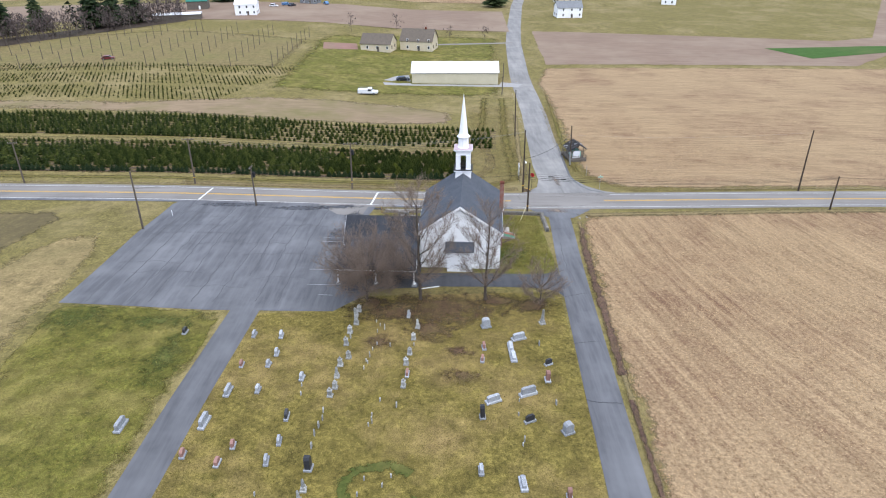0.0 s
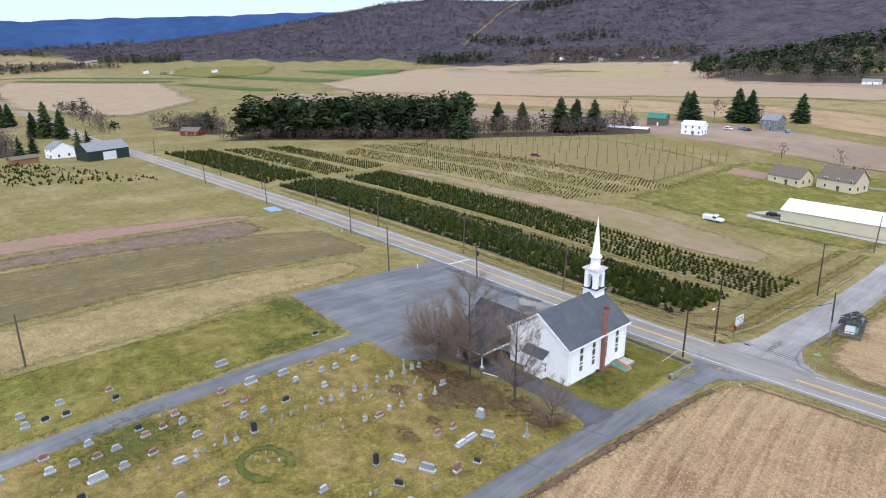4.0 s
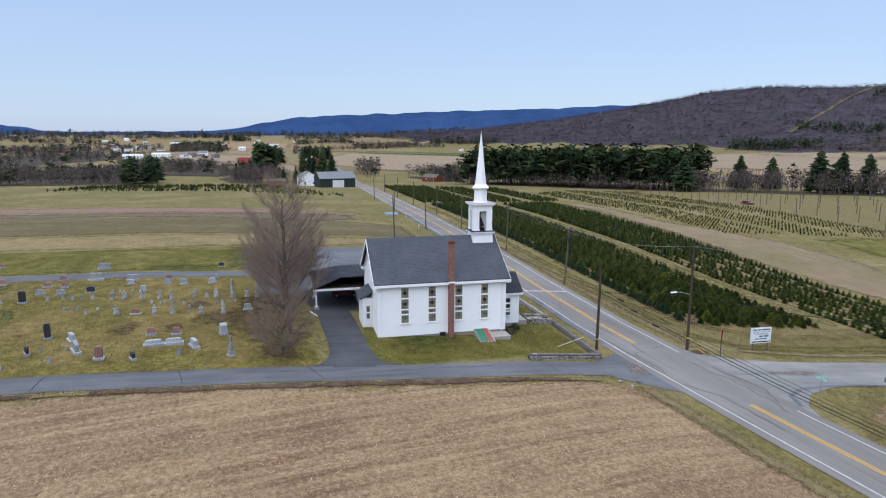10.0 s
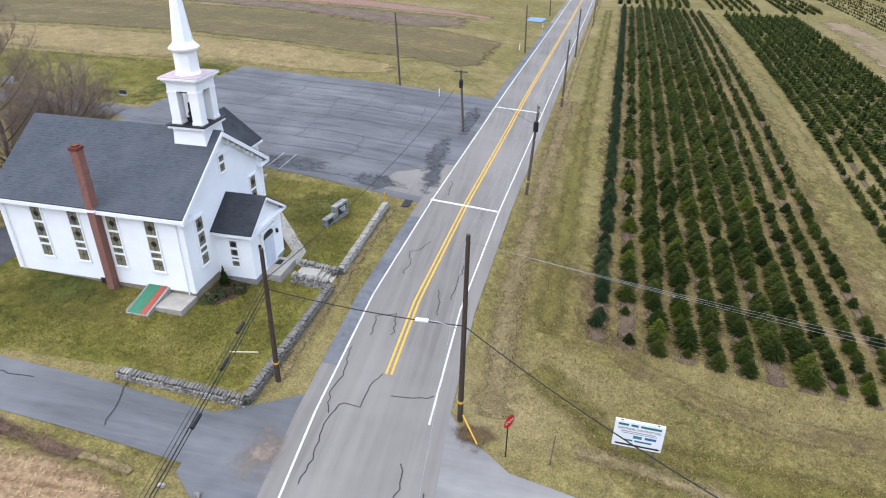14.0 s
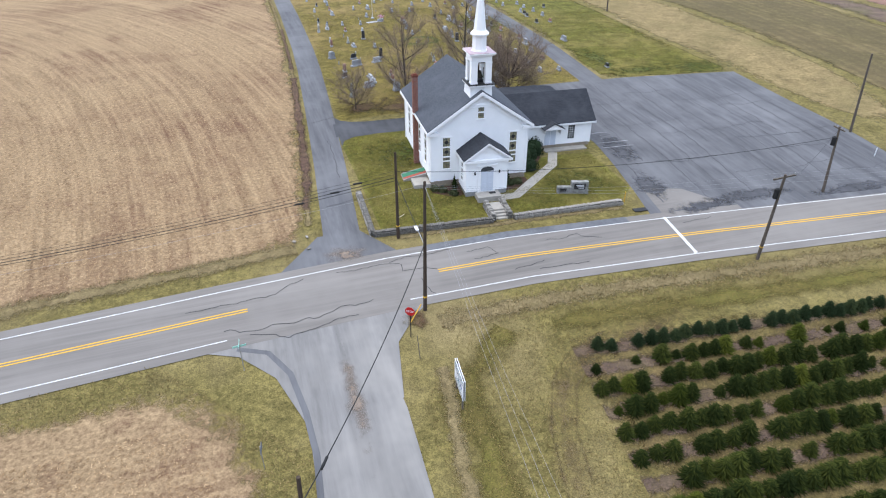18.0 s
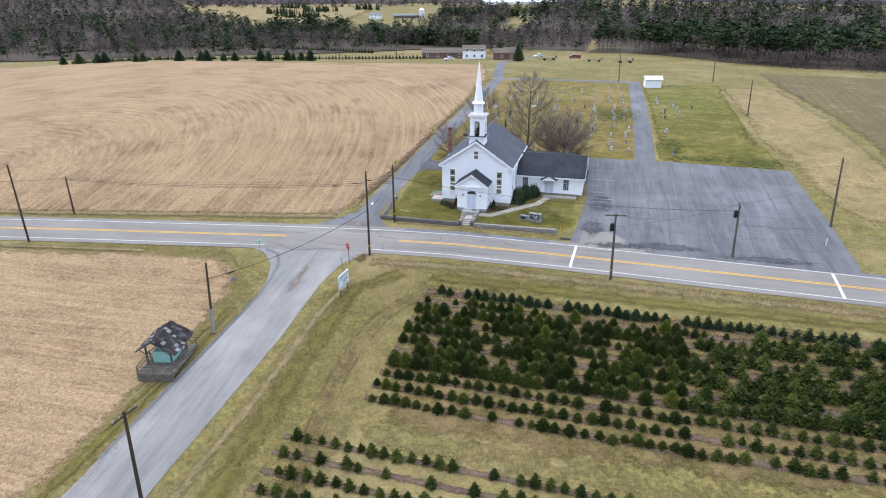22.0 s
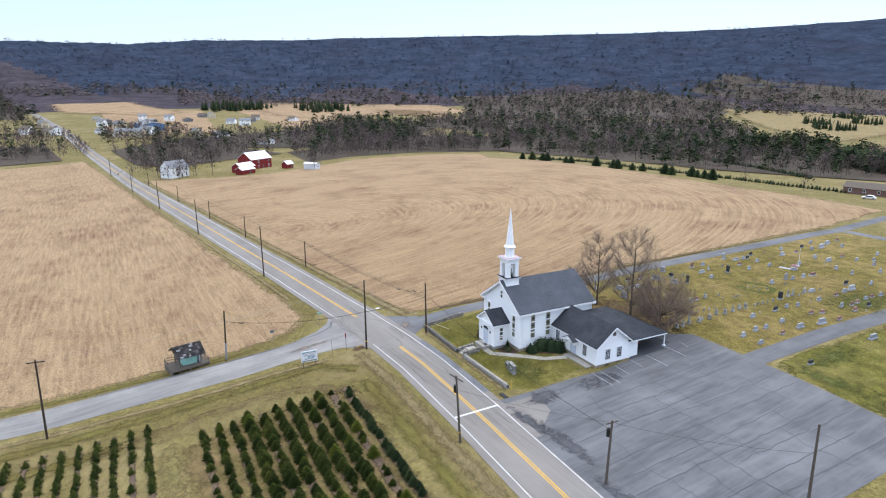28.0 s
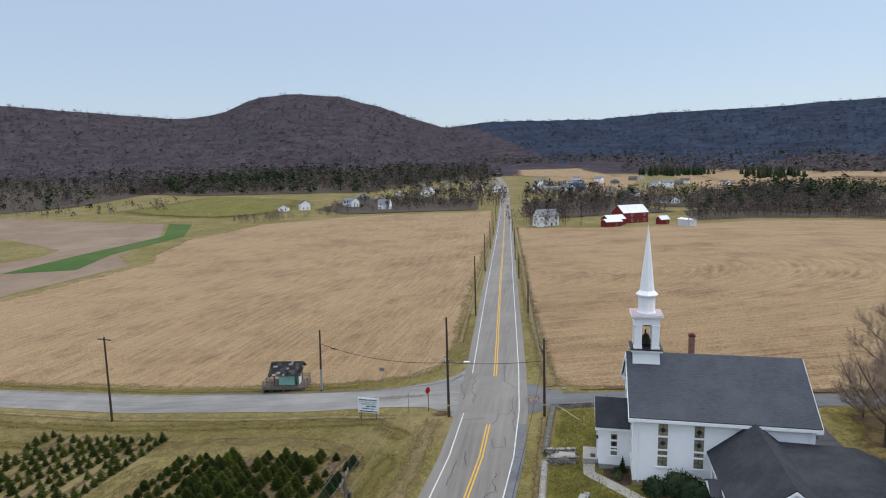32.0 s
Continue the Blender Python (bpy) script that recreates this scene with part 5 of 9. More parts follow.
# vestibule
VW, VD0, VD1, VE, VR = 2.3, V1, 10.1, 3.85, 5.45
bm = bmesh.new()
box(bm, -VW, VW, VD0, VD1, 0.0, VE)
siding(bm, -VW, VW, VD0, VD1, 0.0, VE)
prism(bm, [(-VW, VE), (VW, VE), (0, VR - 0.15)], 1, VD0, VD1)
gable_siding(bm, VW, VE, VR - 0.15, VD1, 1)
vest = part("vestibule", bm, WHITE, church, "small white entrance vestibule")
part("foundation", boxed(-VW + 0.04, VW - 0.04, VD0, VD1 - 0.04, -1.4, 0.0), GREYBLOCK, vest, "grey block foundation")
vz = VE - 0.4 * (VR - VE) / VW
for s in (-1, 1):
    bm = bmesh.new()
    q = ((s * (VW + 0.4), VD0, vz + 0.14), (s * (VW + 0.4), VD1 + 0.35, vz + 0.14), (0, VD1 + 0.35, VR + 0.14), (0, VD0, VR + 0.14))
    roof_slab(bm, *q, 0.1)
    shingle_rows(bm, *q, 12)
    part("roof", bm, DARKSHINGLE, vest)
for s in (-1, 1):
    bm = bmesh.new()
    prism(bm, [(s * (VW + 0.42), vz - 0.16), (s * (VW + 0.42), vz + 0.06), (0, VR + 0.06), (0, VR - 0.17)], 1, VD1 + 0.3, VD1 + 0.36)
    part("rake_board", bm, TRIM, vest)
bm = bmesh.new()
box(bm, -VW - 0.38, VW + 0.38, VD1 - 0.05, VD1 + 0.32, vz - 0.18, vz + 0.06)
box(bm, -VW - 0.38, -VW, VD0, VD1, vz - 0.16, vz + 0.04)
box(bm, VW, VW + 0.38, VD0, VD1, vz - 0.16, vz + 0.04)
part("cornice", bm, TRIM, vest)
for s in (-1, 1):
    tall_window(vest, Matrix.Translation((s * VW, 8.75, 0)) @ pose(0, 0, 0, 0, 0, -90 * s), 0.62, 0.9, 3.0, True)
bm = bmesh.new()
box(bm, -1.0, 1.0, VD1 + 0.02, VD1 + 0.1, -0.1, 2.9)
box(bm, -1.12, 1.12, VD1 + 0.02, VD1 + 0.22, 2.9, 3.05)
dsur = part("door_surround", bm, TRIM, vest)
for s in (-1, 1):
    bm = boxed(min(s * 0.01, s * 0.68), max(s * 0.01, s * 0.68), VD1 + 0.1, VD1 + 0.15, 0.02, 2.3)
    for z0, z1 in ((0.2, 0.95), (1.1, 2.15)):
        box(bm, min(s * 0.14, s * 0.55), max(s * 0.14, s * 0.55), VD1 + 0.15, VD1 + 0.17, z0, z1)
    leaf = part("door_leaf", bm, DOOR, dsur, "pale blue-grey panelled door leaf")
bm = bmesh.new()
prism(bm, [(-0.72, 2.34), (0.72, 2.34), (0.7, 2.56), (0.45, 2.76), (0, 2.84), (-0.45, 2.76), (-0.7, 2.56)], 1, VD1 + 0.11, VD1 + 0.14)
part("transom", bm, GLASSDARK, dsur, "dark arched transom light")
for s in (-1, 1):
    bm = bmesh.new()
    box(bm, s * 1.35 - 0.06, s * 1.35 + 0.06, VD1 + 0.03, VD1 + 0.2, 2.0, 2.3)
    part("lantern", bm, BLACK, vest)

# bump-out on the west end
bm = bmesh.new()
box(bm, -1.75, 1.75, V0 - 1.15, V0, -0.05, 3.75)
siding(bm, -1.75, 1.75, V0 - 1.15, V0, -0.05, 3.75)
apse = part("apse", bm, WHITE, church, "shallow white bump-out with a lean-to roof")
bm = bmesh.new()
q = ((-2.0, V0 - 1.5, 3.72), (2.0, V0 - 1.5, 3.72), (2.0, V0, 4.6), (-2.0, V0, 4.6))
roof_slab(bm, *q, 0.1)
shingle_rows(bm, *q, 7)
part("roof", bm, SHINGLE, apse)
for s in (-1, 1):
    tall_window(apse, Matrix.Translation((s * 1.75, V0 - 0.55, 0)) @ pose(0, 0, 0, 0, 0, -90 * s), 0.42, 1.4, 2.9, False)
part("vent", boxed(W + 0.02, W + 0.06, -0.1, 0.55, 0.05, 0.5), BLACK, church, "dark basement vent")

# ---- annex and carport ----
annex = thing("annex", CX, CY, 0.0, CR, "low white side wing with charcoal roof and attached carport", "church wing")
AX0, AX1, AV0, AV1, AE, AR = -16.2, -5.5, -5.4, 1.0, 3.55, 6.1
am = (AV0 + AV1) / 2
bm = bmesh.new()
box(bm, AX0, AX1, AV0, AV1, 0.55, AE)
siding(bm, AX0, AX1, AV0, AV1, 0.55, AE)
prism(bm, [(AV0, AE), (AV1, AE), (am, AR - 0.12)], 0, AX0, AX1)
part("wall", bm, WHITE, annex)
part("foundation", boxed(AX0 + 0.04, AX1, AV0 + 0.04, AV1 - 0.04, -1.0, 0.55), FOUND, annex, "tan stone foundation")
sl = (AR - AE) / ((AV1 - AV0) / 2)
for s in (-1, 1):
    yo = am + s * ((AV1 - AV0) / 2 + 0.4)
    zo = AE - 0.4 * sl + 0.14
    bm = bmesh.new()
    q = ((AX0 - 0.4, yo, zo), (AX1 + 0.0, yo, zo), (AX1 + 0.0, am, AR + 0.14), (AX0 - 0.4, am, AR + 0.14))
    roof_slab(bm, *q, 0.12)
    shingle_rows(bm, *q, 20)
    part("roof", bm, DARKSHINGLE, annex, "charcoal shingle roof slope")
    bm = bmesh.new()
    prism(bm, [(yo, zo - 0.32), (yo, zo - 0.1), (am, AR + 0.04), (am, AR - 0.2)], 0, AX0 - 0.44, AX0 - 0.38)
    part("rake_board", bm, TRIM, annex)
    bm = bmesh.new()
    box(bm, AX0 - 0.4, AX1, min(yo, yo - s * 0.1), max(yo, yo - s * 0.1), zo - 0.3, zo - 0.1)
    part("gutter", bm, TRIM, annex)
    bm = bmesh.new()
    yc = AV0 if s < 0 else AV1
    box(bm, AX0 - 0.04, AX0 + 0.18, *sorted((yc + s * 0.04, yc - s * 0.18)), 0.5, AE)
    part("corner_board", bm, TRIM, annex)


def sash_window(parent, m, w, z0, z1):
    bm = bmesh.new()
    box(bm, -w / 2 - 0.1, w / 2 + 0.1, 0, 0.06, z0 - 0.1, z1 + 0.12, m)
    win = part("window", bm, TRIM, parent)
    for a, b in ((z0, (z0 + z1) / 2 - 0.02), ((z0 + z1) / 2 + 0.02, z1)):
        bm = bmesh.new()
        box(bm, -w / 2, w / 2, 0.06, 0.075, a, b, m)
        part("pane", bm, GLASSDARK, win)
    bm = bmesh.new()
    for k in (1, 2):
        x = -w / 2 + w * k / 3
        box(bm, x - 0.012, x + 0.012, 0.075, 0.085, z0, z1, m)
    for k in range(1, 6):
        z = z0 + (z1 - z0) * k / 6
        box(bm, -w / 2, w / 2, 0.075, 0.085, z - 0.012, z + 0.012, m)
    part("muntins", bm, TRIM, win)
    return win


for v in (am - 1.1, am + 1.1):
    sash_window(annex, Matrix.Translation((AX0 - 0.02, v, 0)) @ pose(0, 0, 0, 0, 0, 90), 0.85, 1.2, 2.75)
for u in (-13.6, -7.0):
    sash_window(annex, Matrix.Translation((u, AV1 + 0.02, 0)), 0.85, 1.2, 2.9)
for v in (am - 1.1, am + 1.1):
    part("vent", boxed(AX0 - 0.03, AX0 + 0.02, v - 0.4, v + 0.4, 0.15, 0.35), BLACK, annex, "dark basement vent")
bm = bmesh.new()
prism(bm, [(-0.28, 4.7), (0.28, 4.7), (0.28, 5.15), (0, 5.4), (-0.28, 5.15)], 1, 0, 0.06)
bmesh.ops.transform(bm, matrix=Matrix.Translation((AX0 - 0.02, am, 0)) @ pose(0, 0, 0, 0, 0, 90), verts=bm.verts[:])
part("gable_ornament", bm, OLDWOOD, annex, "small wooden ornament in the gable")
# entrance porch of the annex
bm = bmesh.new()
box(bm, -11.6, -10.2, AV1, AV1 + 0.06, 0.55, 2.75)
adoor = part("door", bm, TRIM, annex, "white double door")
for s in (-0.7, 0.03):
    bm = boxed(-10.9 + s, -10.9 + s + 0.67, AV1 + 0.06, AV1 + 0.1, 0.58, 2.6)
    part("door_leaf", bm, DOOR, adoor)
for s in (-1, 1):
    bm = bmesh.new()
    q = ((-10.9 + s * 1.35, AV1, 2.95), (-10.9 + s * 1.35, AV1 + 1.25, 2.95), (-10.9, AV1 + 1.25, 3.7), (-10.9, AV1, 3.7))
    roof_slab(bm, *q, 0.08)
    part("porch_roof", bm, DARKSHINGLE, annex)
    bm = bmesh.new()
    prism(bm, [(-10.9 + s * 1.15, 2.75), (-10.9 + s * 1.15, 2.95), (-10.9 + s * 0.95, 2.85), (-10.9 + s * 0.95, 2.2)], 1, AV1, AV1 + 0.9)
    part("porch_bracket", bm, TRIM, annex)
bm = bmesh.new()
prism(bm, [(-12.1, 2.88), (-9.7, 2.88), (-10.9, 3.55)], 1, AV1 + 1.15, AV1 + 1.2)
part("porch_gable", bm, TRIM, annex)

# carport roof west of the annex, a hip on white posts
KX0, KX1, KV0, KV1 = -16.4, -5.6, -12.9, AV0
kz, kr = 3.35, 4.65
bm = bmesh.new()
A, B, C, D = (KX0, KV0, kz), (KX1, KV0, kz), (KX1, KV1 + 1.5, kz), (KX0, KV1, kz)
P, Q = (KX0 + 3.7, KV0 + 3.2, kr), (KX1, KV0 + 3.2, kr)
R, S = (KX1, KV1 + 1.5, kr + 0.1), (KX0 + 3.7, KV1 + 1.5, kr + 0.1)
for q in ((A, B, Q, P), (A, (KX0, KV1 + 0.4, kz), S, P), (P, Q, R, S)):
    roof_slab(bm, *q, 0.1)
    shingle_rows(bm, *q, 16)
part("carport_roof", bm, DARKSHINGLE, annex, "charcoal hip roof over the carport")
bm = bmesh.new()
box(bm, KX0 + 0.05, KX1, KV0 + 0.05, KV0 + 0.2, kz - 0.3, kz - 0.06)
box(bm, KX0 + 0.05, KX0 + 0.2, KV0, KV1, kz - 0.3, kz - 0.06)
box(bm, KX1 - 0.15, KX1, KV0, KV1, kz - 0.3, kz - 0.06)
part("fascia", bm, TRIM, annex)
bm = bmesh.new()
box(bm, KX0 + 0.2, KX1 - 0.15, KV0 + 0.2, KV1, kz - 0.16, kz - 0.1)
part("soffit", bm, OLDWOOD, annex, "dim board soffit")
part("store_wall", boxed(AX0 + 0.3, -9.5, AV0 - 1.9, AV0 - 0.02, 0.2, kz - 0.1), WHITE, annex, "white lean-to behind the wing")
for u, v in ((KX0 + 0.3, KV0 + 0.3), (-11.0, KV0 + 0.3), (KX1 - 0.3, KV0 + 0.3)):
    bm = boxed(u - 0.32, u + 0.32, v - 0.32, v + 0.32, 0.0, 1.1, 0.04)
    post = part("post", bm, GREYBLOCK, annex, "white post on a stone pier")
    bm = bmesh.new()
    cyl(bm, (u, v, 1.1), (u, v, kz - 0.25), 0.11, 0.09, 10)
    box(bm, u - 0.18, u + 0.18, v - 0.18, v + 0.18, 1.1, 1.22)
    part("shaft", bm, TRIM, post)

# ---- round the church ----


def at_church(u, v):
    a = radians(CR)
    return CX + u * math.cos(a) - v * math.sin(a), CY + u * math.sin(a) + v * math.cos(a)


drape("carport_floor", [at_church(-16.6, -13.2), at_church(-5.4, -13.2), at_church(-5.4, -5.3), at_church(-16.6, -5.3)], 0.045, DARKLOT, 2, "dark asphalt under the carport", "drive")

ramp = thing("entrance_ramp", *at_church(W, 4.6), 0.0, CR, "green carpeted ramp with a red strip beside the side door", "ramp")
bm = bmesh.new()
prism(bm, [(0.02, -1.0), (2.7, -1.0), (2.7, -0.05), (0.02, 0.55)], 1, -0.9, 0.75)
part("slope", bm, CONCRETE, ramp)
bm = bmesh.new()
prism(bm, [(0.03, 0.555), (2.65, -0.035), (2.65, -0.02), (0.03, 0.57)], 1, -0.8, 0.1)
part("carpet", bm, GREENCARPET, ramp, "green outdoor carpet")
bm = bmesh.new()
prism(bm, [(0.03, 0.555), (2.65, -0.035), (2.65, -0.02), (0.03, 0.57)], 1, 0.12, 0.6)
part("carpet", bm, REDCARPET, ramp, "worn red strip")
part("landing", boxed(0.02, 1.9, 0.78, 2.75, -1.0, 0.12), CONCRETE, ramp, "low concrete landing")
for y in (-0.9, 0.75):
    bm = bmesh.new()
    cyl(bm, (0.1, y, 0.5), (2.6, y, 0.05), 0.03)
    part("kerb_rail", bm, STEEL, ramp)

# walkway to the annex door and front steps
walk_line = [at_church(0.0, 10.2), at_church(0.1, 11.0), at_church(-3.2, 10.9), at_church(-9.6, 5.3), at_church(-10.9, 2.2)]
tagged(ribbon("walkway", walk_line[1:], 1.1, 0.05, CONCRETE, step=1.0), "pale concrete walkway across the lawn", "path", kind="structure")
px, py = at_church(0, 10.75)
pad = thing("entrance_pad", px, py, 0.0, CR, "concrete pad before the church door", "step")
part("slab", boxed(-1.3, 1.3, -0.6, 0.75, -1.3, -0.1), CONCRETE, pad)
part("doormat", boxed(-0.9, -0.2, -0.4, 0.05, -0.096, -0.08), BLACK, pad)
bx, by = at_church(-12.2, 1.9)
part("landing_slab", boxed(-3.2, 2.2, -0.85, 0.25, -0.8, 0.2), CONCRETE, thing("annex_landing", bx, by, 0.0, CR, "raised concrete landing at the wing door", "step"))

# retaining wall of rubble stone
WALL = [(16.35, 92.4), (16.5, 100.3), (4.2, 101.25)], [(2.0, 101.3), (-10.3, 101.75)]


def rubble_wall(name, line, h, label, seed):
    rng = random.Random(seed)
    ob = thing(name, line[0][0], line[0][1], 0.0, 0.0, label, "wall", "retaining wall")
    ox, oy = line[0]
    for (ax, ay), (bx, by) in zip(line[:-1], line[1:]):
        L = math.hypot(bx - ax, by - ay)
        d = Vector(((bx - ax) / L, (by - ay) / L, 0))
        s = Vector((-d.y, d.x, 0))
        za, zb = gzf(ax, ay) - 0.25, gzf(bx, by) - 0.25
        bm = bmesh.new()
        n = max(1, int(L / 2))
        for i in range(n):
            f0, f1 = i / n, (i + 1) / n
            vs = []
            for f in (f0, f1):
                for o in (-0.22, 0.22):
                    for z in (0, h + 0.1):
                        vs.append(bm.verts.new(Vector((ax - ox, ay - oy, za + (zb - za) * f + z)) + d * (L * f) + s * o))
            for q in ((0, 1, 5, 4), (2, 6, 7, 3), (1, 3, 7, 5), (0, 2, 3, 1), (4, 5, 7, 6)):
                bm.faces.new([vs[k] for k in q])
        bmesh.ops.recalc_face_normals(bm, faces=bm.faces[:])
        core = part("core", bm, MORTAR, ob)
        x = 0.0
        rows = max(3, int((h + 0.25) / 0.165))
        for r in range(rows + 1):
            x = rng.uniform(0, 0.2)
            while x < L - 0.1:
                w = rng.uniform(0.13, 0.3)
                zb0 = za + (zb - za) * x / L
                for o in ((-0.24, 0.24) if r < rows else (0,)):
                    m = Matrix.Translation(Vector((ax - ox, ay - oy, zb0 + (r + 0.5) * 0.165 + 0.02 * (r == rows) + rng.uniform(-0.03, 0.03))) + d * (x + w / 2) + s * o) @ Matrix.Rotation(math.atan2(d.y, d.x), 4, "Z") @ Matrix.Rotation(rng.uniform(-0.5, 0.5), 4, "Y")
                    STONES.append((ob, m @ Matrix.Diagonal((w * 0.95, 0.15 if r < rows else 0.5, 0.15 + rng.uniform(-0.03, 0.05), 1)), rng.randrange(4)))
                x += w
    return ob


STONES = []
rubble_wall("stone_wall", WALL[0], 0.55, "low rubble stone wall along the road and drive", 3)
rubble_wall("stone_wall", WALL[1], 0.55, "low rubble stone wall beside the road", 4)
for k, x in enumerate((4.0, 2.2)):
    rubble_wall("stone_wall", [(x + 0.1, 101.2), (x - 0.05, 98.3)], 0.6, "stone cheek wall beside the front steps", 5 + k)
steps = thing("front_steps", 3.05, 99.9, 0.0, CR, "weathered concrete steps through the stone wall", "steps")
for k in range(5):
    part("step", boxed(-0.85, 0.85, -1.5 + 0.0, 1.55 - 0.36 * k, -1.6, -1.08 + 0.17 * k, 0.02), CONCRETE, steps)

# church sign of pale stone
sx, sy = -6.4, 98.3
sg = thing("church_sign", sx, sy, None, CR - 12, "pale stone sign with dark lettered panels on the lawn", "sign")
part("base", boxed(-0.2, 1.9, -0.25, 0.25, -0.3, 0.75, 0.03), MARBLE, sg)
part("upright", boxed(-1.5, 0.4, -0.28, 0.28, -0.3, 1.35, 0.04), MARBLE, sg)
for s in (-1, 1):
    pnl = part("panel", boxed(-1.15, 0.1, min(s * 0.28, s * 0.31), max(s * 0.28, s * 0.31), 0.5, 1.15), BLACK, sg, "dark letter board")
    bm = bmesh.new()
    for r in range(3):
        box(bm, -1.0, -0.1 - 0.15 * r, min(s * 0.312, s * 0.318), max(s * 0.312, s * 0.318), 0.95 - 0.17 * r, 1.02 - 0.17 * r)
    part("lettering", bm, SIGNWHITE, pnl)
    part("plaque", boxed(0.9, 1.6, min(s * 0.25, s * 0.27), max(s * 0.25, s * 0.27), 0.25, 0.6), BLACK, sg, "small dark plaque")
# ---- plants ----


class Soup:
    """Triangles gathered into one mesh."""

    def __init__(self):
        self.v, self.f, self.n, self.t = [], [], 0, []

    def add(self, v, f):
        self.v.append(np.asarray(v, float))
        self.f.append(np.asarray(f, int) + self.n)
        self.n += len(v)
        self.t.append((len(v), (len(self.t) * 0.6180339) % 1.0))

    def mesh(self, name, material):
        V, F = np.concatenate(self.v), np.concatenate(self.f)
        me = bpy.data.meshes.new(name)
        me.vertices.add(len(V))
        me.vertices.foreach_set("co", V.ravel())
        me.loops.add(F.size)
        me.loops.foreach_set("vertex_index", F.ravel())
        me.polygons.add(len(F))
        me.polygons.foreach_set("loop_start", np.arange(0, F.size, F.shape[1]))
        me.update(calc_edges=True)
        at = me.attributes.new("tone", "FLOAT", "POINT")
        at.data.foreach_set("value", np.repeat([q[1] for q in self.t], [q[0] for q in self.t]).astype(np.float32))
        me.materials.append(material)
        return me


def conifer_soup(h, r, tiers, spokes, seed, bare=0.05, droop=0.25, rag=0.25, core=True, prof=0.85, leaf=2.2):
    """Needle boughs as kites in whorls round a stem, with a rough inner cone."""
    rng = np.random.default_rng(seed)
    V, F = [], []
    for t in range(tiers):
        f = t / tiers
        z = h * (bare + (1 - bare) * f * 0.97)
        R = r * (1 - f) ** prof * (1 if f > 0.06 else 0.85) + 0.03 * h * (1 - f)
        n = max(4, int(spokes * (0.45 + 0.55 * (1 - f))))
        a0 = rng.uniform(0, 6.28)
        for k in range(n):
            a = a0 + 6.283 * k / n + rng.uniform(-0.3, 0.3)
            L = R * rng.uniform(1 - rag, 1 + rag * 0.6)
            w = max(0.045 * leaf * r, leaf * R / n) * rng.uniform(0.8, 1.3)
            c, s = math.cos(a), math.sin(a)
            zz = z + rng.uniform(-0.4, 0.4) * h / tiers
            tip = zz - droop * L * rng.uniform(0.2, 1.2)
            lift = 0.10 * L + 0.03 * h
            b = len(V)
            V += [(0.05 * L * c, 0.05 * L * s, zz + lift), (0.6 * L * c - w * s, 0.6 * L * s + w * c, (zz + tip) / 2 - 0.02 * h), (L * c, L * s, tip), (0.6 * L * c + w * s, 0.6 * L * s - w * c, (zz + tip) / 2 - 0.02 * h), (0.62 * L * c, 0.62 * L * s, (zz + tip) / 2 + 0.06 * L + 0.015 * h)]
            F += [(b, b + 1, b + 4), (b + 1, b + 2, b + 4), (b + 2, b + 3, b + 4), (b + 3, b, b + 4)]
    b = len(V)
    V += [(0.06 * r, 0, h * 0.9), (-0.04 * r, 0.06 * r, h * 0.9), (-0.04 * r, -0.06 * r, h * 0.9), (0, 0, h * 1.02)]
    F += [(b, b + 1, b + 3), (b + 1, b + 2, b + 3), (b + 2, b, b + 3)]
    if core:
        b = len(V)
        for k in range(6):
            V.append((0.55 * r * math.cos(k * 1.047), 0.55 * r * math.sin(k * 1.047), h * (bare + 0.02)))
        V.append((0, 0, h * 0.92))
        F += [(b + k, b + (k + 1) % 6, b + 6) for k in range(6)]
    return np.array(V), np.array(F)


def stem_soup(h, r, seg=5):
    V = [(r * math.cos(6.283 * k / seg), r * math.sin(6.283 * k / seg), -0.3) for k in range(seg)] + [(0.25 * r * math.cos(6.283 * k / seg), 0.25 * r * math.sin(6.283 * k / seg), h) for k in range(seg)]
    F = []
    for k in range(seg):
        j = (k + 1) % seg
        F += [(k, j, seg + j), (k, seg + j, seg + k)]
    return np.array(V), np.array(F)


def placed(v, x, y, z, s=1.0, turn=0.0, sz=None):
    c, k = math.cos(turn), math.sin(turn)
    return np.column_stack([(v[:, 0] * c - v[:, 1] * k) * s + x, (v[:, 0] * k + v[:, 1] * c) * s + y, v[:, 2] * (s if sz is None else sz) + z])


E_W = np.array([-0.9965, 0.083])
E_N = np.array([0.083, 0.9965])
O_X = np.array([5.0, 120.2])


def tree_thing(name, crown_me, stem_me, label, category, group):
    ob = new(name)
    for n, me in (("stem", stem_me), ("crown", crown_me)):
        p = new(n, me)
        p.parent = ob
    return tagged(ob, label, category, group)


def me_of(name, soup, material):
    s = Soup()
    s.add(*soup)
    return s.mesh(name, material)


FIRS = [conifer_soup(1.0, 0.45, 14, 26, 10 + k, 0.02, -0.1, 0.3, prof=0.55, leaf=1.15) for k in range(4)]
ROUND = [conifer_soup(1.0, 0.52, 12, 22, 20 + k, 0.02, -0.1, 0.3, prof=0.45, leaf=1.25) for k in range(2)]
stem_me = me_of("stem", stem_soup(0.9, 0.035), BARK)
fir_src = [tree_thing("fir_tree", me_of("crown", f, SPRUCE), stem_me, "young dark green farm fir in a planted row", "tree", "planted firs") for f in FIRS]
low_src = [tree_thing("fir_tree", me_of("crown", f, SPRUCE), stem_me, "small rounded green farm fir in a planted row", "tree", "planted firs") for f in ROUND]
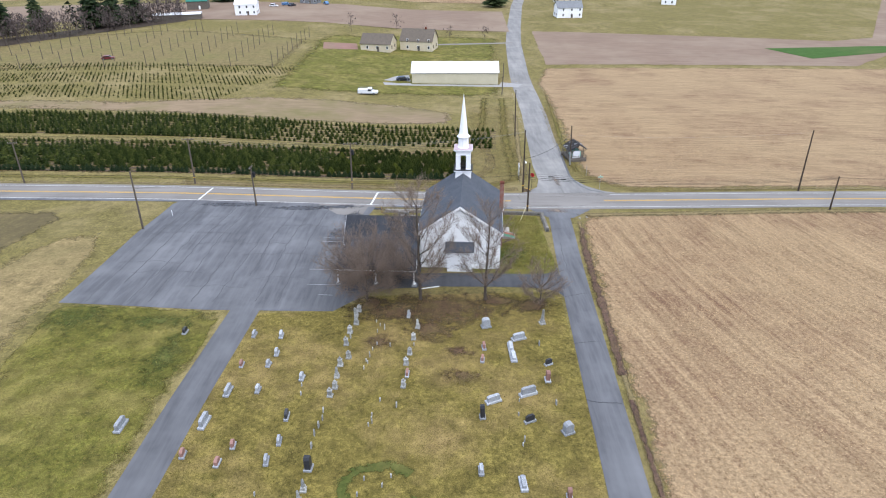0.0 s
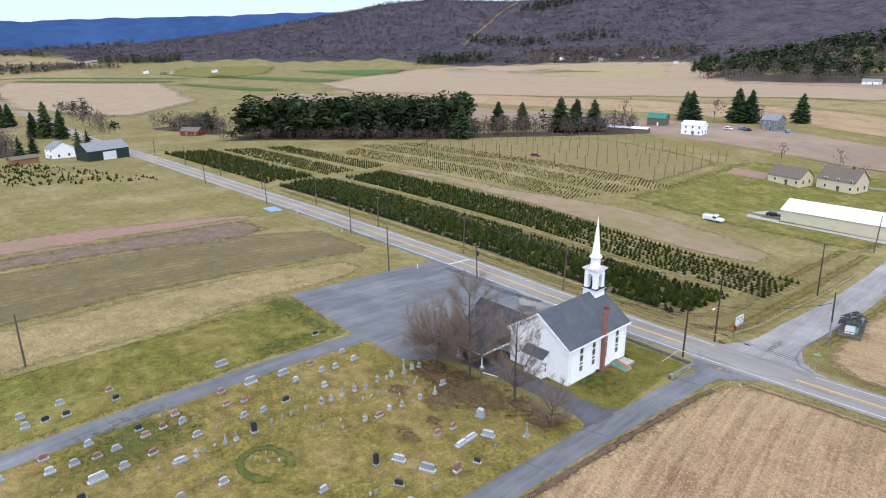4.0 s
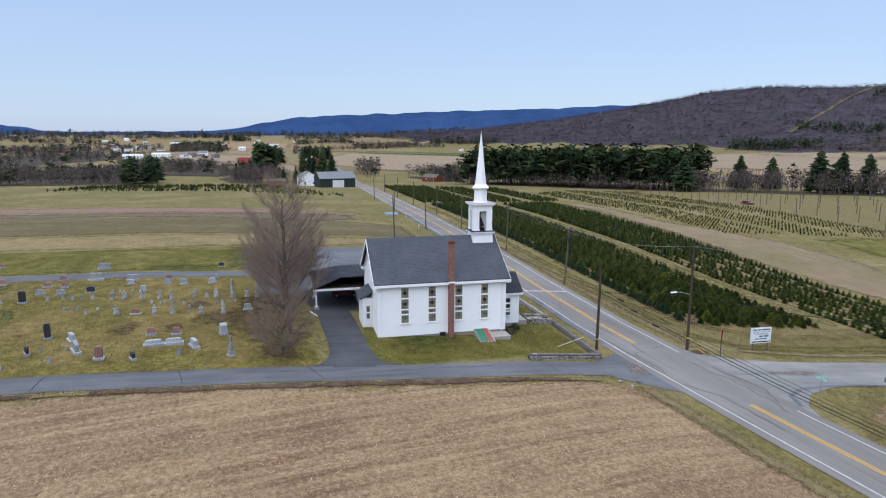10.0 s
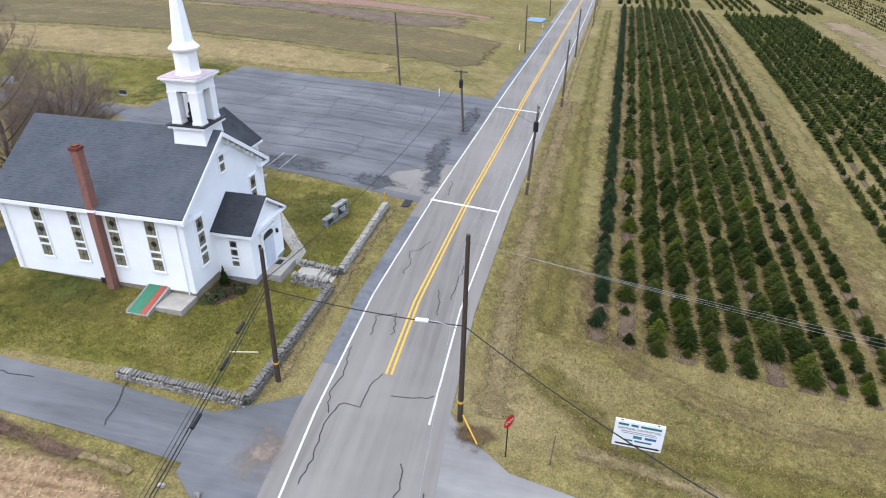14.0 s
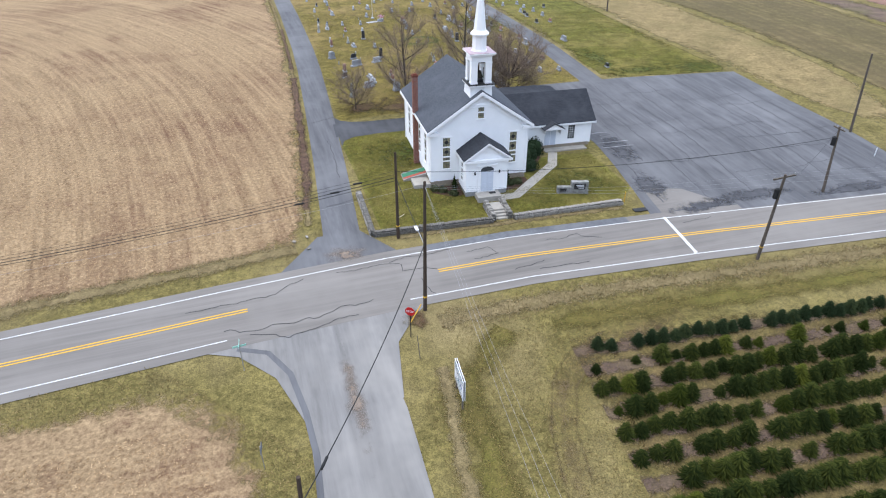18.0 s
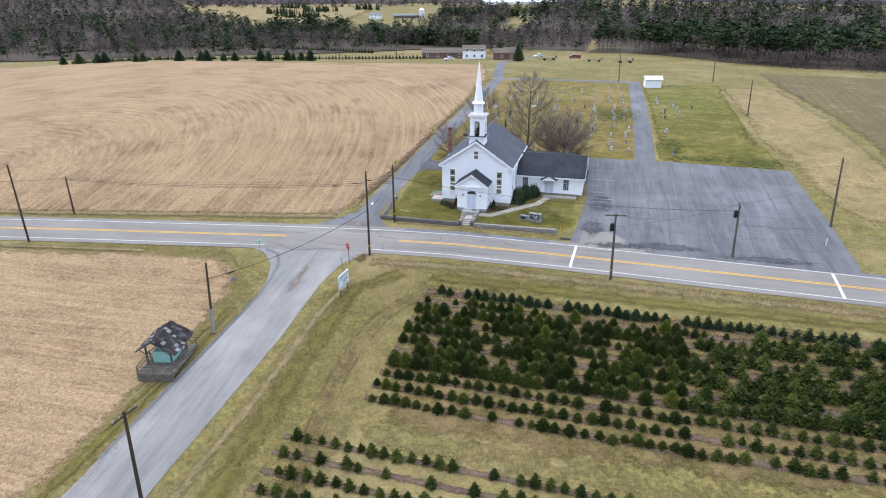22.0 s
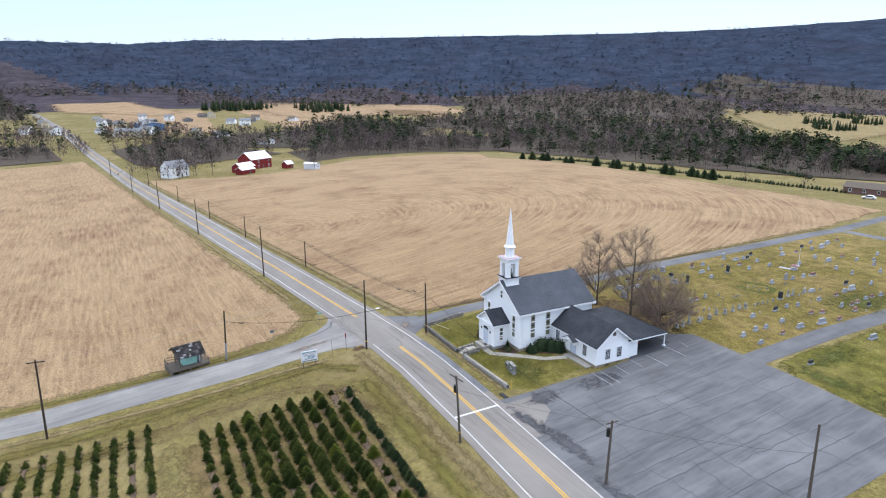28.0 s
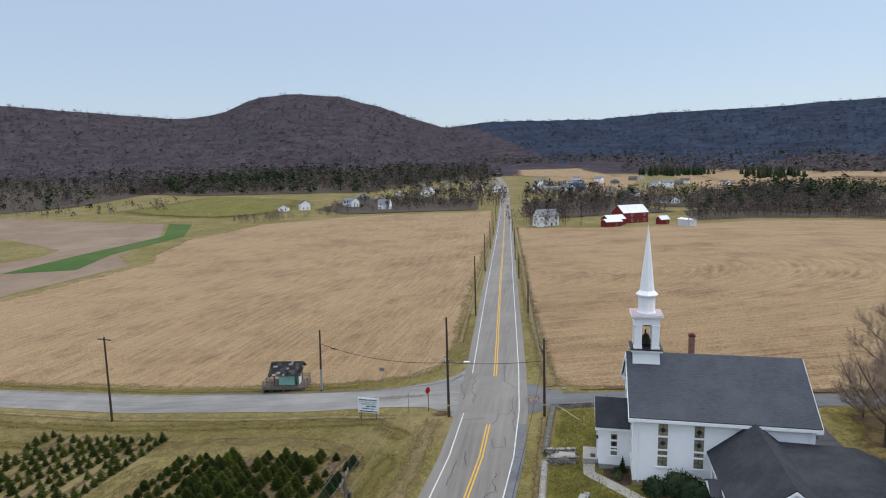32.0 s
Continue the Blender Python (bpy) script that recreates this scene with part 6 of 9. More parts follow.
LIME = leafy("yellow_green_needles", (0.016, 0.024, 0.005), (0.034, 0.045, 0.008), (0.085, 0.095, 0.016))
lime_src = tree_thing("fir_tree", me_of("crown", FIRS[2], LIME), stem_me, "young yellow-green farm fir in a planted row", "tree", "planted firs")
blue_src = tree_thing("spruce_tree", me_of("crown", FIRS[1], BLUESPRUCE), stem_me, "young blue-green spruce in the row beside the verge", "tree", "planted firs")
far_firs, far_blue, small_firs = Soup(), Soup(), Soup()
LOWFIR = [conifer_soup(1.0, 0.48, 8, 12, 30 + k, 0.02, -0.1, 0.3, prof=0.6, leaf=1.5) for k in range(4)]
TINY = [conifer_soup(1.0, 0.52, 4, 6, 40 + k, 0.02, 0.0, 0.25, prof=0.45) for k in range(3)]
rng = np.random.default_rng(5)
near_count = 0
used = set()
for row in range(11):
    q = 0.3 + row * 2.0
    s = [1.9, 1.0, 0.9, 1.4, 0.9, 0.9, 0.9, 0.9, 0.8, 0.9, 1.0][row] + rng.uniform(-0.5, 0.5)
    while s < 164:
        gap = 1.1 if row < 8 else 1.2
        if rng.random() < ((0.72 if row == 1 else 0.9) if row < 8 else 0.92):
            h = rng.uniform(1.05, 1.5) if row == 0 else (rng.uniform(1.25, 1.85) if row < 8 else rng.uniform(0.75, 1.25))
            wide = rng.uniform(1.1, 1.32) if s < 31 else rng.uniform(1.05, 1.22)
            if row in (1, 3) and rng.random() < (0.45 if row == 1 else 0.15):
                h *= 0.6
            if s > 31:
                h *= 1.1
            x, y = O_X + E_W * s + E_N * (q + rng.uniform(-0.2, 0.2))
            z = gzf(x, y)
            t = rng.uniform(0, 6.28)
            if s < 31 and near_count < 290:
                src = blue_src if row == 0 else lime_src if rng.random() < (0.5 if row == 1 else 0.07) else fir_src[rng.integers(4)] if row < 8 else low_src[rng.integers(2)]
                m = pose(x, y, z - 0.05, 0, 0, math.degrees(t)) @ Matrix.Diagonal((h * wide, h * wide, h, 1))
                if src.name not in used:
                    used.add(src.name)
                    src.matrix_basis = m
                else:
                    c = copy_thing(src, m)
                    c.matrix_basis = m
                near_count += 1
            else:
                v, f = LOWFIR[rng.integers(4)] if s < 85 else TINY[rng.integers(3)]
                (far_blue if row == 0 else far_firs).add(placed(v, x, y, z, h * wide, t, h), f)
        s += gap * rng.uniform(0.85, 1.15)
for row in range(9):
    q = 27.0 + row * 2.05
    s = -4.0 + rng.uniform(-1, 1)
    while s < 160:
        if rng.random() < (0.72 if s < 60 and row % 3 == 1 else 0.92):
            h = rng.uniform(0.9, 1.4) if s < 50 else rng.uniform(1.3, 1.75)
            x, y = O_X + E_W * s + E_N * (q + rng.uniform(-0.15, 0.15))
            v, f = LOWFIR[rng.integers(4)] if s < 50 else TINY[rng.integers(3)]
            small_firs.add(placed(v, x, y, gzf(x, y), h * 1.08, rng.uniform(0, 6.28), h), f)
        s += 1.25 * rng.uniform(0.85, 1.15)
for row in range(25):
    q = 62 + row * 2.0
    if row in (8, 9, 17, 18):
        continue
    for s in np.arange(78 - row * 0.4, 236 - abs(row - 12) * 1.5, 1.4):
        if rng.random() < 0.82:
            x, y = O_X + E_W * s + E_N * (q + rng.uniform(-0.15, 0.15))
            h = rng.uniform(0.5, 0.9)
            v, f = TINY[rng.integers(3)]
            small_firs.add(placed(v, x, y, gzf(x, y), h, rng.uniform(0, 6.28), h), f)
for row in range(24):
    q = -1 + row * 2.4
    for s in np.arange(172, 290 - row * 1.2, 1.8):
        if rng.random() < 0.9 and row not in (9, 10, 17, 18):
            x, y = O_X + E_W * s + E_N * q
            h = rng.uniform(1.5, 2.1) if row < 9 else rng.uniform(1.0, 1.5)
            v, f = TINY[rng.integers(3)]
            far_firs.add(placed(v, x, y, gzf(x, y), h, rng.uniform(0, 6.28), h), f)
for k in range(950):
    f1, f2 = rng.random(), rng.random()
    x, y = -205 - 95 * f1 - 50 * f2 + 40 * f1 * f2, 112 - 30 * f1 - 130 * f2 * (1 - 0.3 * f1)
    h = rng.uniform(0.8, 1.6)
    v, f = TINY[rng.integers(3)]
    far_firs.add(placed(v, x, y, gzf(x, y), h, rng.uniform(0, 6.28), h), f)
for q, s0, s1, w in [(0.3 + 2.0 * r, 0.2, 165, 1.9 if r < 8 else 1.35) for r in range(11)] + [(27.0 + 2.05 * r, -5, 120, 1.1) for r in range(9)]:
    a, b = O_X + E_W * s0 + E_N * q, O_X + E_W * s1 + E_N * q
    tagged(ribbon("soil_strip", [tuple(a), tuple(b)], w, 0.045, ROWSOIL, step=2.0, cross=3), "strip of bare purplish soil under a tree row", "ground", kind="structure")
tagged(new("fir_rows", far_firs.mesh("fir_rows", ROWSPRUCE)), "long rows of dark green farm firs", "trees", kind="stuff")
tagged(new("spruce_row", far_blue.mesh("spruce_row", BLUESPRUCE)), "row of blue-green spruces by the road verge", "trees", kind="stuff")
tagged(new("seedling_rows", small_firs.mesh("seedling_rows", ROWSPRUCE)), "rows of small green fir seedlings", "trees", kind="stuff")


STRAW = leafy("loose_corn_straw", (0.11, 0.064, 0.032), (0.32, 0.208, 0.11), (0.52, 0.37, 0.215), joined=True)
WEEDSTALK = leafy("dead_weed_stalks", (0.11, 0.085, 0.042), (0.18, 0.136, 0.066), (0.30, 0.22, 0.12), joined=True)


def litter(name, n, poly, lift, size, flat, material, seed, label, clump=1.5, middle=None):
    """Loose blades strewn over a patch, lying or standing, in clumps that thin out from a middle."""
    rg_ = np.random.default_rng(seed)
    P = np.array(poly, float)
    lo_, hi_ = P.min(0), P.max(0)
    got = np.zeros((0, 2))
    while len(got) < n:
        c = rg_.uniform(lo_, hi_, (n // 3, 2)) if middle is None else np.array(middle[:2]) + rg_.normal(0, 1, (n // 3, 2)) * np.array(middle[2:])
        c = np.repeat(c, 6, axis=0) + rg_.normal(0, clump, (6 * (n // 3), 2))
        ok = np.zeros(len(c), bool)
        for (ax, ay), (bx, by) in zip(P, np.roll(P, -1, axis=0)):
            ok ^= ((ay > c[:, 1]) != (by > c[:, 1])) & (c[:, 0] < (bx - ax) * (c[:, 1] - ay) / (by - ay + 1e-9) + ax)
        got = np.concatenate([got, c[ok]])
    got = got[:n]
    a, e = rg_.uniform(0, 6.283, n), rg_.uniform(*flat, n)
    L, w = rg_.uniform(*size, n), rg_.uniform(0.012, 0.038, n)
    d = np.stack([np.cos(a) * np.cos(e), np.sin(a) * np.cos(e), np.sin(e)], 1) * L[:, None]
    q = np.stack([-np.sin(a), np.cos(a), rg_.uniform(-0.2, 0.2, n)], 1) * w[:, None]
    o = np.column_stack([got, gz(got[:, 0], got[:, 1]) + lift])
    s_ = Soup()
    for part_ in np.array_split(np.stack([o - q, o + q, o + d], 1), 60):
        s_.add(part_.reshape(-1, 3), np.arange(3 * len(part_)).reshape(-1, 3))
    tagged(new(name, s_.mesh(name, material)), label, "straw", kind="stuff")


litter("corn_straw", 120000, [(24, 99), (75, 103.5), (200, 109), (200, -60), (18, -20), (18, 20), (19.5, 68), (21.5, 86)], 0.08, (0.1, 0.34), (0.0, 0.3), STRAW, 41, "pale cut straw lying on the stubble field", middle=(45, 82, 42, 34))
litter("corn_straw", 60000, [(34, 119), (180, 124.5), (180, 230), (32, 230), (30, 140), (31, 127)], 0.08, (0.1, 0.34), (0.0, 0.3), STRAW, 42, "pale cut straw lying on the stubble field", middle=(42, 138, 30, 26))
for k, (line, w) in enumerate(EDGES):
    for (ax, ay), (bx, by) in zip(line[:-1], line[1:]):
        L = math.hypot(bx - ax, by - ay)
        if ax > 150 or bx > 170 or ax < -110:
            continue
        nx_, ny_ = -(by - ay) / L * w * 0.55, (bx - ax) / L * w * 0.55
        litter("weed_stalks", int(26 * L * w), [(ax + nx_, ay + ny_), (bx + nx_, by + ny_), (bx - nx_, by - ny_), (ax - nx_, ay - ny_)], 0.05, (0.12, 0.4), (0.2, 1.3), WEEDSTALK, 50 + k, "dead weeds along the field edge", 0.6)

TUFT = leafy("verge_grass_blades", (0.055, 0.045, 0.017), (0.15, 0.113, 0.044), (0.31, 0.23, 0.11), joined=True)
TURF = leafy("lawn_grass_blades", (0.045, 0.043, 0.010), (0.118, 0.098, 0.024), (0.24, 0.18, 0.066), joined=True)
for k, (n_, poly_, m_, lab_) in enumerate((
        (46000, [(12, 114.6), (-20, 116), (-20, 119), (3, 120), (7, 150), (7, 190), (20, 190), (18.6, 150), (17.6, 122)], TUFT, "dormant grass tufts on the verge"),
        (26000, [(4.2, 120), (-40, 123.6), (-38, 146), (6, 143)], TUFT, "tufted grass between the fir rows"),
        (14000, [(36, 112.6), (60, 114), (60, 117), (34, 117), (30, 123), (28.6, 150), (31, 190), (28.6, 190), (26.6, 150), (26, 124)], TUFT, "dormant grass tufts by the crossing"),
        (22000, [(15.2, 99.4), (-10, 101.2), (-12.5, 99), (-12.3, 91), (-4, 90.8), (-3, 96), (8, 95), (9, 78), (15.6, 78)], TURF, "blades of the church lawn"),
        (52000, [(14.4, 71.6), (-9, 70.8), (-13.6, 67), (-23, 66.6), (-24.3, 46), (-25.5, 12), (12, 10), (13, 38)], TURF, "blades and fallen leaves in the cemetery turf"),
        (22000, [(-27.6, 67), (-49, 69), (-48, 48), (-49.6, 24), (-29.6, 24), (-28.4, 46)], TURF, "blades of the lawn beyond the lane"))):
    litter("grass_tufts", n_, poly_, 0.03, (0.08, 0.22), (0.1, 1.0), m_, 70 + k, lab_, 0.9)


# bare broadleaf trees
def bare_tree(h, width, seed, low, fork, n1, n2, n3, rise):
    """A trunk, limbs that sweep out to an egg-shaped crown, and three orders of twigs along them: wood and twigs."""
    rng = random.Random(seed)
    wood, twig = Soup(), Soup()

    def bar(p, q, r0, r1, seg, soup):
        d = q - p
        a = d.orthogonal().normalized()
        b = d.normalized().cross(a)
        V = [tuple(o + a * (r * math.cos(6.283 * k / seg)) + b * (r * math.sin(6.283 * k / seg))) for o, r in ((p, r0), (q, r1)) for k in range(seg)]
        soup.add(V, [t for k in range(seg) for t in ((k, (k + 1) % seg, seg + (k + 1) % seg), (k, seg + (k + 1) % seg, seg + k))])

    def spray(p, d, L, r, order):
        """A shoot with side shoots of the next order."""
        if order == 2:
            # the finest shoots: slim three-sided spikes
            a = d.orthogonal().normalized() * r
            b = d.cross(a) * 0.9
            twig.add([tuple(p + a), tuple(p - a * 0.5 + b), tuple(p - a * 0.5 - b), tuple(p + d * L)], [(0, 1, 3), (1, 2, 3), (2, 0, 3)])
            return
        n = (4, 3)[order]
        path = [p]
        for i in range(n):
            d = (d + Vector((rng.uniform(-1, 1), rng.uniform(-1, 1), rng.uniform(-0.5, 0.8))) * 0.16).normalized()
            path.append(path[-1] + d * (L / n))
            bar(path[-2], path[-1], r * (1 - 0.8 * i / n), r * (1 - 0.8 * (i + 1) / n), 3, twig)
            for k in range((n3 // 3, 4)[order]):
                side = d.orthogonal().normalized()
                side.rotate(Matrix.Rotation(rng.uniform(0, 6.283), 3, d))
                spray(path[-2].lerp(path[-1], rng.random()), (d + side * rng.uniform(0.45, 0.9) + Vector((0, 0, 0.18))).normalized(), L * rng.uniform(0.36, 0.62), max(r * 0.5, 0.0038), order + 1)

    zc, hz = h * (low + 1) / 2, h * (1 - low) / 2
    top = Vector((rng.uniform(-0.02, 0.02) * h, rng.uniform(-0.02, 0.02) * h, h * fork))
    trunk = [Vector((0, 0, -0.3))] + [top * f + Vector((rng.uniform(-1, 1), rng.uniform(-1, 1), 0)) * 0.006 * h for f in (0.2, 0.4, 0.6, 0.8)] + [top]
    r_of = [h * 0.0135 * (1 - 0.8 * k / 5) + 0.02 for k in range(6)]
    for k in range(5):
        bar(trunk[k], trunk[k + 1], r_of[k], r_of[k + 1], 9, wood)
    for i in range(n1):
        az_ = i * 2.39996 + rng.uniform(-0.3, 0.3)
        ze = zc + hz * (-0.75 + 1.7 * (i + 0.5) / n1)
        rho = width / 2 * math.sqrt(max(0.04, 1 - ((ze - zc) / hz) ** 2)) * rng.uniform(0.78, 1.05)
        za = min(max(ze - rho * math.tan(radians(rng.uniform(*rise))), h * low * 0.75), h * fork)
        f = za / (h * fork)
        start = trunk[0].lerp(trunk[-1], f) if f < 0.02 else top * f
        end = Vector((math.cos(az_) * rho, math.sin(az_) * rho, ze))
        ctrl = start.lerp(end, 0.5) + Vector((math.cos(az_), math.sin(az_), -0.5)) * (0.10 * (end - start).length)
        pts = [start * (1 - t) ** 2 + ctrl * (2 * t * (1 - t)) + end * t * t for t in (0, 0.17, 0.33, 0.5, 0.67, 0.83, 1.0)]
        L = (end - start).length
        r0 = 0.007 * L + 0.012
        for k in range(6):
            a_, b_ = r0 * (1 - 0.9 * k / 6), r0 * (1 - 0.9 * (k + 1) / 6)
            bar(pts[k], pts[k + 1], a_, b_, 6, wood)
        for k in range(n2):
            t = 0.25 + 0.75 * (k + rng.random()) / n2
            j = min(int(t * 6), 5)
            p = pts[j].lerp(pts[j + 1], t * 6 - j if t < 1 else 1)
            d = (pts[j + 1] - pts[j]).normalized()
            side = d.orthogonal().normalized()
            side.rotate(Matrix.Rotation(rng.uniform(0, 6.283), 3, d))
            spray(p, (d + side * rng.uniform(0.4, 0.95) + Vector((0, 0, 0.2))).normalized(), width * 0.19 * rng.uniform(0.6, 1.15) * (1.15 - 0.45 * t), 0.0095, 0)
    return wood, twig


def broadleaf(x, y, h, width, seed, label, low=0.2, fork=0.82, n1=26, n2=10, n3=9, rise=(35, 62)):
    w, t = bare_tree(h, width, seed, low, fork, n1, n2, n3, rise)
    ob = thing("bare_tree", x, y, None, 0, label, "tree")
    for n, s, m in (("trunk", w, BARK), ("crown", t, TWIG)):
        p = new(n, s.mesh(n, m))
        p.parent = ob
    return ob


broadleaf(-3.2, 70.3, 16.0, 9.4, 21, "tall leafless tree with ascending limbs by the carport", n1=34, n2=12)
broadleaf(5.1, 70.2, 13.5, 8.0, 22, "leafless tree behind the church", n1=28, n2=11)
broadleaf(-10.1, 70.5, 9.6, 10.6, 23, "broad dense leafless tree by the carport", 0.14, 0.3, 50, 13, 9, (8, 48))
broadleaf(12.0, 69.0, 6.2, 6.4, 24, "small spreading leafless ornamental tree", 0.12, 0.4, 26, 10, 6, (25, 55))

# shrubs by the church


def shrub(u, v, r, h, seed, label, material=PINE, name="shrub"):
    x, y = at_church(u, v)
    rg = np.random.default_rng(seed)
    s = Soup()
    for k in range(int(420 * max(r, 0.5))):
        a, b, c = rg.normal(size=3)
        n = math.sqrt(a * a + b * b + c * c)
        rr = rg.uniform(0.75, 1.05)
        p = np.array([a / n * r * rr, b / n * r * rr, abs(c) / n * h * rr])
        e = rg.normal(size=(3, 3)) * 0.09
        s.add(p + e, [(0, 1, 2)])
    b = 10
    V = [(0.8 * r * math.cos(6.283 * k / b), 0.8 * r * math.sin(6.283 * k / b), 0) for k in range(b)] + [(0.6 * r * math.cos(6.283 * k / b), 0.6 * r * math.sin(6.283 * k / b), h * 0.7) for k in range(b)] + [(0, 0, h * 0.88)]
    F = []
    for k in range(b):
        j = (k + 1) % b
        F += [(k, j, b + j), (k, b + j, b + k), (b + k, b + j, 2 * b)]
    s.add(V, F)
    ob = new(name, s.mesh(name, material))
    ob.matrix_basis = pose(x, y, gzf(x, y))
    return tagged(ob, label, "shrub")


GREYSHRUB = leafy("grey_green_leaves", (0.035, 0.042, 0.02), (0.07, 0.078, 0.038), (0.12, 0.125, 0.07))
shrub(-6.4, 3.6, 1.5, 2.0, 1, "dark rounded evergreen shrub by the wall")
shrub(-7.6, 2.7, 1.35, 2.1, 2, "dark rounded evergreen shrub by the wall")
shrub(-8.6, 2.0, 1.1, 2.1, 3, "tall dark evergreen shrub at the wing corner")
shrub(-6.6, 5.6, 1.1, 1.4, 4, "low dark evergreen shrub")
for k, (u, v) in enumerate(((3.4, 9.3), (4.4, 8.4), (-3.3, 8.5), (-4.2, 8.4), (5.2, 8.0))):
    shrub(u, v, 0.5, 0.6, 10 + k, "small grey-green shrub in the mulch bed", GREYSHRUB)
for k, u in enumerate((3.0, -3.1)):
    x, y = at_church(u, 8.0)
    v, f = conifer_soup(1.7, 0.45, 12, 9, 60 + k, 0.03, 0.1, 0.15)
    ob = tree_thing("dwarf_conifer", me_of("crown", (v, f), SPRUCE), me_of("stem", stem_soup(1.4, 0.05), BARK), "small pointed evergreen beside the vestibule", "shrub", "entrance evergreens")
    ob.matrix_basis = pose(x, y, gzf(x, y))
for s in (-1, 1):
    drape("mulch_bed", [at_church(s * 2.35, 7.4), at_church(s * 5.4, 7.4), at_church(s * 5.6, 8.6), at_church(s * 3.9, 9.6), at_church(s * 2.35, 9.7)], 0.035, MULCH, 2, "dark bark mulch bed", "bed")
drape("mulch_bed", [at_church(-5.5, 6.5), at_church(-5.5, 1.2), at_church(-9.4, 1.2), at_church(-8.8, 3.4), at_church(-6.8, 6.2)], 0.035, MULCH, 2, "dark bark mulch bed", "bed")

# woods further off
def clump_tree(seed, lo, wide, n, size, top=1.0, skew=0.8):
    """A far tree crown of many small tilted flakes in an uneven outline."""
    rg = np.random.default_rng(seed)
    lobes = [(rg.uniform(lo, 0.85), rg.uniform(0, 6.283), rg.uniform(0.2, 0.75)) for k in range(9)]
    V, F = [], []
    for k in range(n):
        zc, a, o = lobes[rg.integers(9)]
        taper = wide * (1 - ((zc - lo) / (1.02 - lo)) ** 1.6) ** skew
        c = np.array([math.cos(a) * o * taper, math.sin(a) * o * taper, zc]) + rg.normal(size=3) * np.array([0.4 * taper + 0.02, 0.4 * taper + 0.02, 0.07])
        c[2] = min(max(c[2], lo - 0.05), top)
        V += list(c + rg.normal(size=(3, 3)) * np.array([size, size, size * 0.6]))
        F.append((3 * k, 3 * k + 1, 3 * k + 2))
    return np.array(V), np.array(F)


PINES = [clump_tree(70 + k, 0.24, 0.17, 84, 0.06, 1.0, 0.6) for k in range(6)]
FARPINES = [clump_tree(70 + k, 0.16, 0.18, 46, 0.082, 1.0, 0.6) for k in range(6)]
TALLPINES = [clump_tree(170 + k, 0.52, 0.19, 84, 0.06, 1.0, 0.6) for k in range(6)]
BUSHY = [conifer_soup(1.0, 0.25, 15, 10, 170 + k, 0.12, -0.05, 0.65, prof=0.26) for k in range(5)]
FULL = [conifer_soup(1.0, 0.24, 12, 9, 80 + k, 0.04, 0.22, 0.4, prof=0.7) for k in range(4)]


def far_bare(seed, flakes, size, limbs=12):
    """A distant leafless tree: a stem, some limbs and a haze of twig flakes."""
    rg = np.random.default_rng(seed)
    s = Soup()
    s.add(*stem_soup(0.8, 0.012, 3))
    for k in range(limbs):
        a, z0, L, e = rg.uniform(0, 6.283), rg.uniform(0.2, 0.6), rg.uniform(0.2, 0.4), rg.uniform(0.7, 1.2)
        d = np.array([math.cos(a) * math.cos(e), math.sin(a) * math.cos(e), math.sin(e)])
        q = np.array([-math.sin(a), math.cos(a), 0]) * 0.007
        p0 = np.array([0, 0, z0])
        s.add([p0 - q, p0 + q, p0 + d * L], [(0, 1, 2)])
    v, f = clump_tree(seed + 500, 0.26, 0.27, flakes, size, 1.0, 0.5)
    c = v.reshape(-1, 3, 3)
    mid_ = c.mean(1, keepdims=True)
    c = mid_ + (c - mid_) * np.array([1.0, 1.0, 3.6])
    s.add(c.reshape(-1, 3), f)
    return np.concatenate(s.v), np.concatenate(s.f)


BARES = [far_bare(90 + k, 76, 0.019) for k in range(5)]
FARBARES = [far_bare(90 + k, 26, 0.037, 5) for k in range(5)]
SPRUCES = [conifer_soup(1.0, 0.2, 22, 15, 180 + k, 0.06, 0.12, 0.4, prof=0.55, leaf=2.0) for k in range(4)]
woods_ever, woods_bare = Soup(), Soup()


def inside(x, y, poly):
    k = False
    for (ax, ay), (bx, by) in zip(poly, poly[1:] + poly[:1]):
        if (ay > y) != (by > y) and x < (bx - ax) * (y - ay) / (by - ay) + ax:
            k = not k
    return k


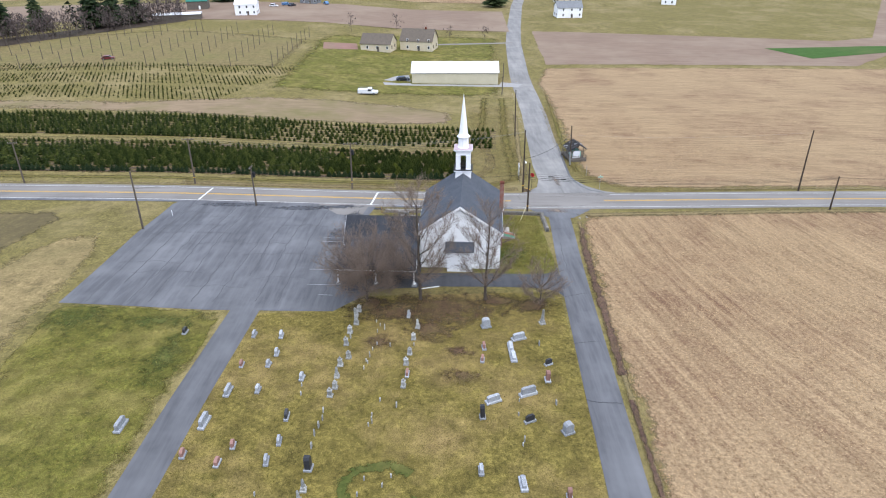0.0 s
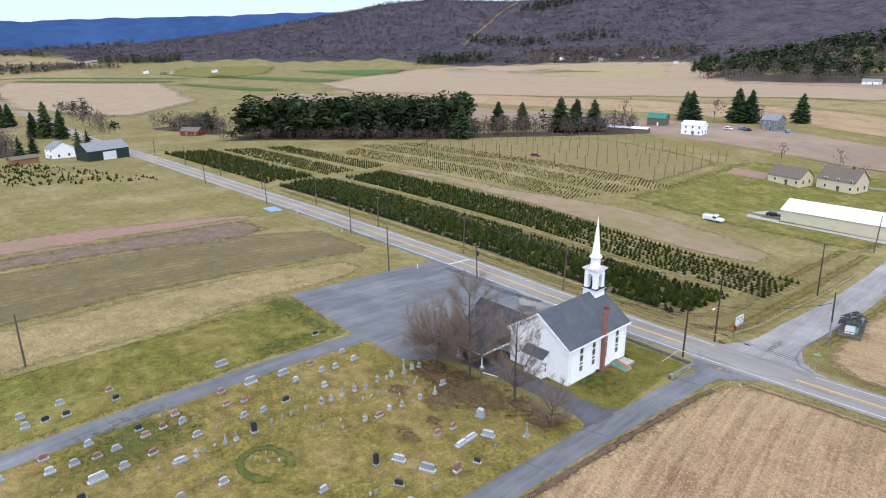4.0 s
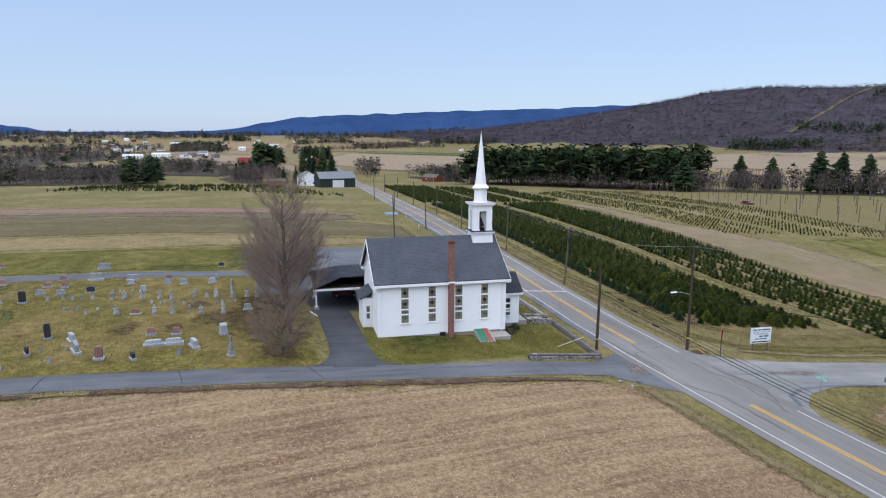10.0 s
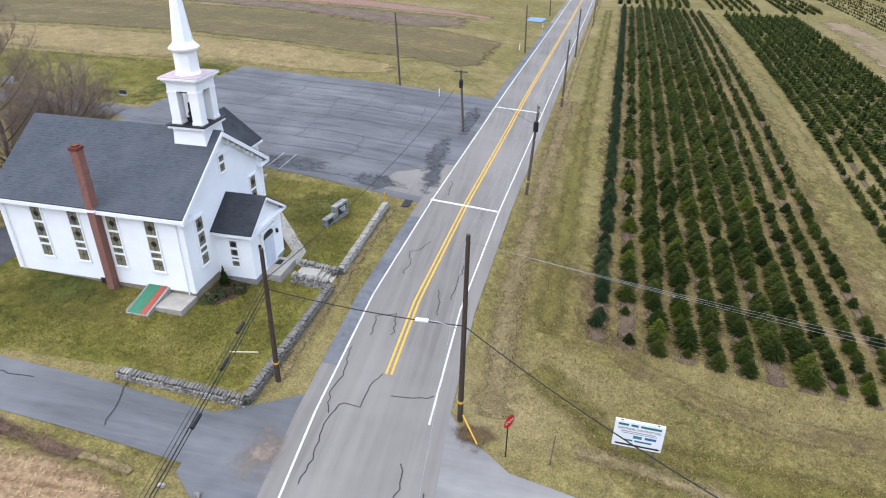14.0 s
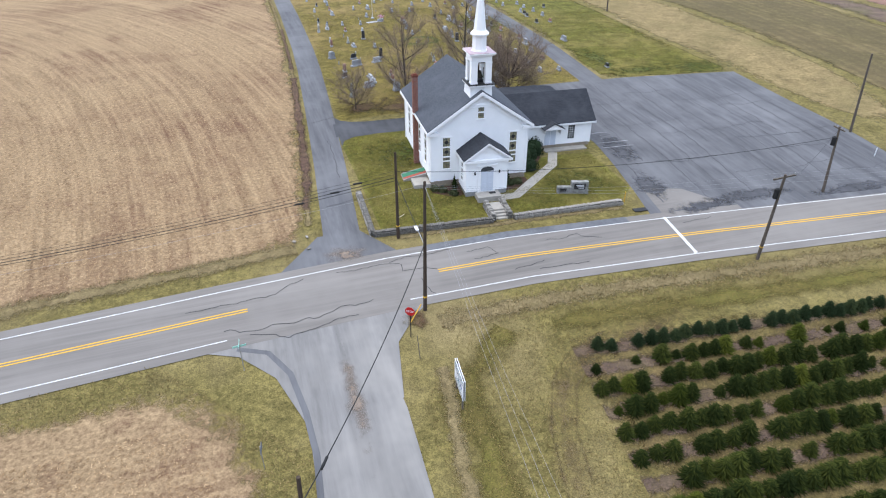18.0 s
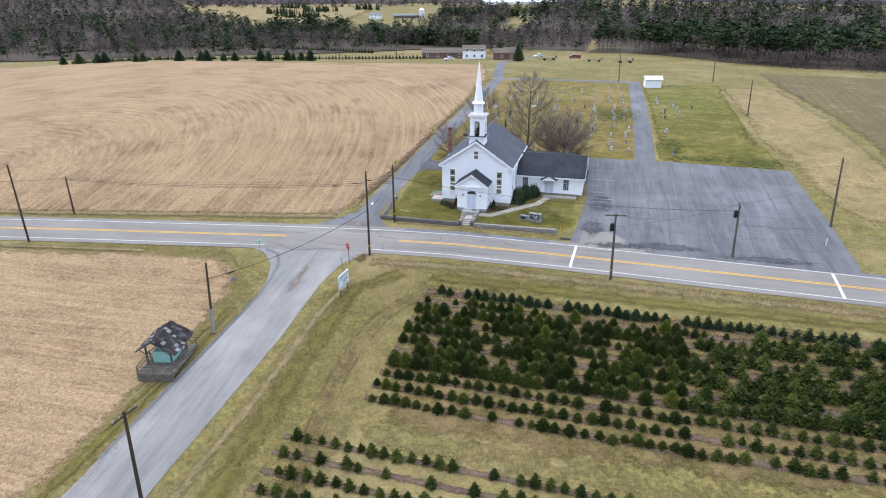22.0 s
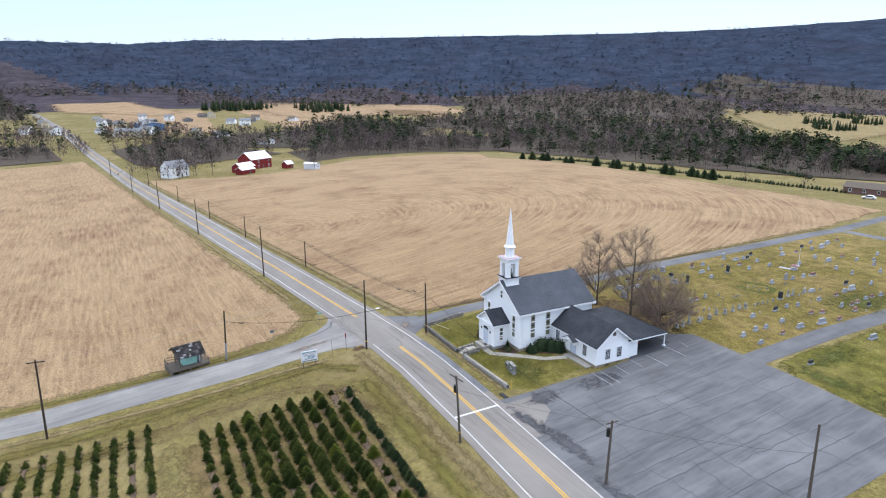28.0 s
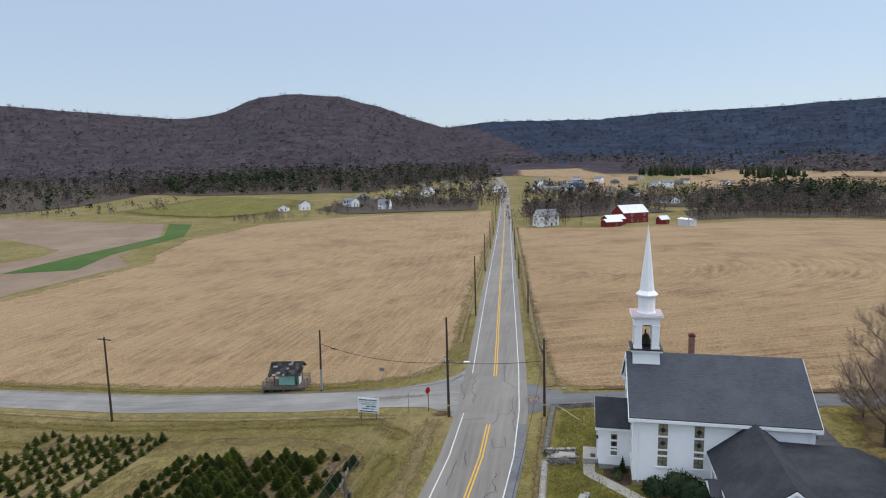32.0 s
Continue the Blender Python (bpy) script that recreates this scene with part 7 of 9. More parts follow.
def wood(poly, count, ever, h0, h1, seed, kinds=PINES, floor=True):
    rg = np.random.default_rng(seed)
    xs, ys = [p[0] for p in poly], [p[1] for p in poly]
    if floor:
        drape("woodland", poly, 0.4 if max(map(abs, xs + ys)) > 400 else 0.12, WOODFLOOR, 40 if max(map(abs, xs + ys)) > 400 else 10, "dark leaf-strewn woodland floor", "ground")
    k = tries = 0
    while k < count and tries < count * 12:
        tries += 1
        x, y = rg.uniform(min(xs), max(xs)), rg.uniform(min(ys), max(ys))
        if not inside(x, y, poly):
            continue
        k += 1
        h = rg.uniform(h0, h1)
        z = gzf(x, y)
        t = rg.uniform(0, 6.283)
        if rg.random() < ever:
            far_kind = kinds is PINES and math.hypot(x, y - 60) > 520
            v, f = FARPINES[rg.integers(6)] if far_kind else kinds[rg.integers(len(kinds))]
            w = h * rg.uniform(0.85, 1.25)
            woods_ever.add(placed(v, x, y, z, w, t, h), f)
            if (kinds is PINES and not far_kind) or kinds is TALLPINES:
                sv_, sf_ = stem_soup(0.5 if kinds is PINES else 0.75, 0.012, 4)
                woods_bare.add(placed(sv_, x, y, z, h, t, h), sf_)
        else:
            v, f = (BARES if math.hypot(x, y - 60) < 520 else FARBARES)[rg.integers(5)]
            w = h * rg.uniform(0.9, 1.4)
            woods_bare.add(placed(v, x, y, z, w, t, h * 0.85), f)


def single(x, y, h, kind, wide=1.0):
    v, f = kind[int(abs(x * 7 + y * 3)) % len(kind)]
    (woods_bare if kind is BARES else woods_ever).add(placed(v, x, y, gzf(x, y), h * wide, x, h), f)
    if kind is not BARES:
        sv_, sf_ = stem_soup(0.5, 0.014, 5)
        woods_bare.add(placed(sv_, x, y, gzf(x, y), h, 0, h), sf_)


wood([(-312, 196), (-204, 272), (-222, 312), (-340, 232)], 330, 0.93, 19, 25, 1)
wood([(-316, 186), (-206, 264), (-204, 274), (-312, 196)], 110, 0.08, 5, 10, 2)
wood([(-206, 268), (-130, 345), (-140, 362), (-214, 292)], 130, 0.04, 9, 16, 3)
for x, y, h in ((-198, 275, 20), (-205, 315, 19), (-196, 327, 18), (-170, 330, 22), (-163, 336, 21), (-156, 344, 20), (-132, 421, 21), (-138, 426, 20), (-108, 433, 23), (-101, 436, 22), (-78, 458, 20)):
    single(x, y, h * 0.95, SPRUCES, 1.65)
for x, y, h in ((-171, 405, 16), (-120, 428, 16), (-92, 430, 14), (-173, 323, 13), (-44, 322, 9), (-23, 333, 9), (-9, 310, 7), (3, 308, 8), (19, 307, 8), (-150, 345, 9), (-186, 318, 12)):
    single(x, y, h, BARES, 1.2)
for k, (x, y) in enumerate(((231, -86), (223, -87), (211, -85), (208, -86), (190, -84), (187, -85), (169, -86), (159, -88), (156, -88), (150, -92), (146, -95), (134, -97), (130, -97), (124, -104), (121, -104), (117, -104), (112, -103))):
    single(x, y, (4.2, 5.4, 4.8, 5.2, 3.8)[k % 5], FIRS, 1.15)
single(15.2, -104, 8.2, FIRS, 0.75)
for line, n_, r_ in ((((309, -158), (305, -182), (297, -207), (260, -214), (216, -211), (176, -195), (137, -177), (100, -160)), 120, 3), (((236, -96), (203, -107), (156, -108), (115, -116), (61, -118)), 130, 2)):
    at_ = np.linspace(0, len(line) - 1, n_)
    xs_, ys_ = np.interp(at_, range(len(line)), [p[0] for p in line]), np.interp(at_, range(len(line)), [p[1] for p in line])
    for r in range(r_):
        for k in range(n_):
            if (k * 7 + r * 3) % 9:
                single(float(xs_[k]) + 0.9 * r, float(ys_[k]) - 2.4 * r, 1.2 + 0.25 * ((k * 5 + r) % 4) + (0.5 if n_ == 120 else 0), TINY, 1.1)
for x, y, h in ((71, -106, 9), (100, -110, 6), (293, 96, 15), (287, 90, 14), (284, 82, 15), (295, 108, 14), (258, 34, 7), (300, 120, 13)):
    single(x, y, h, BARES, 1.3)
single(32, 426, 24, SPRUCES, 1.6)
for k in range(40):
    f_ = k / 39
    single(46 + 86 * f_ + (k % 3), -186 - 56 * f_ - 6 * (k % 2), 9.5 + (k * 7 % 5) * 0.6, BUSHY, 1.35)
for k in range(34):
    single(60 + 92 * k / 33, -560 - 30 * k / 33 - 7 * (k % 2), 9 + (k * 7 % 5) * 0.6, BUSHY, 1.3)
# tree lines round the valley
def arc(a0, a1, r0, r1):
    """A sector of ring round the place, by compass bearing and distance."""
    n = max(2, int(abs(a1 - a0) / 4))
    at = [a0 + (a1 - a0) * k / n for k in range(n + 1)]
    return [(r0 * math.sin(radians(a)), 60 + r0 * math.cos(radians(a))) for a in at] + [(r1 * math.sin(radians(a)), 60 + r1 * math.cos(radians(a))) for a in at[::-1]]


# south
wood([(-14, -160), (-36, -160), (-60, -138), (-76, -115), (-98, -101), (-130, -97), (-180, -114), (-200, -165), (-60, -205), (-20, -185)], 420, 0.8, 11, 16, 4, TALLPINES)
wood([(-260, -160), (-200, -165), (-60, -205), (-20, -190), (-20, -300), (-260, -330)], 480, 0.4, 10, 16, 80)
wood([(-14, -165), (60, -190), (60, -300), (-20, -300)], 240, 0.12, 7, 12, 79)
wood([(-72, -104), (-95, -91), (-125, -83), (-200, -92), (-230, -130), (-190, -118), (-125, -95), (-80, -112)], 150, 0.04, 7, 12, 81, PINES, False)
wood([(10, -150), (60, -150), (60, -190), (10, -170)], 40, 0.3, 7, 12, 82, PINES, False)
wood([(60, -185), (150, -150), (250, -140), (330, -120), (420, -230), (260, -330), (60, -300)], 820, 0.3, 8, 15, 5)
wood([(140, -250), (210, -250), (230, -330), (190, -340)], 60, 0.9, 12, 19, 83, PINES, False)
wood([(-260, -330), (40, -300), (40, -800), (-500, -800)], 800, 0.45, 12, 20, 11)
wood([(60, -400), (135, -400), (130, -500), (60, -500)], 140, 0.3, 9, 15, 31)
wood([(20, -600), (150, -620), (190, -760), (20, -740)], 200, 0.3, 10, 16, 84)
wood([(60, -1010), (900, -1050), (1000, -1300), (60, -1250)], 700, 0.2, 12, 19, 32)
for wx, wy in ((300, -560), (360, -640), (330, -700), (420, -820), (280, -760)):
    wood([(wx, wy), (wx + 40, wy - 10), (wx + 60, wy - 50), (wx, wy - 30)], 26, 0.9, 7, 11, int(wx), FULL, False)
# south-east
wood([(310, -120), (380, -20), (440, 60), (520, 60), (560, -60), (420, -230)], 520, 0.14, 8, 15, 6)
wood([(302, 22), (316, -10), (322, -60), (312, -110), (345, -130), (392, -60), (372, 14)], 210, 0.1, 8, 13, 85)
wood([(420, -230), (640, -210), (690, -300), (620, -430), (480, -600), (330, -460), (260, -330)], 900, 0.24, 9, 16, 10)
wood([(700, -330), (830, -440), (1160, -600), (1000, -1000), (720, -980), (520, -640), (640, -440)], 900, 0.2, 10, 17, 86)
wood([(850, -180), (1000, -190), (1040, -260), (900, -260)], 90, 0.9, 11, 15, 87, FULL, False)
wood([(900, -60), (960, -130), (1010, -170), (1060, -120), (960, -40)], 70, 0.8, 11, 17, 88, FULL, False)
# east
wood([(360, 20), (330, 95), (360, 112), (470, 118), (520, 60)], 200, 0.08, 7, 13, 7)
wood([(450, -60), (620, -90), (680, -200), (560, -220), (440, -120)], 260, 0.35, 9, 17, 89)
wood([(425, 150), (540, 160), (570, 290), (450, 285), (402, 245)], 150, 0.12, 5, 10, 8)
wood([(330, 286), (400, 240), (430, 270), (345, 312)], 60, 0.0, 4, 8, 41, PINES, False)
wood([(560, 150), (900, 170), (880, 330), (620, 300)], 240, 0.2, 8, 14, 90, PINES, False)
wood([(680, 300), (1100, 230), (1150, 640), (700, 680), (640, 480)], 1300, 0.25, 10, 21, 9)
wood([(700, 500), (860, 430), (900, 560), (740, 640)], 120, 0.95, 14, 22, 91, PINES, False)
wood([(340, 480), (420, 400), (520, 440), (430, 540)], 26, 0.15, 8, 13, 92, PINES, False)
wood([(900, 180), (1300, 210), (1350, 420), (1000, 420)], 420, 0.2, 10, 18, 93)
wood([(440, 130), (640, 140), (640, 235), (450, 240)], 170, 0.1, 8, 14, 101, PINES, False)
wood([(430, 60), (640, 40), (700, 100), (640, 118), (470, 116)], 150, 0.2, 8, 14, 102, PINES, False)
wood([(268, 100), (290, 84), (322, 92), (330, 112), (290, 116)], 22, 0.0, 10, 15, 103, PINES, False)
# west
wood([(-420, -160), (-360, -40), (-344, 8), (-378, 14), (-440, -10), (-520, -120)], 380, 0.12, 10, 15, 12)
wood([(-350, -2), (-338, 16), (-366, 24), (-380, 8)], 14, 0.95, 13, 18, 54, BUSHY, False)
wood([(-352, 60), (-334, 74), (-352, 96), (-420, 92), (-440, 66), (-400, 52)], 100, 0.1, 9, 15, 55, BUSHY)
wood([(-500, 76), (-480, 80), (-486, 94), (-506, 92)], 6, 1.0, 24, 29, 56, BUSHY, False)
wood([(-690, 84), (-700, 112), (-745, 116), (-740, 82)], 24, 1.0, 18, 25, 57, BUSHY, False)
wood([(-830, 150), (-820, 182), (-880, 190), (-890, 150)], 22, 1.0, 17, 23, 58, BUSHY, False)
for x, y, h in ((-515, 120, 20), (-520, 126, 18), (-425, 126, 24), (-412, 131, 19), (-432, 120, 17)):
    single(x, y, h, SPRUCES, 1.35)
wood([(-420, 190), (-352, 204), (-350, 216), (-430, 230)], 100, 0.12, 8, 15, 14)
wood([(-640, 190), (-420, 150), (-410, 165), (-640, 215)], 60, 0.15, 9, 15, 59, PINES, False)
wood([(-640, -60), (-480, 0), (-440, 50), (-520, 70), (-640, 10)], 200, 0.15, 9, 16, 42)
wood([(-1237, 20), (-1260, 50), (-1560, 30), (-1620, -90), (-1300, -60)], 260, 0.3, 14, 22, 94)
wood([(-1150, -60), (-900, -120), (-700, -260), (-1000, -400), (-1300, -260)], 420, 0.15, 10, 17, 95)
for k, (p, q) in enumerate((((-1475, 245), (-1595, 392)), ((-1595, 392), (-1683, 499)), ((-1683, 499), (-1640, 608)), ((-1150, 160), (-1420, 200)))):
    wood([p, q, (q[0] - 34, q[1] + 6), (p[0] - 34, p[1] + 6)], 70, 0.2, 10, 17, 60 + k, PINES, False)
for k, (a0, a1, r0, r1, n_, ev) in enumerate(((-118, -70, 2520, 2610, 1000, 0.2), (-112, -97, 2200, 2250, 300, 0.2), (-97, -88, 2330, 2370, 240, 0.3), (-86, -76, 2260, 2310, 240, 0.25), (-112, -99, 1900, 1940, 240, 0.2), (-94.5, -91, 1850, 1890, 90, 0.3), (-85, -80, 1980, 2020, 130, 0.3), (-118, -103, 1380, 1470, 360, 0.15), (-80, -74, 1780, 1815, 150, 0.2), (-91, -88.8, 2140, 2190, 60, 0.9), (-73, -67, 1860, 1930, 220, 0.3), (-104, -96, 1560, 1600, 130, 0.2))):
    wood(arc(a0, a1, r0, r1), n_, ev, 14, 22, 70 + k, PINES, k == 0)
# north-west and north
wood([(-1100, 1080), (-1010, 1200), (-1050, 1290), (-1170, 1160)], 130, 0.85, 15, 22, 96, PINES, False)
wood([(-980, 1300), (-870, 1360), (-600, 1440), (-620, 1520), (-900, 1450), (-1010, 1380)], 260, 0.12, 14, 22, 97)
wood([(-440, 1040), (-330, 1080), (-340, 1180), (-440, 1140)], 34, 1.0, 22, 30, 98, BUSHY, False)
wood([(-375, 935), (-282, 882), (-209, 860), (-60, 858), (-40, 1350), (-330, 1300)], 760, 0.6, 19, 29, 15, TALLPINES)
wood([(-150, 1020), (130, 1030), (130, 1250), (-150, 1250)], 350, 0.15, 12, 18, 45)
wood([(130, 600), (500, 540), (900, 640), (900, 1100), (140, 1050)], 1200, 0.2, 10, 19, 16)
wood([(-900, 1340), (-540, 1400), (-250, 1050), (-100, 1300), (-900, 1450)], 500, 0.25, 10, 18, 19)
for x, y, h in ((-336, 118, 13), (-340, 124, 12), (-352, 100, 12), (-345, 92, 11)):
    single(x, y, h, FULL, 1.3)
# a fringe of bare trees along the skyline of the near hills
FRINGE = [clump_tree(300 + k, 0.2, 0.22, 26, 0.064, 1.0, 0.5) for k in range(4)]
woods_hill, woods_blue = Soup(), Soup()
rg = np.random.default_rng(77)
SLOPE = []
for k in range(4):
    v, f = clump_tree(320 + k, 0.25, 0.24, 19, 0.096, 1.0, 0.5)
    c = v.reshape(-1, 3, 3)
    m_ = c.mean(1, keepdims=True)
    SLOPE.append(((m_ + (c - m_) * np.array([1.0, 1.0, 0.45])).reshape(-1, 3), f))
for k in range(15500):
    if k < 8500:
        a = rg.uniform(-80, -22)
        rr = 2560 - (2560 - float(np.interp(a, [-80, -74, -60, -50, -43, -36, -20], [2500, 2050, 1780, 1650, 1540, 1500, 1380]))) * rg.random()
    elif k < 12500:
        a, rr = rg.uniform(44, 82), rg.uniform(1180, 2560)
    else:
        a, rr = rg.uniform(82, 150), rg.uniform(1560, 2560)
    x, y = rr * math.sin(radians(a)), 60 + rr * math.cos(radians(a))
    if a > 0 or abs(x + 1228 + 332 * (y - 1376) / 684) > 16:
        v, f = SLOPE[k % 4]
        h = rg.uniform(10, 18)
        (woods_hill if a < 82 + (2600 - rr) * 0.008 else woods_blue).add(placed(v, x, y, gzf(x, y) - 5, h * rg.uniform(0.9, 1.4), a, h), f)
wood([(-1400, 1840), (-1290, 1900), (-1250, 2040), (-1380, 2120), (-1440, 1960)], 170, 0.75, 14, 23, 51, PINES, False)
wood([(-1230, 1400), (-1060, 1440), (-1000, 1500), (-1150, 1520), (-1290, 1450)], 110, 0.8, 12, 21, 52, PINES, False)
wood([(-1060, 1560), (-900, 1560), (-900, 1640), (-1040, 1660)], 60, 0.6, 14, 22, 53, PINES, False)
for k in range(3000):
    a = radians(rg.uniform(-60, 12) if k < 2300 else rg.uniform(95, 140))
    rr = rg.uniform(2500, 2610)
    x, y = rr * math.sin(a), 60 + rr * math.cos(a)
    h = rg.uniform(11, 22) if k < 2300 else rg.uniform(5, 9)
    v, f = FRINGE[k % 4]
    woods_hill.add(placed(v, x, y, gzf(x, y) - 7, h * rg.uniform(0.9, 1.5), a, h), f)
# woods on the lower slopes
for a0, a1, r0, r1, n, ever in ((95, 150, 1080, 1560, 1500, 0.14), (82, 95, 1380, 1560, 200, 0.2), (50, 84, 1000, 1380, 900, 0.25), (-45, -5, 1480, 1580, 500, 0.08), (145, 178, 1000, 1400, 500, 0.15), (-5, 50, 1100, 1400, 400, 0.1)):
    for k in range(n):
        a, rr = radians(rg.uniform(a0, a1)), rg.uniform(r0, r1)
        x, y = rr * math.sin(a), 60 + rr * math.cos(a)
        h = rg.uniform(11, 20)
        if rg.random() < ever:
            v, f = FARPINES[k % 6]
            woods_ever.add(placed(v, x, y, gzf(x, y) - 4, h * 1.3, a, h), f)
        else:
            v, f = FRINGE[k % 4]
            woods_bare.add(placed(v, x, y, gzf(x, y) - 3, h * rg.uniform(1.2, 1.9), a, h), f)
tagged(new("evergreen_woods", woods_ever.mesh("evergreen_woods", WOODPINE)), "dark evergreen trees in distant woods and windbreaks", "woods", kind="stuff")
tagged(new("hillside_woods", woods_hill.mesh("hillside_woods", HILLTWIG)), "leafless brown woods covering the long hill", "woods", kind="stuff")
tagged(new("ridge_woods", woods_blue.mesh("ridge_woods", HAZETWIG)), "leafless woods on the long eastern ridge, coloured blue for haze", "woods", kind="stuff")
tagged(new("bare_woods", woods_bare.mesh("bare_woods", FARTWIG)), "leafless brown trees in distant woods and hedgerows", "woods", kind="stuff")
# ---- poles and wires ----


def utility_pole(x, y, h, label, lean=(0.0, 0.0), wood=POLEWOOD, arm=0.0, arm_turn=0.0, transformer=False, wrap=0.0, band=True, lamp=None, name="utility_pole"):
    ob = thing(name, x, y, None, 0, label, "utility pole", "utility poles")
    top = Vector((lean[0], lean[1], h))
    bm = bmesh.new()
    cyl(bm, (-lean[0] * 0.05, -lean[1] * 0.05, -0.5), tuple(top), 0.17, 0.11, 10)
    part("shaft", bm, wood, ob)
    if wrap:
        bm = bmesh.new()
        cyl(bm, tuple(top * 0.02), tuple(top * wrap), 0.185, 0.17, 10)
        part("wrap", bm, STEEL, ob, "pale metal wrap at the foot")
    if band:
        bm = bmesh.new()
        f = 1.35 / h
        cyl(bm, tuple(top * f), tuple(top * (f + 0.012)), 0.185, 0.185, 10)
        part("band", bm, YELLOW, ob, "yellow reflective band")
    if arm:
        bm = bmesh.new()
        c, s = math.cos(radians(arm_turn)), math.sin(radians(arm_turn))
        p = top * 0.97
        m = Matrix.Translation(p) @ Matrix.Rotation(radians(arm_turn), 4, "Z")
        box(bm, -arm / 2, arm / 2, -0.06, 0.06, -0.06, 0.07, m)
        cross = part("crossarm", bm, wood, ob)
        for k in (-0.45, -0.2, 0.2, 0.45):
            bm = bmesh.new()
            q = p + Vector((c, s, 0)) * (arm * k)
            cyl(bm, tuple(q + Vector((0, 0, 0.06))), tuple(q + Vector((0, 0, 0.25))), 0.05, 0.03, 6)
            part("insulator", bm, GREYBLOCK, cross)
    if transformer:
        bm = bmesh.new()
        p = top * 0.8
        cyl(bm, (p.x + 0.35, p.y, p.z - 0.5), (p.x + 0.35, p.y, p.z + 0.4), 0.24, 0.24, 12)
        cyl(bm, (p.x + 0.35, p.y, p.z + 0.4), (p.x + 0.35, p.y, p.z + 0.5), 0.2, 0.1, 12)
        part("transformer", bm, BLACK, ob, "dark round transformer")
    if lamp:
        bm = bmesh.new()
        p = top * 0.525
        q = Vector((p.x + lamp[0], p.y + lamp[1], p.z + 0.45))
        r = p.lerp(q, 0.6) + Vector((0, 0, 0.12))
        cyl(bm, tuple(p), tuple(r), 0.028, 0.026, 6)
        cyl(bm, tuple(r), tuple(q), 0.026, 0.024, 6)
        arm_ = part("lamp_arm", bm, STEEL, ob, "thin steel street-light arm")
        bm = boxed(-0.13, 0.13, -0.42, 0.30, -0.09, 0.05, 0.04)
        bmesh.ops.transform(bm, matrix=Matrix.Translation(q), verts=bm.verts)
        part("lamp_head", bm, SIGNWHITE, arm_, "pale street-light head")
    return ob


def top_of(x, y, h, lean=(0, 0), f=0.97):
    return Vector((x + lean[0] * f, y + lean[1] * f, gzf(x, y) + h * f))


PA, PB, PC, PD, PE, PF, PG, PH = (14.2, 101.3), (14.7, 112.4), (-17.6, 114.3), (27.2, 132.5), (-33.6, 105.6), (18.0, 158.7), (-48.9, 94.1), (-48.6, 117.4)
utility_pole(*PA, 9.1, "dark wooden utility pole beside the church wall", (0.0, 0.1))
utility_pole(*PB, 12.0, "tall dark utility pole with street light at the crossing", (-0.1, 0.1), lamp=(0.05, -2.2))
utility_pole(*PC, 9.0, "weathered utility pole with crossarm and transformer by the tree rows", (0.2, 0.5), GREYPOLE, 2.6, 5, True)
utility_pole(*PD, 8.9, "leaning wooden pole with pale metal wrap beside the side road", (-0.3, -0.25), POLEWOOD, wrap=0.36, band=False)
utility_pole(*PE, 7.5, "grey utility pole at the edge of the parking lot", (0.15, -0.45), GREYPOLE, 1.6, 85, True, band=False)
utility_pole(*PF, 11.8, "tall wooden utility pole with crossarm on the verge", (-0.3, -0.2), POLEWOOD, 2.2, 80, band=False)
utility_pole(*PG, 10.1, "weathered wooden pole leaning beside the parking lot", (0.35, -0.4), GREYPOLE, band=False)
utility_pole(*PH, 9.2, "wooden utility pole on the verge by the tree rows", (0.1, 0.2), GREYPOLE, 2.2, 5)
WEST = [(-83.4, 119.6, 8.5), (-120.0, 124.0, 8.5), (-158, 126.5, 8.5), (-196, 129.5, 8.5), (-236, 132.6, 8.5), (-278, 135.8, 8.5)]
for x, y, h in WEST:
    utility_pole(x, y, h, "weathered wooden utility pole along the road", (0.1, 0.1), GREYPOLE, 1.8, 5, band=False)
for x, y, h in ((-83.5, 110.2, 8.5), (-132.8, 113.6, 8.0), (-184, 117.2, 8.0)):
    utility_pole(x, y, h, "slim grey pole on the field side of the road", (0.1, -0.2), GREYPOLE, band=False)
EAST = [(67.8, 114.7, 12.0), (128.5, 118.2, 11.0), (188, 121.5, 10.5), (250, 125.0, 10.5), (320, 128.8, 10)]
for x, y, h in EAST:
    utility_pole(x, y, h, "dark wooden utility pole along the road", (0, 0.1), POLEWOOD, band=False)
LOW = [(68.2, 104.4, 6.4), (112, 107.8, 6.4), (150, 110.4, 6.4), (200, 112.8, 6.4), (263, 116.4, 6.4)]
for x, y, h in LOW:
    utility_pole(x, y, h, "short wooden pole at the edge of the stubble", (0, 0), POLEWOOD, band=False)
for x, y, h in ((-51.5, 26, 8.5), (-24.0, -24, 9), (18.5, 205, 10), (-53, -30, 8)):
    utility_pole(x, y, h, "weathered wooden pole standing in grass", (0.3, 0.0), GREYPOLE, band=False)


def tube(bm, pts, r, seg=5):
    """One continuous round bar through points."""
    rings = []
    for i, p in enumerate(pts):
        d = (pts[min(i + 1, len(pts) - 1)] - pts[max(i - 1, 0)]).normalized()
        a = d.cross(Vector((0, 0, 1))).normalized()
        b = d.cross(a)
        rings.append([bm.verts.new(p + a * (r * math.cos(6.283 * k / seg)) + b * (r * math.sin(6.283 * k / seg))) for k in range(seg)])
    for u, v in zip(rings[:-1], rings[1:]):
        for k in range(seg):
            bm.faces.new((u[k], u[(k + 1) % seg], v[(k + 1) % seg], v[k]))


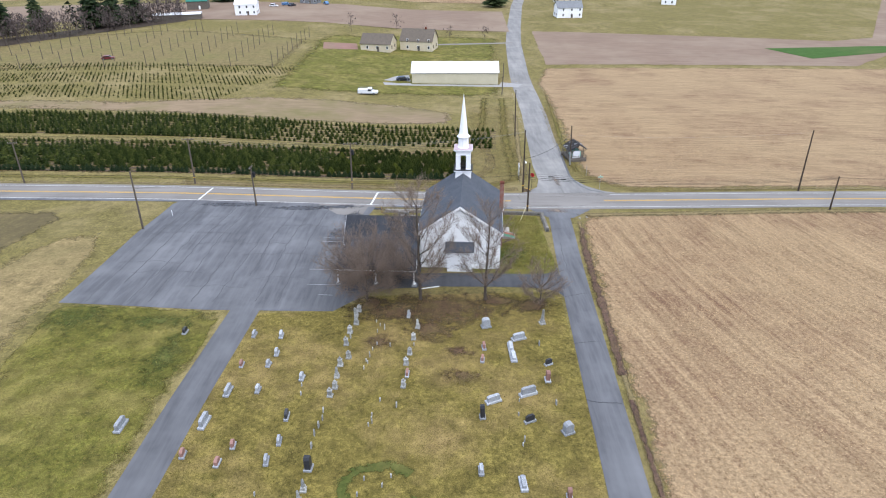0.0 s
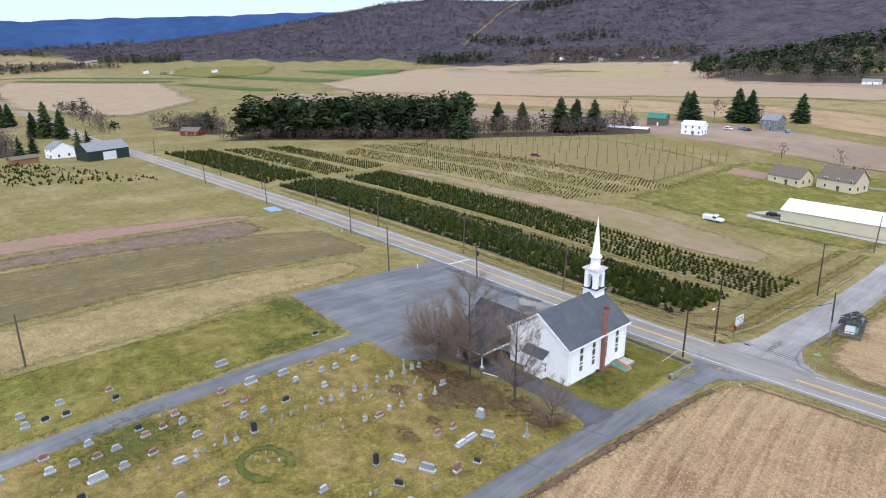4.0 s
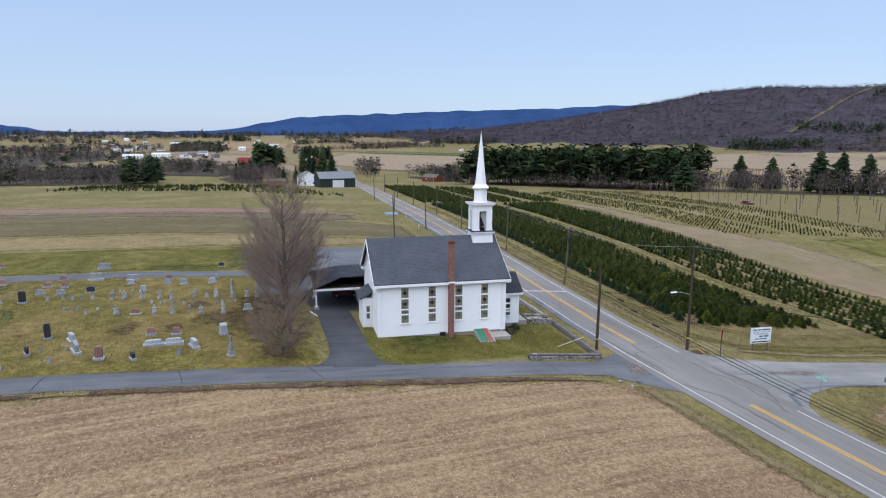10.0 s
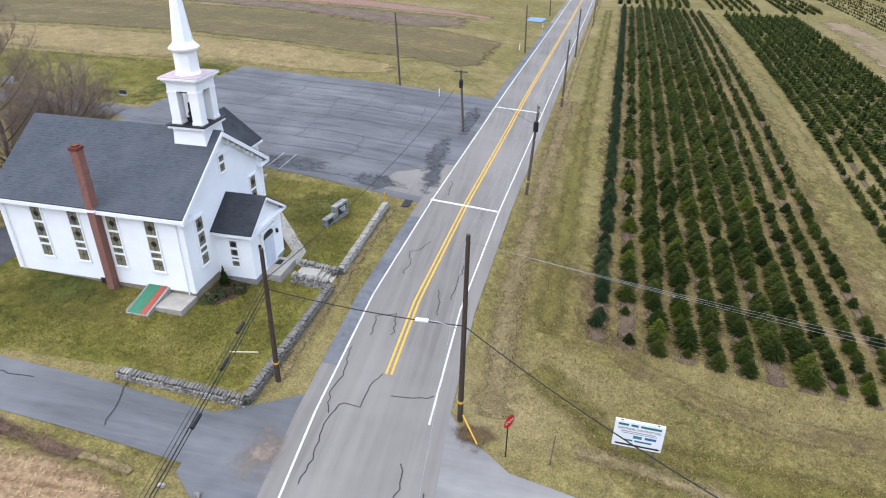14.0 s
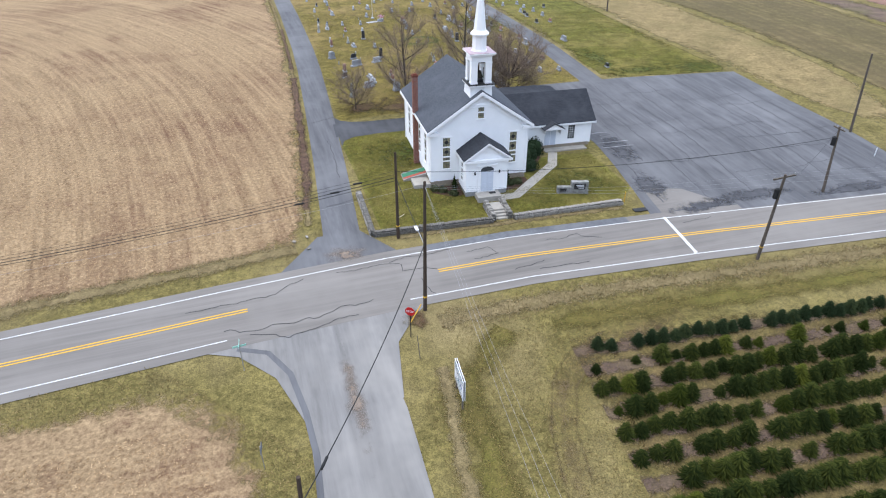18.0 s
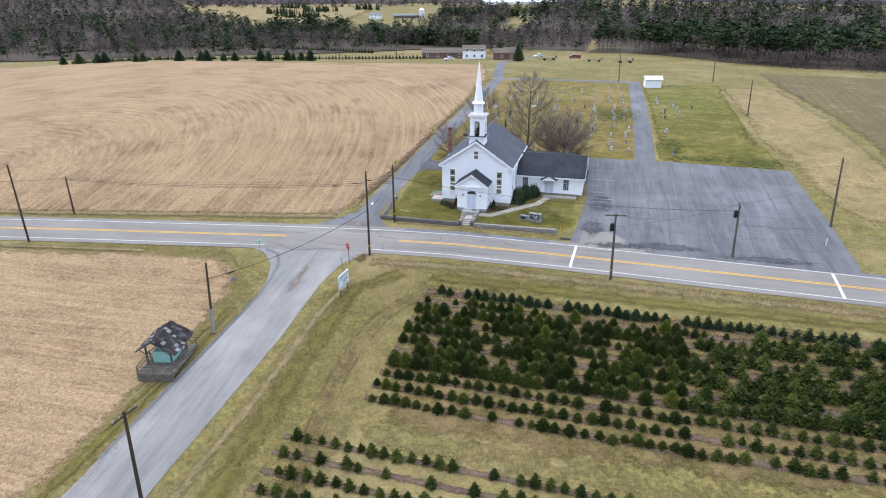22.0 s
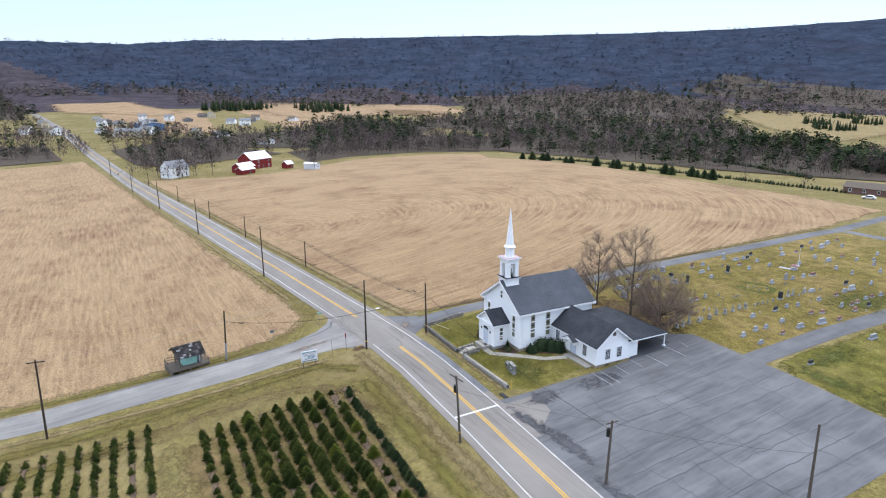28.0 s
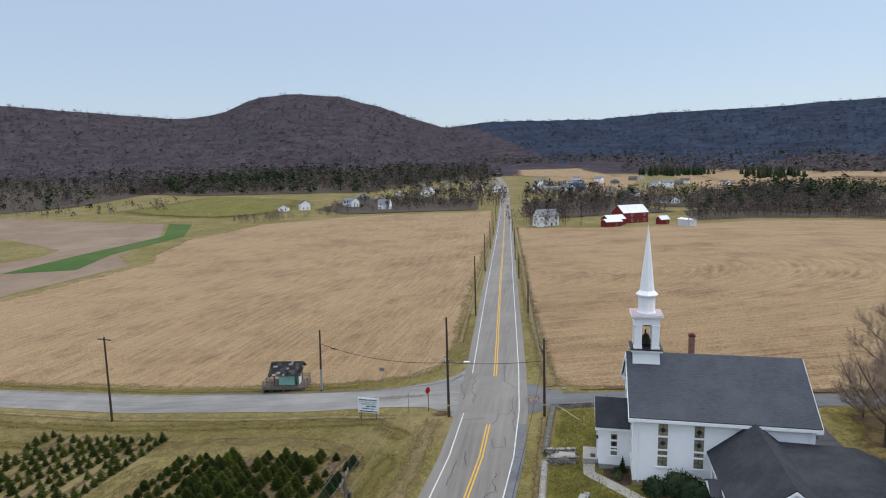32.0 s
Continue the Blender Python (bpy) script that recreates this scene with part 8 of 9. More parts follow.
def cable(name, p, q, sag, r, label, lump=None, metal=None):
    bm = bmesh.new()
    n = 14
    pts = [p.lerp(q, i / n) - Vector((0, 0, 4 * sag * (i / n) * (1 - i / n))) for i in range(n + 1)]
    tube(bm, pts, r)
    ob = tagged(part(name, bm, metal or WIRE), label, "cable", "overhead cables")
    if lump is not None:
        a, b = p.lerp(q, lump), p.lerp(q, lump + 0.06 * 14 / max((q - p).length, 8))
        dz = Vector((0, 0, 4 * sag * lump * (1 - lump)))
        bm = bmesh.new()
        cyl(bm, tuple(a - dz), tuple(b - dz), 0.09, 0.09, 8)
        part("splice_case", bm, WIRE, ob)
    return ob


mid_b = top_of(*PB, 12.0, (-0.1, 0.1), 0.55)
mid_a = top_of(*PA, 9.1, (0, 0.1), 0.72)
cable("telephone_cable", mid_a, mid_b, 0.25, 0.03, "thick black telephone cable over the road")
cable("telephone_cable", mid_b, top_of(*PD, 8.9, (-0.3, -0.25), 0.78), 0.9, 0.035, "thick black telephone cable over the side road", 0.86)
cable("telephone_cable", mid_a, top_of(68.2, 104.4, 6.4, (0, 0), 0.95), 1.0, 0.03, "black telephone cable along the field", 0.1)
for dz, r_, lp in ((0.35, 0.018, 0.06), (-0.3, 0.022, 0.16), (0.7, 0.012, None)):
    cable("telephone_cable", mid_a + Vector((0, 0, dz)), top_of(68.2, 104.4, 6.4, (0, 0), 0.95) + Vector((0, 0, dz * 0.6)), 1.0, r_, "black telephone cable along the field", lp)
for (x0, y0, h0), (x1, y1, h1) in zip(LOW[:-1], LOW[1:]):
    cable("telephone_cable", top_of(x0, y0, h0), top_of(x1, y1, h1), 0.7, 0.025, "black telephone cable along the field")
cable("telephone_cable", mid_a + Vector((0, 0, 0.6)), top_of(*PE, 7.5, (0.15, -0.45), 0.85), 1.2, 0.025, "black cable along the church front")
for k in (-1.0, 0.0, 1.0):
    o = Vector((0.15 * k, 0.9 * k, 0))
    cable("power_line", top_of(*PB, 12.0, (-0.1, 0.1)) + o * 0.3, top_of(*PC, 9.0, (0.2, 0.5)) + o, 0.8, 0.006, "thin power line along the road", metal=ALUWIRE)
    cable("power_line", top_of(*PB, 12.0, (-0.1, 0.1)) + o * 0.3, top_of(*PF, 11.8, (-0.3, -0.2)) + Vector((0.9 * k, 0, 0)), 0.8, 0.006, "thin power line along the side road", metal=ALUWIRE)
    cable("power_line", top_of(*PC, 9.0, (0.2, 0.5)) + o, top_of(*PH, 9.2, (0.1, 0.2)) + o, 0.6, 0.006, "thin power line along the road", metal=ALUWIRE)
cable("power_line", top_of(*PE, 7.5, (0.15, -0.45)), top_of(*PG, 10.1, (0.35, -0.4), 0.7), 0.5, 0.012, "thin power line over the parking lot")
cable("power_line", top_of(*PC, 9.0, (0.2, 0.5), 0.8), top_of(*PE, 7.5, (0.15, -0.45)), 0.4, 0.012, "thin power line over the road")
cable("power_line", top_of(*PB, 12.0), top_of(67.8, 114.7, 12.0), 1.0, 0.006, "thin power line along the road", metal=ALUWIRE)

# ---- signs at the crossing ----
bill = thing("roadside_sign", 14.95, 122.2, None, 90 - 5.5, "white roadside board with teal lettering on two posts", "sign")
for x in (-0.95, 0.95):
    bm = bmesh.new()
    box(bm, x - 0.06, x + 0.06, -0.07, 0.05, -0.4, 2.75)
    part("post", bm, OLDWOOD, bill)
for s in (-1, 1):
    bd = part("board", boxed(-1.3, 1.3, min(s * 0.05, s * 0.09), max(s * 0.05, s * 0.09), 0.95, 2.75), SIGNWHITE, bill)
    face = sorted((s * 0.092, s * 0.096))
    for n_, m_, x0, x1, z0, z1 in (("name_bar", SIGNTEAL, -1.12, -0.58, 2.46, 2.6), ("name_bar", SIGNTEAL, -0.46, -0.08, 2.46, 2.6), ("name_bar", SIGNTEAL, 0.04, 1.12, 2.46, 2.6), ("text_bar", SIGNGREY, -0.95, 0.9, 2.05, 2.1), ("text_bar", SIGNGREY, -0.85, 0.95, 1.94, 1.98), ("logo_plate", SIGNNAVY, -0.95 * s, -0.35 * s, 1.68, 1.84), ("logo_plate", SIGNBLUE, -0.2 * s, 0.25 * s, 1.64, 1.84), ("text_bar", SIGNTEAL, -0.75, -0.25, 1.4, 1.51), ("text_bar", SIGNTEAL, -0.15, 0.75, 1.4, 1.51)):
        part(n_, boxed(min(x0, x1), max(x0, x1), *face, z0, z1), m_, bd)
    part("arrow_band", boxed(-1.15, 1.15, *face, 1.06, 1.18), BLACK, bd)
    bm = bmesh.new()
    prism(bm, [(-1.05 * s, 1.04), (-1.05 * s, 1.2), (-1.28 * s, 1.12)] if s > 0 else [(1.05, 1.04), (1.05, 1.2), (1.28, 1.12)], 1, *face)
    part("arrow_head", bm, BLACK, bd)
    tx = bpy.data.curves.new("words", "FONT")
    tx.body, tx.size, tx.align_x, tx.align_y, tx.extrude = "ELECTRICAL CONTRACTORS", 0.17, "CENTER", "CENTER", 0.003
    tx.materials.append(BLACK)
    wo = new("words", tx)
    wo.parent = bd
    wo.matrix_basis = Matrix.Translation((0, s * 0.097, 2.27)) @ pose(0, 0, 0, 90, 0, 180 if s > 0 else 0)
stop = thing("stop_sign", 16.7, 115.2, None, -35, "red octagonal stop sign on a dark post", "sign")
bm = bmesh.new()
cyl(bm, (0, 0, -0.3), (0, 0, 2.9), 0.04, 0.04, 6)
part("post", bm, BLACK, stop)
bm = bmesh.new()
r = bmesh.ops.create_cone(bm, cap_ends=True, segments=8, radius1=0.42, radius2=0.42, depth=0.02)
bmesh.ops.transform(bm, matrix=Matrix.Translation((0, 0.06, 2.6)) @ pose(0, 0, 0, 90) @ pose(0, 0, 0, 0, 0, 22.5), verts=r["verts"])
plate = part("plate", bm, REDSIGN, stop)
tx = bpy.data.curves.new("word", "FONT")
tx.body, tx.size, tx.align_x, tx.align_y, tx.extrude = "STOP", 0.27, "CENTER", "CENTER", 0.003
tx.materials.append(SIGNWHITE)
wo = new("word", tx)
wo.parent = stop
wo.matrix_basis = Matrix.Translation((0, 0.075, 2.6)) @ pose(0, 0, 0, 90, 0, 180)
lean_post = thing("marker_post", 16.6, 117.6, None, 0, "thin leaning metal post on the verge", "post")
bm = bmesh.new()
cyl(bm, (0, 0, -0.2), (0.25, 0.1, 2.4), 0.035, 0.03, 6)
part("shaft", bm, OLDWOOD, lean_post)
st = thing("street_name_sign", 29.7, 115.0, None, 0, "pale green street-name sign on a post", "sign")
bm = bmesh.new()
cyl(bm, (0, 0, -0.2), (0, 0, 2.5), 0.035, 0.035, 6)
part("post", bm, STEEL, st)
for k, rz in enumerate((5, 85)):
    bm = bmesh.new()
    box(bm, -0.5, 0.5, -0.01, 0.01, 2.3 + 0.2 * k, 2.48 + 0.2 * k, pose(0, 0, 0, 0, 0, rz))
    part("blade", bm, TEAL, st)
cr = thing("route_sign", 29.0, 124.0, None, 80, "small grey-blue sign on a thin post by the side road", "sign")
bm = bmesh.new()
cyl(bm, (0, 0, -0.2), (0.1, 0, 2.2), 0.03, 0.03, 6)
part("post", bm, STEEL, cr)
part("plate", boxed(-0.3, 0.45, 0.03, 0.05, 1.7, 2.2), GREYROOF, cr)
stake = thing("yellow_stake", -10.8, 101.5, None, 0, "yellow marker stake at the end of the wall", "post")
bm = bmesh.new()
cyl(bm, (0, 0, -0.2), (0, 0, 1.2), 0.05, 0.05, 6)
part("shaft", bm, YELLOW, stake)
guy = thing("guy_wire_guard", 13.2, 98.6, None, 0, "yellow guy-wire guard slanting from the lawn", "post")
bm = bmesh.new()
cyl(bm, (-0.8, -1.6, -0.1), (0.5, 1.4, 1.3), 0.04, 0.04, 6)
part("shaft", bm, CREAM, guy)
guy2 = thing("guy_wire_guard", 15.6, 113.2, None, 0, "short yellow guy-wire guard beside the pole", "post")
bm = bmesh.new()
cyl(bm, (0.7, 0.4, 0.0), (-0.5, -0.6, 0.9), 0.05, 0.05, 6)
part("shaft", bm, YELLOW, guy2)
drain = thing("storm_drain", -11.6, 103.4, None, -4, "dark iron storm drain grate by the road", "drain")
part("grate", boxed(-0.75, 0.75, -0.35, 0.35, 0.04, 0.09), BLACK, drain)
for x, y in ((-86, 114.5), (-113, 118), (-46.5, 105.8)):
    mk = thing("marker_post", x, y - 5.5, None, 0, "short white roadside marker post", "post")
    bm = bmesh.new()
    cyl(bm, (0, 0, -0.2), (0, 0, 1.1), 0.06, 0.06, 6)
    part("shaft", bm, SIGNWHITE, mk)

# ---- old farm stand ----
hut = thing("farm_stand", 29.2, 138.4, None, 8, "derelict roadside stand with patchy shingle roof and mint counter", "stand")
PATCH = mat("bare_silver_roof_boards", (0.42, 0.42, 0.43), (0.24, 0.235, 0.235), 5.0, 0.9)
TARSHINGLE = mat("black_worn_shingles", (0.045, 0.042, 0.044), (0.085, 0.08, 0.08), 4.0, 0.95, 0.01, (0.03, 0.028, 0.03), 0.8)
part("floor", boxed(-1.9, 1.8, -3.0, 3.1, 0.62, 0.72), OLDWOOD, hut, "weathered plank deck")
for k in range(11):
    part("deck_board", boxed(-1.92, 1.82, -2.98 + 0.555 * k, -2.98 + 0.555 * k + 0.5, 0.722, 0.75), OLDWOOD, hut)
for r in range(5):
    z = -0.12 + 0.17 * r
    part("skirt_board", boxed(-1.95, 1.85, 3.1, 3.15, z, z + 0.14), OLDWOOD, hut)
    part("skirt_board", boxed(-1.95, 1.85, -3.05, -3.0, z, z + 0.14), OLDWOOD, hut)
    if r > 2:
        part("skirt_board", boxed(-1.96, -1.91, -3.0, 3.1, z, z + 0.14), OLDWOOD, hut)
for x in (-1.85, 1.75):
    for y in (-2.9, 0.1, 3.0):
        part("footing", boxed(x - 0.1, x + 0.1, y - 0.1, y + 0.1, -0.5, 0.62), OLDWOOD, hut)
for x, y in ((-1.25, 1.5), (1.35, 1.5), (-1.25, -1.9), (1.35, -1.9)):
    part("post", boxed(x - 0.08, x + 0.08, y - 0.08, y + 0.08, 0.7, 2.9), OLDWOOD, hut, "dark post")
    for s in (-1, 1):
        bm = bmesh.new()
        cyl(bm, (x, y, 2.0), (x + s * 0.6, y + (0.35 if y > 0 else -0.35), 2.85), 0.055, 0.055, 5)
        part("brace", bm, OLDWOOD, hut)
part("counter", boxed(-0.95, 1.05, -1.35, 0.95, 0.72, 2.05, 0.02), TEAL, hut, "faded mint green counter box")
for k in range(3):
    part("counter_batten", boxed(-0.98, -0.95, -0.62 + 0.62 * k, -0.57 + 0.62 * k, 0.75, 2.0), TEAL, hut)
part("side_panel", boxed(-0.95, 0.6, -1.98, -1.72, 0.72, 2.35), SIGNWHITE, hut, "pale weathered end panel")
for x0, x1, y0, y1 in ((-1.9, 1.8, 3.02, 3.08), (-1.9, -1.84, 1.7, 3.05), (1.74, 1.8, -3.0, 3.05), (-1.9, 1.8, -2.98, -2.92)):
    for z in (1.1, 1.5):
        part("rail", boxed(x0, x1, y0, y1, z, z + 0.09), OLDWOOD, hut)
for x, y in ((-1.87, 3.05), (-1.87, 1.7), (0, 3.05), (1.77, 3.05), (1.77, 0.2), (1.77, -2.95), (-1.87, -2.95), (0, -2.95)):
    part("rail_post", boxed(x - 0.05, x + 0.05, y - 0.05, y + 0.05, 0.0, 1.62), OLDWOOD, hut)
for s, ex, ez_ in ((-1, -2.15, 2.5), (1, 2.1, 2.75)):
    bm = bmesh.new()
    q = ((ex, -2.5, ez_), (ex, 2.2, ez_), (0.25, 2.2, 3.9), (0.25, -2.5, 3.9))
    roof_slab(bm, *q, 0.08)
    slope = part("roof", bm, TARSHINGLE, hut, "sagging slope of black shingles")
    rgh = random.Random(7 + s)
    a, b, c, d = (Vector(p) for p in q)
    rows_ = 7
    for r in range(rows_):
        g = 0.0
        while g < 0.96:
            w_ = rgh.uniform(0.06, 0.13)
            if rgh.random() < 0.78:
                lo0, lo1 = a.lerp(d, r / rows_), b.lerp(c, r / rows_)
                hi0, hi1 = a.lerp(d, (r + 0.98) / rows_), b.lerp(c, (r + 0.98) / rows_)
                g1 = min(g + w_, 1.0)
                nn = (b - a).cross(d - a).normalized()
                nn = nn if nn.z > 0 else -nn
                up_ = rgh.uniform(0.01, 0.045)
                bm = bmesh.new()
                bm.faces.new([bm.verts.new(p) for p in (lo0.lerp(lo1, g) + nn * (up_ + 0.02), lo0.lerp(lo1, g1) + nn * (up_ + 0.015), hi0.lerp(hi1, g1) + nn * 0.012, hi0.lerp(hi1, g) + nn * 0.012)])
                bmesh.ops.solidify(bm, geom=bm.faces[:], thickness=0.012)
                pale_ = rgh.random()
                part("shingle", bm, PATCH if pale_ < 0.09 or (r == 0 and pale_ < 0.3) else OLDROOF if pale_ < 0.3 else TARSHINGLE, slope)
            g += w_

# ---- houses and barns ----


def house(name, x, y, rz, w, l, h, rise, wall, roof, label, category="house", wins=3, base=None, door=True, chim=False, big_door=None, ridge_x=True, over=0.35, z=None):
    """A gabled building: w along its x, l along its y; the ridge runs along x or y."""
    ob = thing(name, x, y, z, rz, label, category)
    bm = bmesh.new()
    box(bm, -w / 2, w / 2, -l / 2, l / 2, -1.2, h)
    if ridge_x:
        prism(bm, [(-l / 2, h), (l / 2, h), (0, h + rise - 0.08)], 0, -w / 2, w / 2)
    else:
        prism(bm, [(-w / 2, h), (w / 2, h), (0, h + rise - 0.08)], 1, -l / 2, l / 2)
    part("wall", bm, wall, ob)
    half, run = (l / 2, w / 2) if ridge_x else (w / 2, l / 2)
    for s in (-1, 1):
        zl = h - over * rise / half + 0.1
        q = [(-run - over, s * (half + over), zl), (run + over, s * (half + over), zl), (run + over, 0, h + rise + 0.1), (-run - over, 0, h + rise + 0.1)]
        if not ridge_x:
            q = [(b, a, c) for a, b, c in q]
        bm = bmesh.new()
        roof_slab(bm, *q, 0.12)
        part("roof", bm, roof, ob)
    for sx_ in (-1, 1):
        for k in range(wins):
            xx = -w / 2 + w * (k + 0.5 + (0.2 if sx_ < 0 else 0)) / wins if wins else 0
            if abs(xx) > w / 2 - 0.6:
                continue
            for zz in ([1.0] if h < 4 else [0.9, 3.6]):
                bm = bmesh.new()
                box(bm, xx - 0.5, xx + 0.5, *sorted((sx_ * l / 2, sx_ * (l / 2 + 0.05))), zz, zz + 1.35)
                wn_ = part("window", bm, TRIM, ob)
                bm = bmesh.new()
                box(bm, xx - 0.4, xx + 0.4, *sorted((sx_ * (l / 2 + 0.05), sx_ * (l / 2 + 0.06))), zz + 0.1, zz + 1.25)
                part("pane", bm, GLASSDARK, wn_)
    for sy_ in (-1, 1):
        for k in range(min(wins, 2)):
            yy = (k - 0.5) * l * 0.45
            bm = bmesh.new()
            box(bm, *sorted((sy_ * w / 2, sy_ * (w / 2 + 0.05))), yy - 0.45, yy + 0.45, 1.0, 2.3)
            part("window", bm, GLASSDARK, ob)
    if door:
        bm = bmesh.new()
        box(bm, 0.7, 1.7, -l / 2 - 0.06, -l / 2, 0.0, 2.1)
        part("door", bm, OLDWOOD if wall is not OLDWOOD else TRIM, ob)
    if big_door:
        bm = bmesh.new()
        box(bm, big_door[0], big_door[1], -l / 2 - 0.08, -l / 2, 0.0, big_door[2])
        part("barn_door", bm, TIN, ob, "wide white overhead door")
    if chim:
        part("chimney", boxed(w * 0.2, w * 0.2 + 0.7, -0.3, 0.4, h, h + rise + 0.9), BRICK, ob)
    return ob


house("long_barn", 4.0, 229.0, -1.5, 29.5, 13.0, 4.0, 2.4, CREAM, TIN, "long cream metal barn with white roof", "barn", 0, door=False)
house("garage_house", -27.5, 283, -14, 13, 9, 3.2, 3.4, TAN, BROWNROOF, "tan house wing with brown gable roof", "house", 3, ridge_x=True)
house("farm_house", -10.5, 288, -14, 14, 10, 4.2, 4.2, TAN, BROWNROOF, "tan house with dormers and brown roof", "house", 3, chim=True)
house("ranch_house", 53, -124, 12, 20, 8, 2.8, 1.8, REDCLAD, BROWNROOF, "low reddish-brown ranch house by the drive", "house", 4)
house("split_level_house", 37.5, -120, 12, 10.5, 8, 4.2, 1.8, TRIM, BROWNROOF, "white split-level house with a brown roof", "house", 3)
house("garage", 24.0, -114, 12, 7, 7, 3.2, 1.7, REDCLAD, BROWNROOF, "reddish-brown garage with a grey-brown roof", "garage", 1)
for x, y, rz in ((2.1, -110, 20), (-17.4, -104, -8), (-30, -99.5, 15)):
    wg = thing("farm_wagon", x, y, None, rz, "dark weathered flatbed farm wagon parked in the grass", "wagon", "parked wagons")
    part("bed", boxed(-3.2, 3.2, -1.1, 1.1, 0.85, 1.05, 0.03), OLDWOOD, wg)
    part("headboard", boxed(-3.2, -3.05, -1.1, 1.1, 1.05, 1.9, 0.02), OLDWOOD, wg)
    bm = bmesh.new()
    cyl(bm, (3.2, 0, 0.6), (5.0, 0, 0.35), 0.06, 0.05, 6)
    part("drawbar", bm, BLACK, wg)
    for wx in (-2.1, 2.1):
        for wy in (-0.95, 0.95):
            bm = bmesh.new()
            cyl(bm, (wx, wy - 0.1, 0.42), (wx, wy + 0.1, 0.42), 0.42, 0.42, 14)
            part("wheel", bm, RUBBER, wg)
house("garage", 19.5, -118, 12, 7, 7, 3.0, 2.0, mat("pinkish_siding", (0.4, 0.27, 0.22), None, 1.0, 0.8), BROWNROOF, "pinkish garage beside a cone-shaped evergreen", "garage", 0)
house("garden_shed", -33.2, -14.2, 5, 4.6, 3.6, 2.5, 0.7, WHITE, TIN, "small white shed at the cemetery corner", "shed", 0, door=False)
house("black_barn", -293.5, 116.5, 98, 20, 13, 5.2, 3.4, DARKGREEN, GREYROOF, "dark green barn with grey roof and white door", "barn", 0, door=False, big_door=(-3.0, 3.5, 4.2))
house("white_farm_house", -318, 104, 8, 8, 11, 5.2, 3.2, WHITE, GREYROOF, "white farmhouse beside the dark barn", "house", 2)
house("brick_bungalow", -362, 194, 30, 13, 8, 3.0, 2.2, BRICK, BROWNROOF, "small red brick house before the pines", "house", 2)
house("wood_shed", -303, 84, -80, 12, 5, 2.6, 1.2, mat("orange_boards", (0.3, 0.15, 0.07), None, 2.0, 0.9), BROWNROOF, "low orange-brown wooden shed", "shed", 0)
house("red_barn_far", -690, 146, 5, 13, 18, 6.5, 5.0, REDPAINT, TIN, "red barn with white roof", "barn", 2)
house("red_shed_far", -640, 75, 80, 19, 12, 6.0, 4.5, REDPAINT, REDPAINT, "long red shed with red roof", "shed", 0)
house("white_block_house", -105, 366, 5, 11, 10, 5.6, 1.6, WHITE, TRIM, "white two-storey farm building with porch", "house", 3)
house("green_roof_barn", -140, 392, 10, 11, 9, 4.6, 2.8, OLDWOOD, mat("green_metal_roof", (0.03, 0.16, 0.12), None, 1.0, 0.6), "old farm barn with green metal roof", "barn", 0)
house("grey_farm_house", -80, 415, -10, 10, 9, 6.0, 3.0, GREYROOF, GREYROOF, "grey two-storey farmhouse under tall spruces", "house", 3)
house("pole_shed", -137, 350, 12, 24, 6, 2.8, 0.7, OLDWOOD, TIN, "long low open shed with white roof", "shed", 0, door=False)
house("hill_house", 70, 383, 5, 14, 9, 5.4, 3.0, WHITE, GREYROOF, "white two-storey house among trees", "house", 3)
house("hill_house", 79, 445, 20, 13, 9, 5.2, 3.0, CREAM, GREYROOF, "cream house on the rise behind", "house", 3)
for hx, hy, hw in ((-128, 852, 18), (-104, 857, 14), (4, 939, 22), (31, 985, 14), (92, 867, 40)):
    house("far_house", hx, hy, 6, hw, 9, 3.4, 2.6, WHITE if hw < 20 else TAN, GREYROOF, "distant low house at the edge of the woods", "house", 3)
house("poultry_barn", 97, -965, 6, 122, 13, 3.6, 3.0, WHITE, TIN, "very long low white poultry barn", "barn", 0, door=False)
house("red_barn", 296, 56, -62, 15, 11, 5.6, 3.6, REDPAINT, TIN, "red barn with white metal roof", "barn", 2)
house("red_barn_wing", 282, 66, -62, 10, 7, 3.2, 1.8, REDPAINT, TIN, "low red barn wing with white roof", "barn", 0)
house("red_shed", 270, 68, -62, 9, 5, 2.6, 1.2, REDPAINT, TIN, "low red shed with white roof", "shed", 0)
house("small_red_shed", 280, 42, -60, 5, 4, 2.6, 1.6, REDPAINT, TIN, "small red outbuilding beside the barn", "shed", 0)
house("trailer_shed", 262, 34, 30, 8, 4, 3.2, 0.5, TIN, TIN, "white metal shed by the field track", "shed", 0, door=False)
house("east_farm_house", 291, 100, -65, 11, 9, 5.6, 3.2, WHITE, GREYROOF, "white farmhouse among bare trees", "house", 2)
# scattered village
rv = random.Random(11)
for x0, x1, y0, y1, n in ((560, 820, 60, 120, 12), (640, 800, -110, 40, 9), (560, 800, 150, 260, 9), (400, 600, 210, 330, 7), (-1010, -960, -20, 40, 5), (-1420, -1250, 560, 680, 4), (-930, -540, 1310, 1400, 9), (100, 260, 430, 520, 3), (430, 640, -10, 60, 4)):
    for k in range(n):
        x, y = rv.uniform(x0, x1), rv.uniform(y0, y1)
        wl = rv.choice((WHITE, WHITE, WHITE, TAN, GREYROOF))
        house("village_house", x, y, rv.uniform(0, 90), rv.uniform(9, 13), rv.uniform(7, 9), rv.choice((3.0, 5.2)), rv.uniform(2, 3.2), wl, rv.choice((GREYROOF, BROWNROOF, GREYROOF)), "distant village house with pitched roof", "house", 2, door=False)
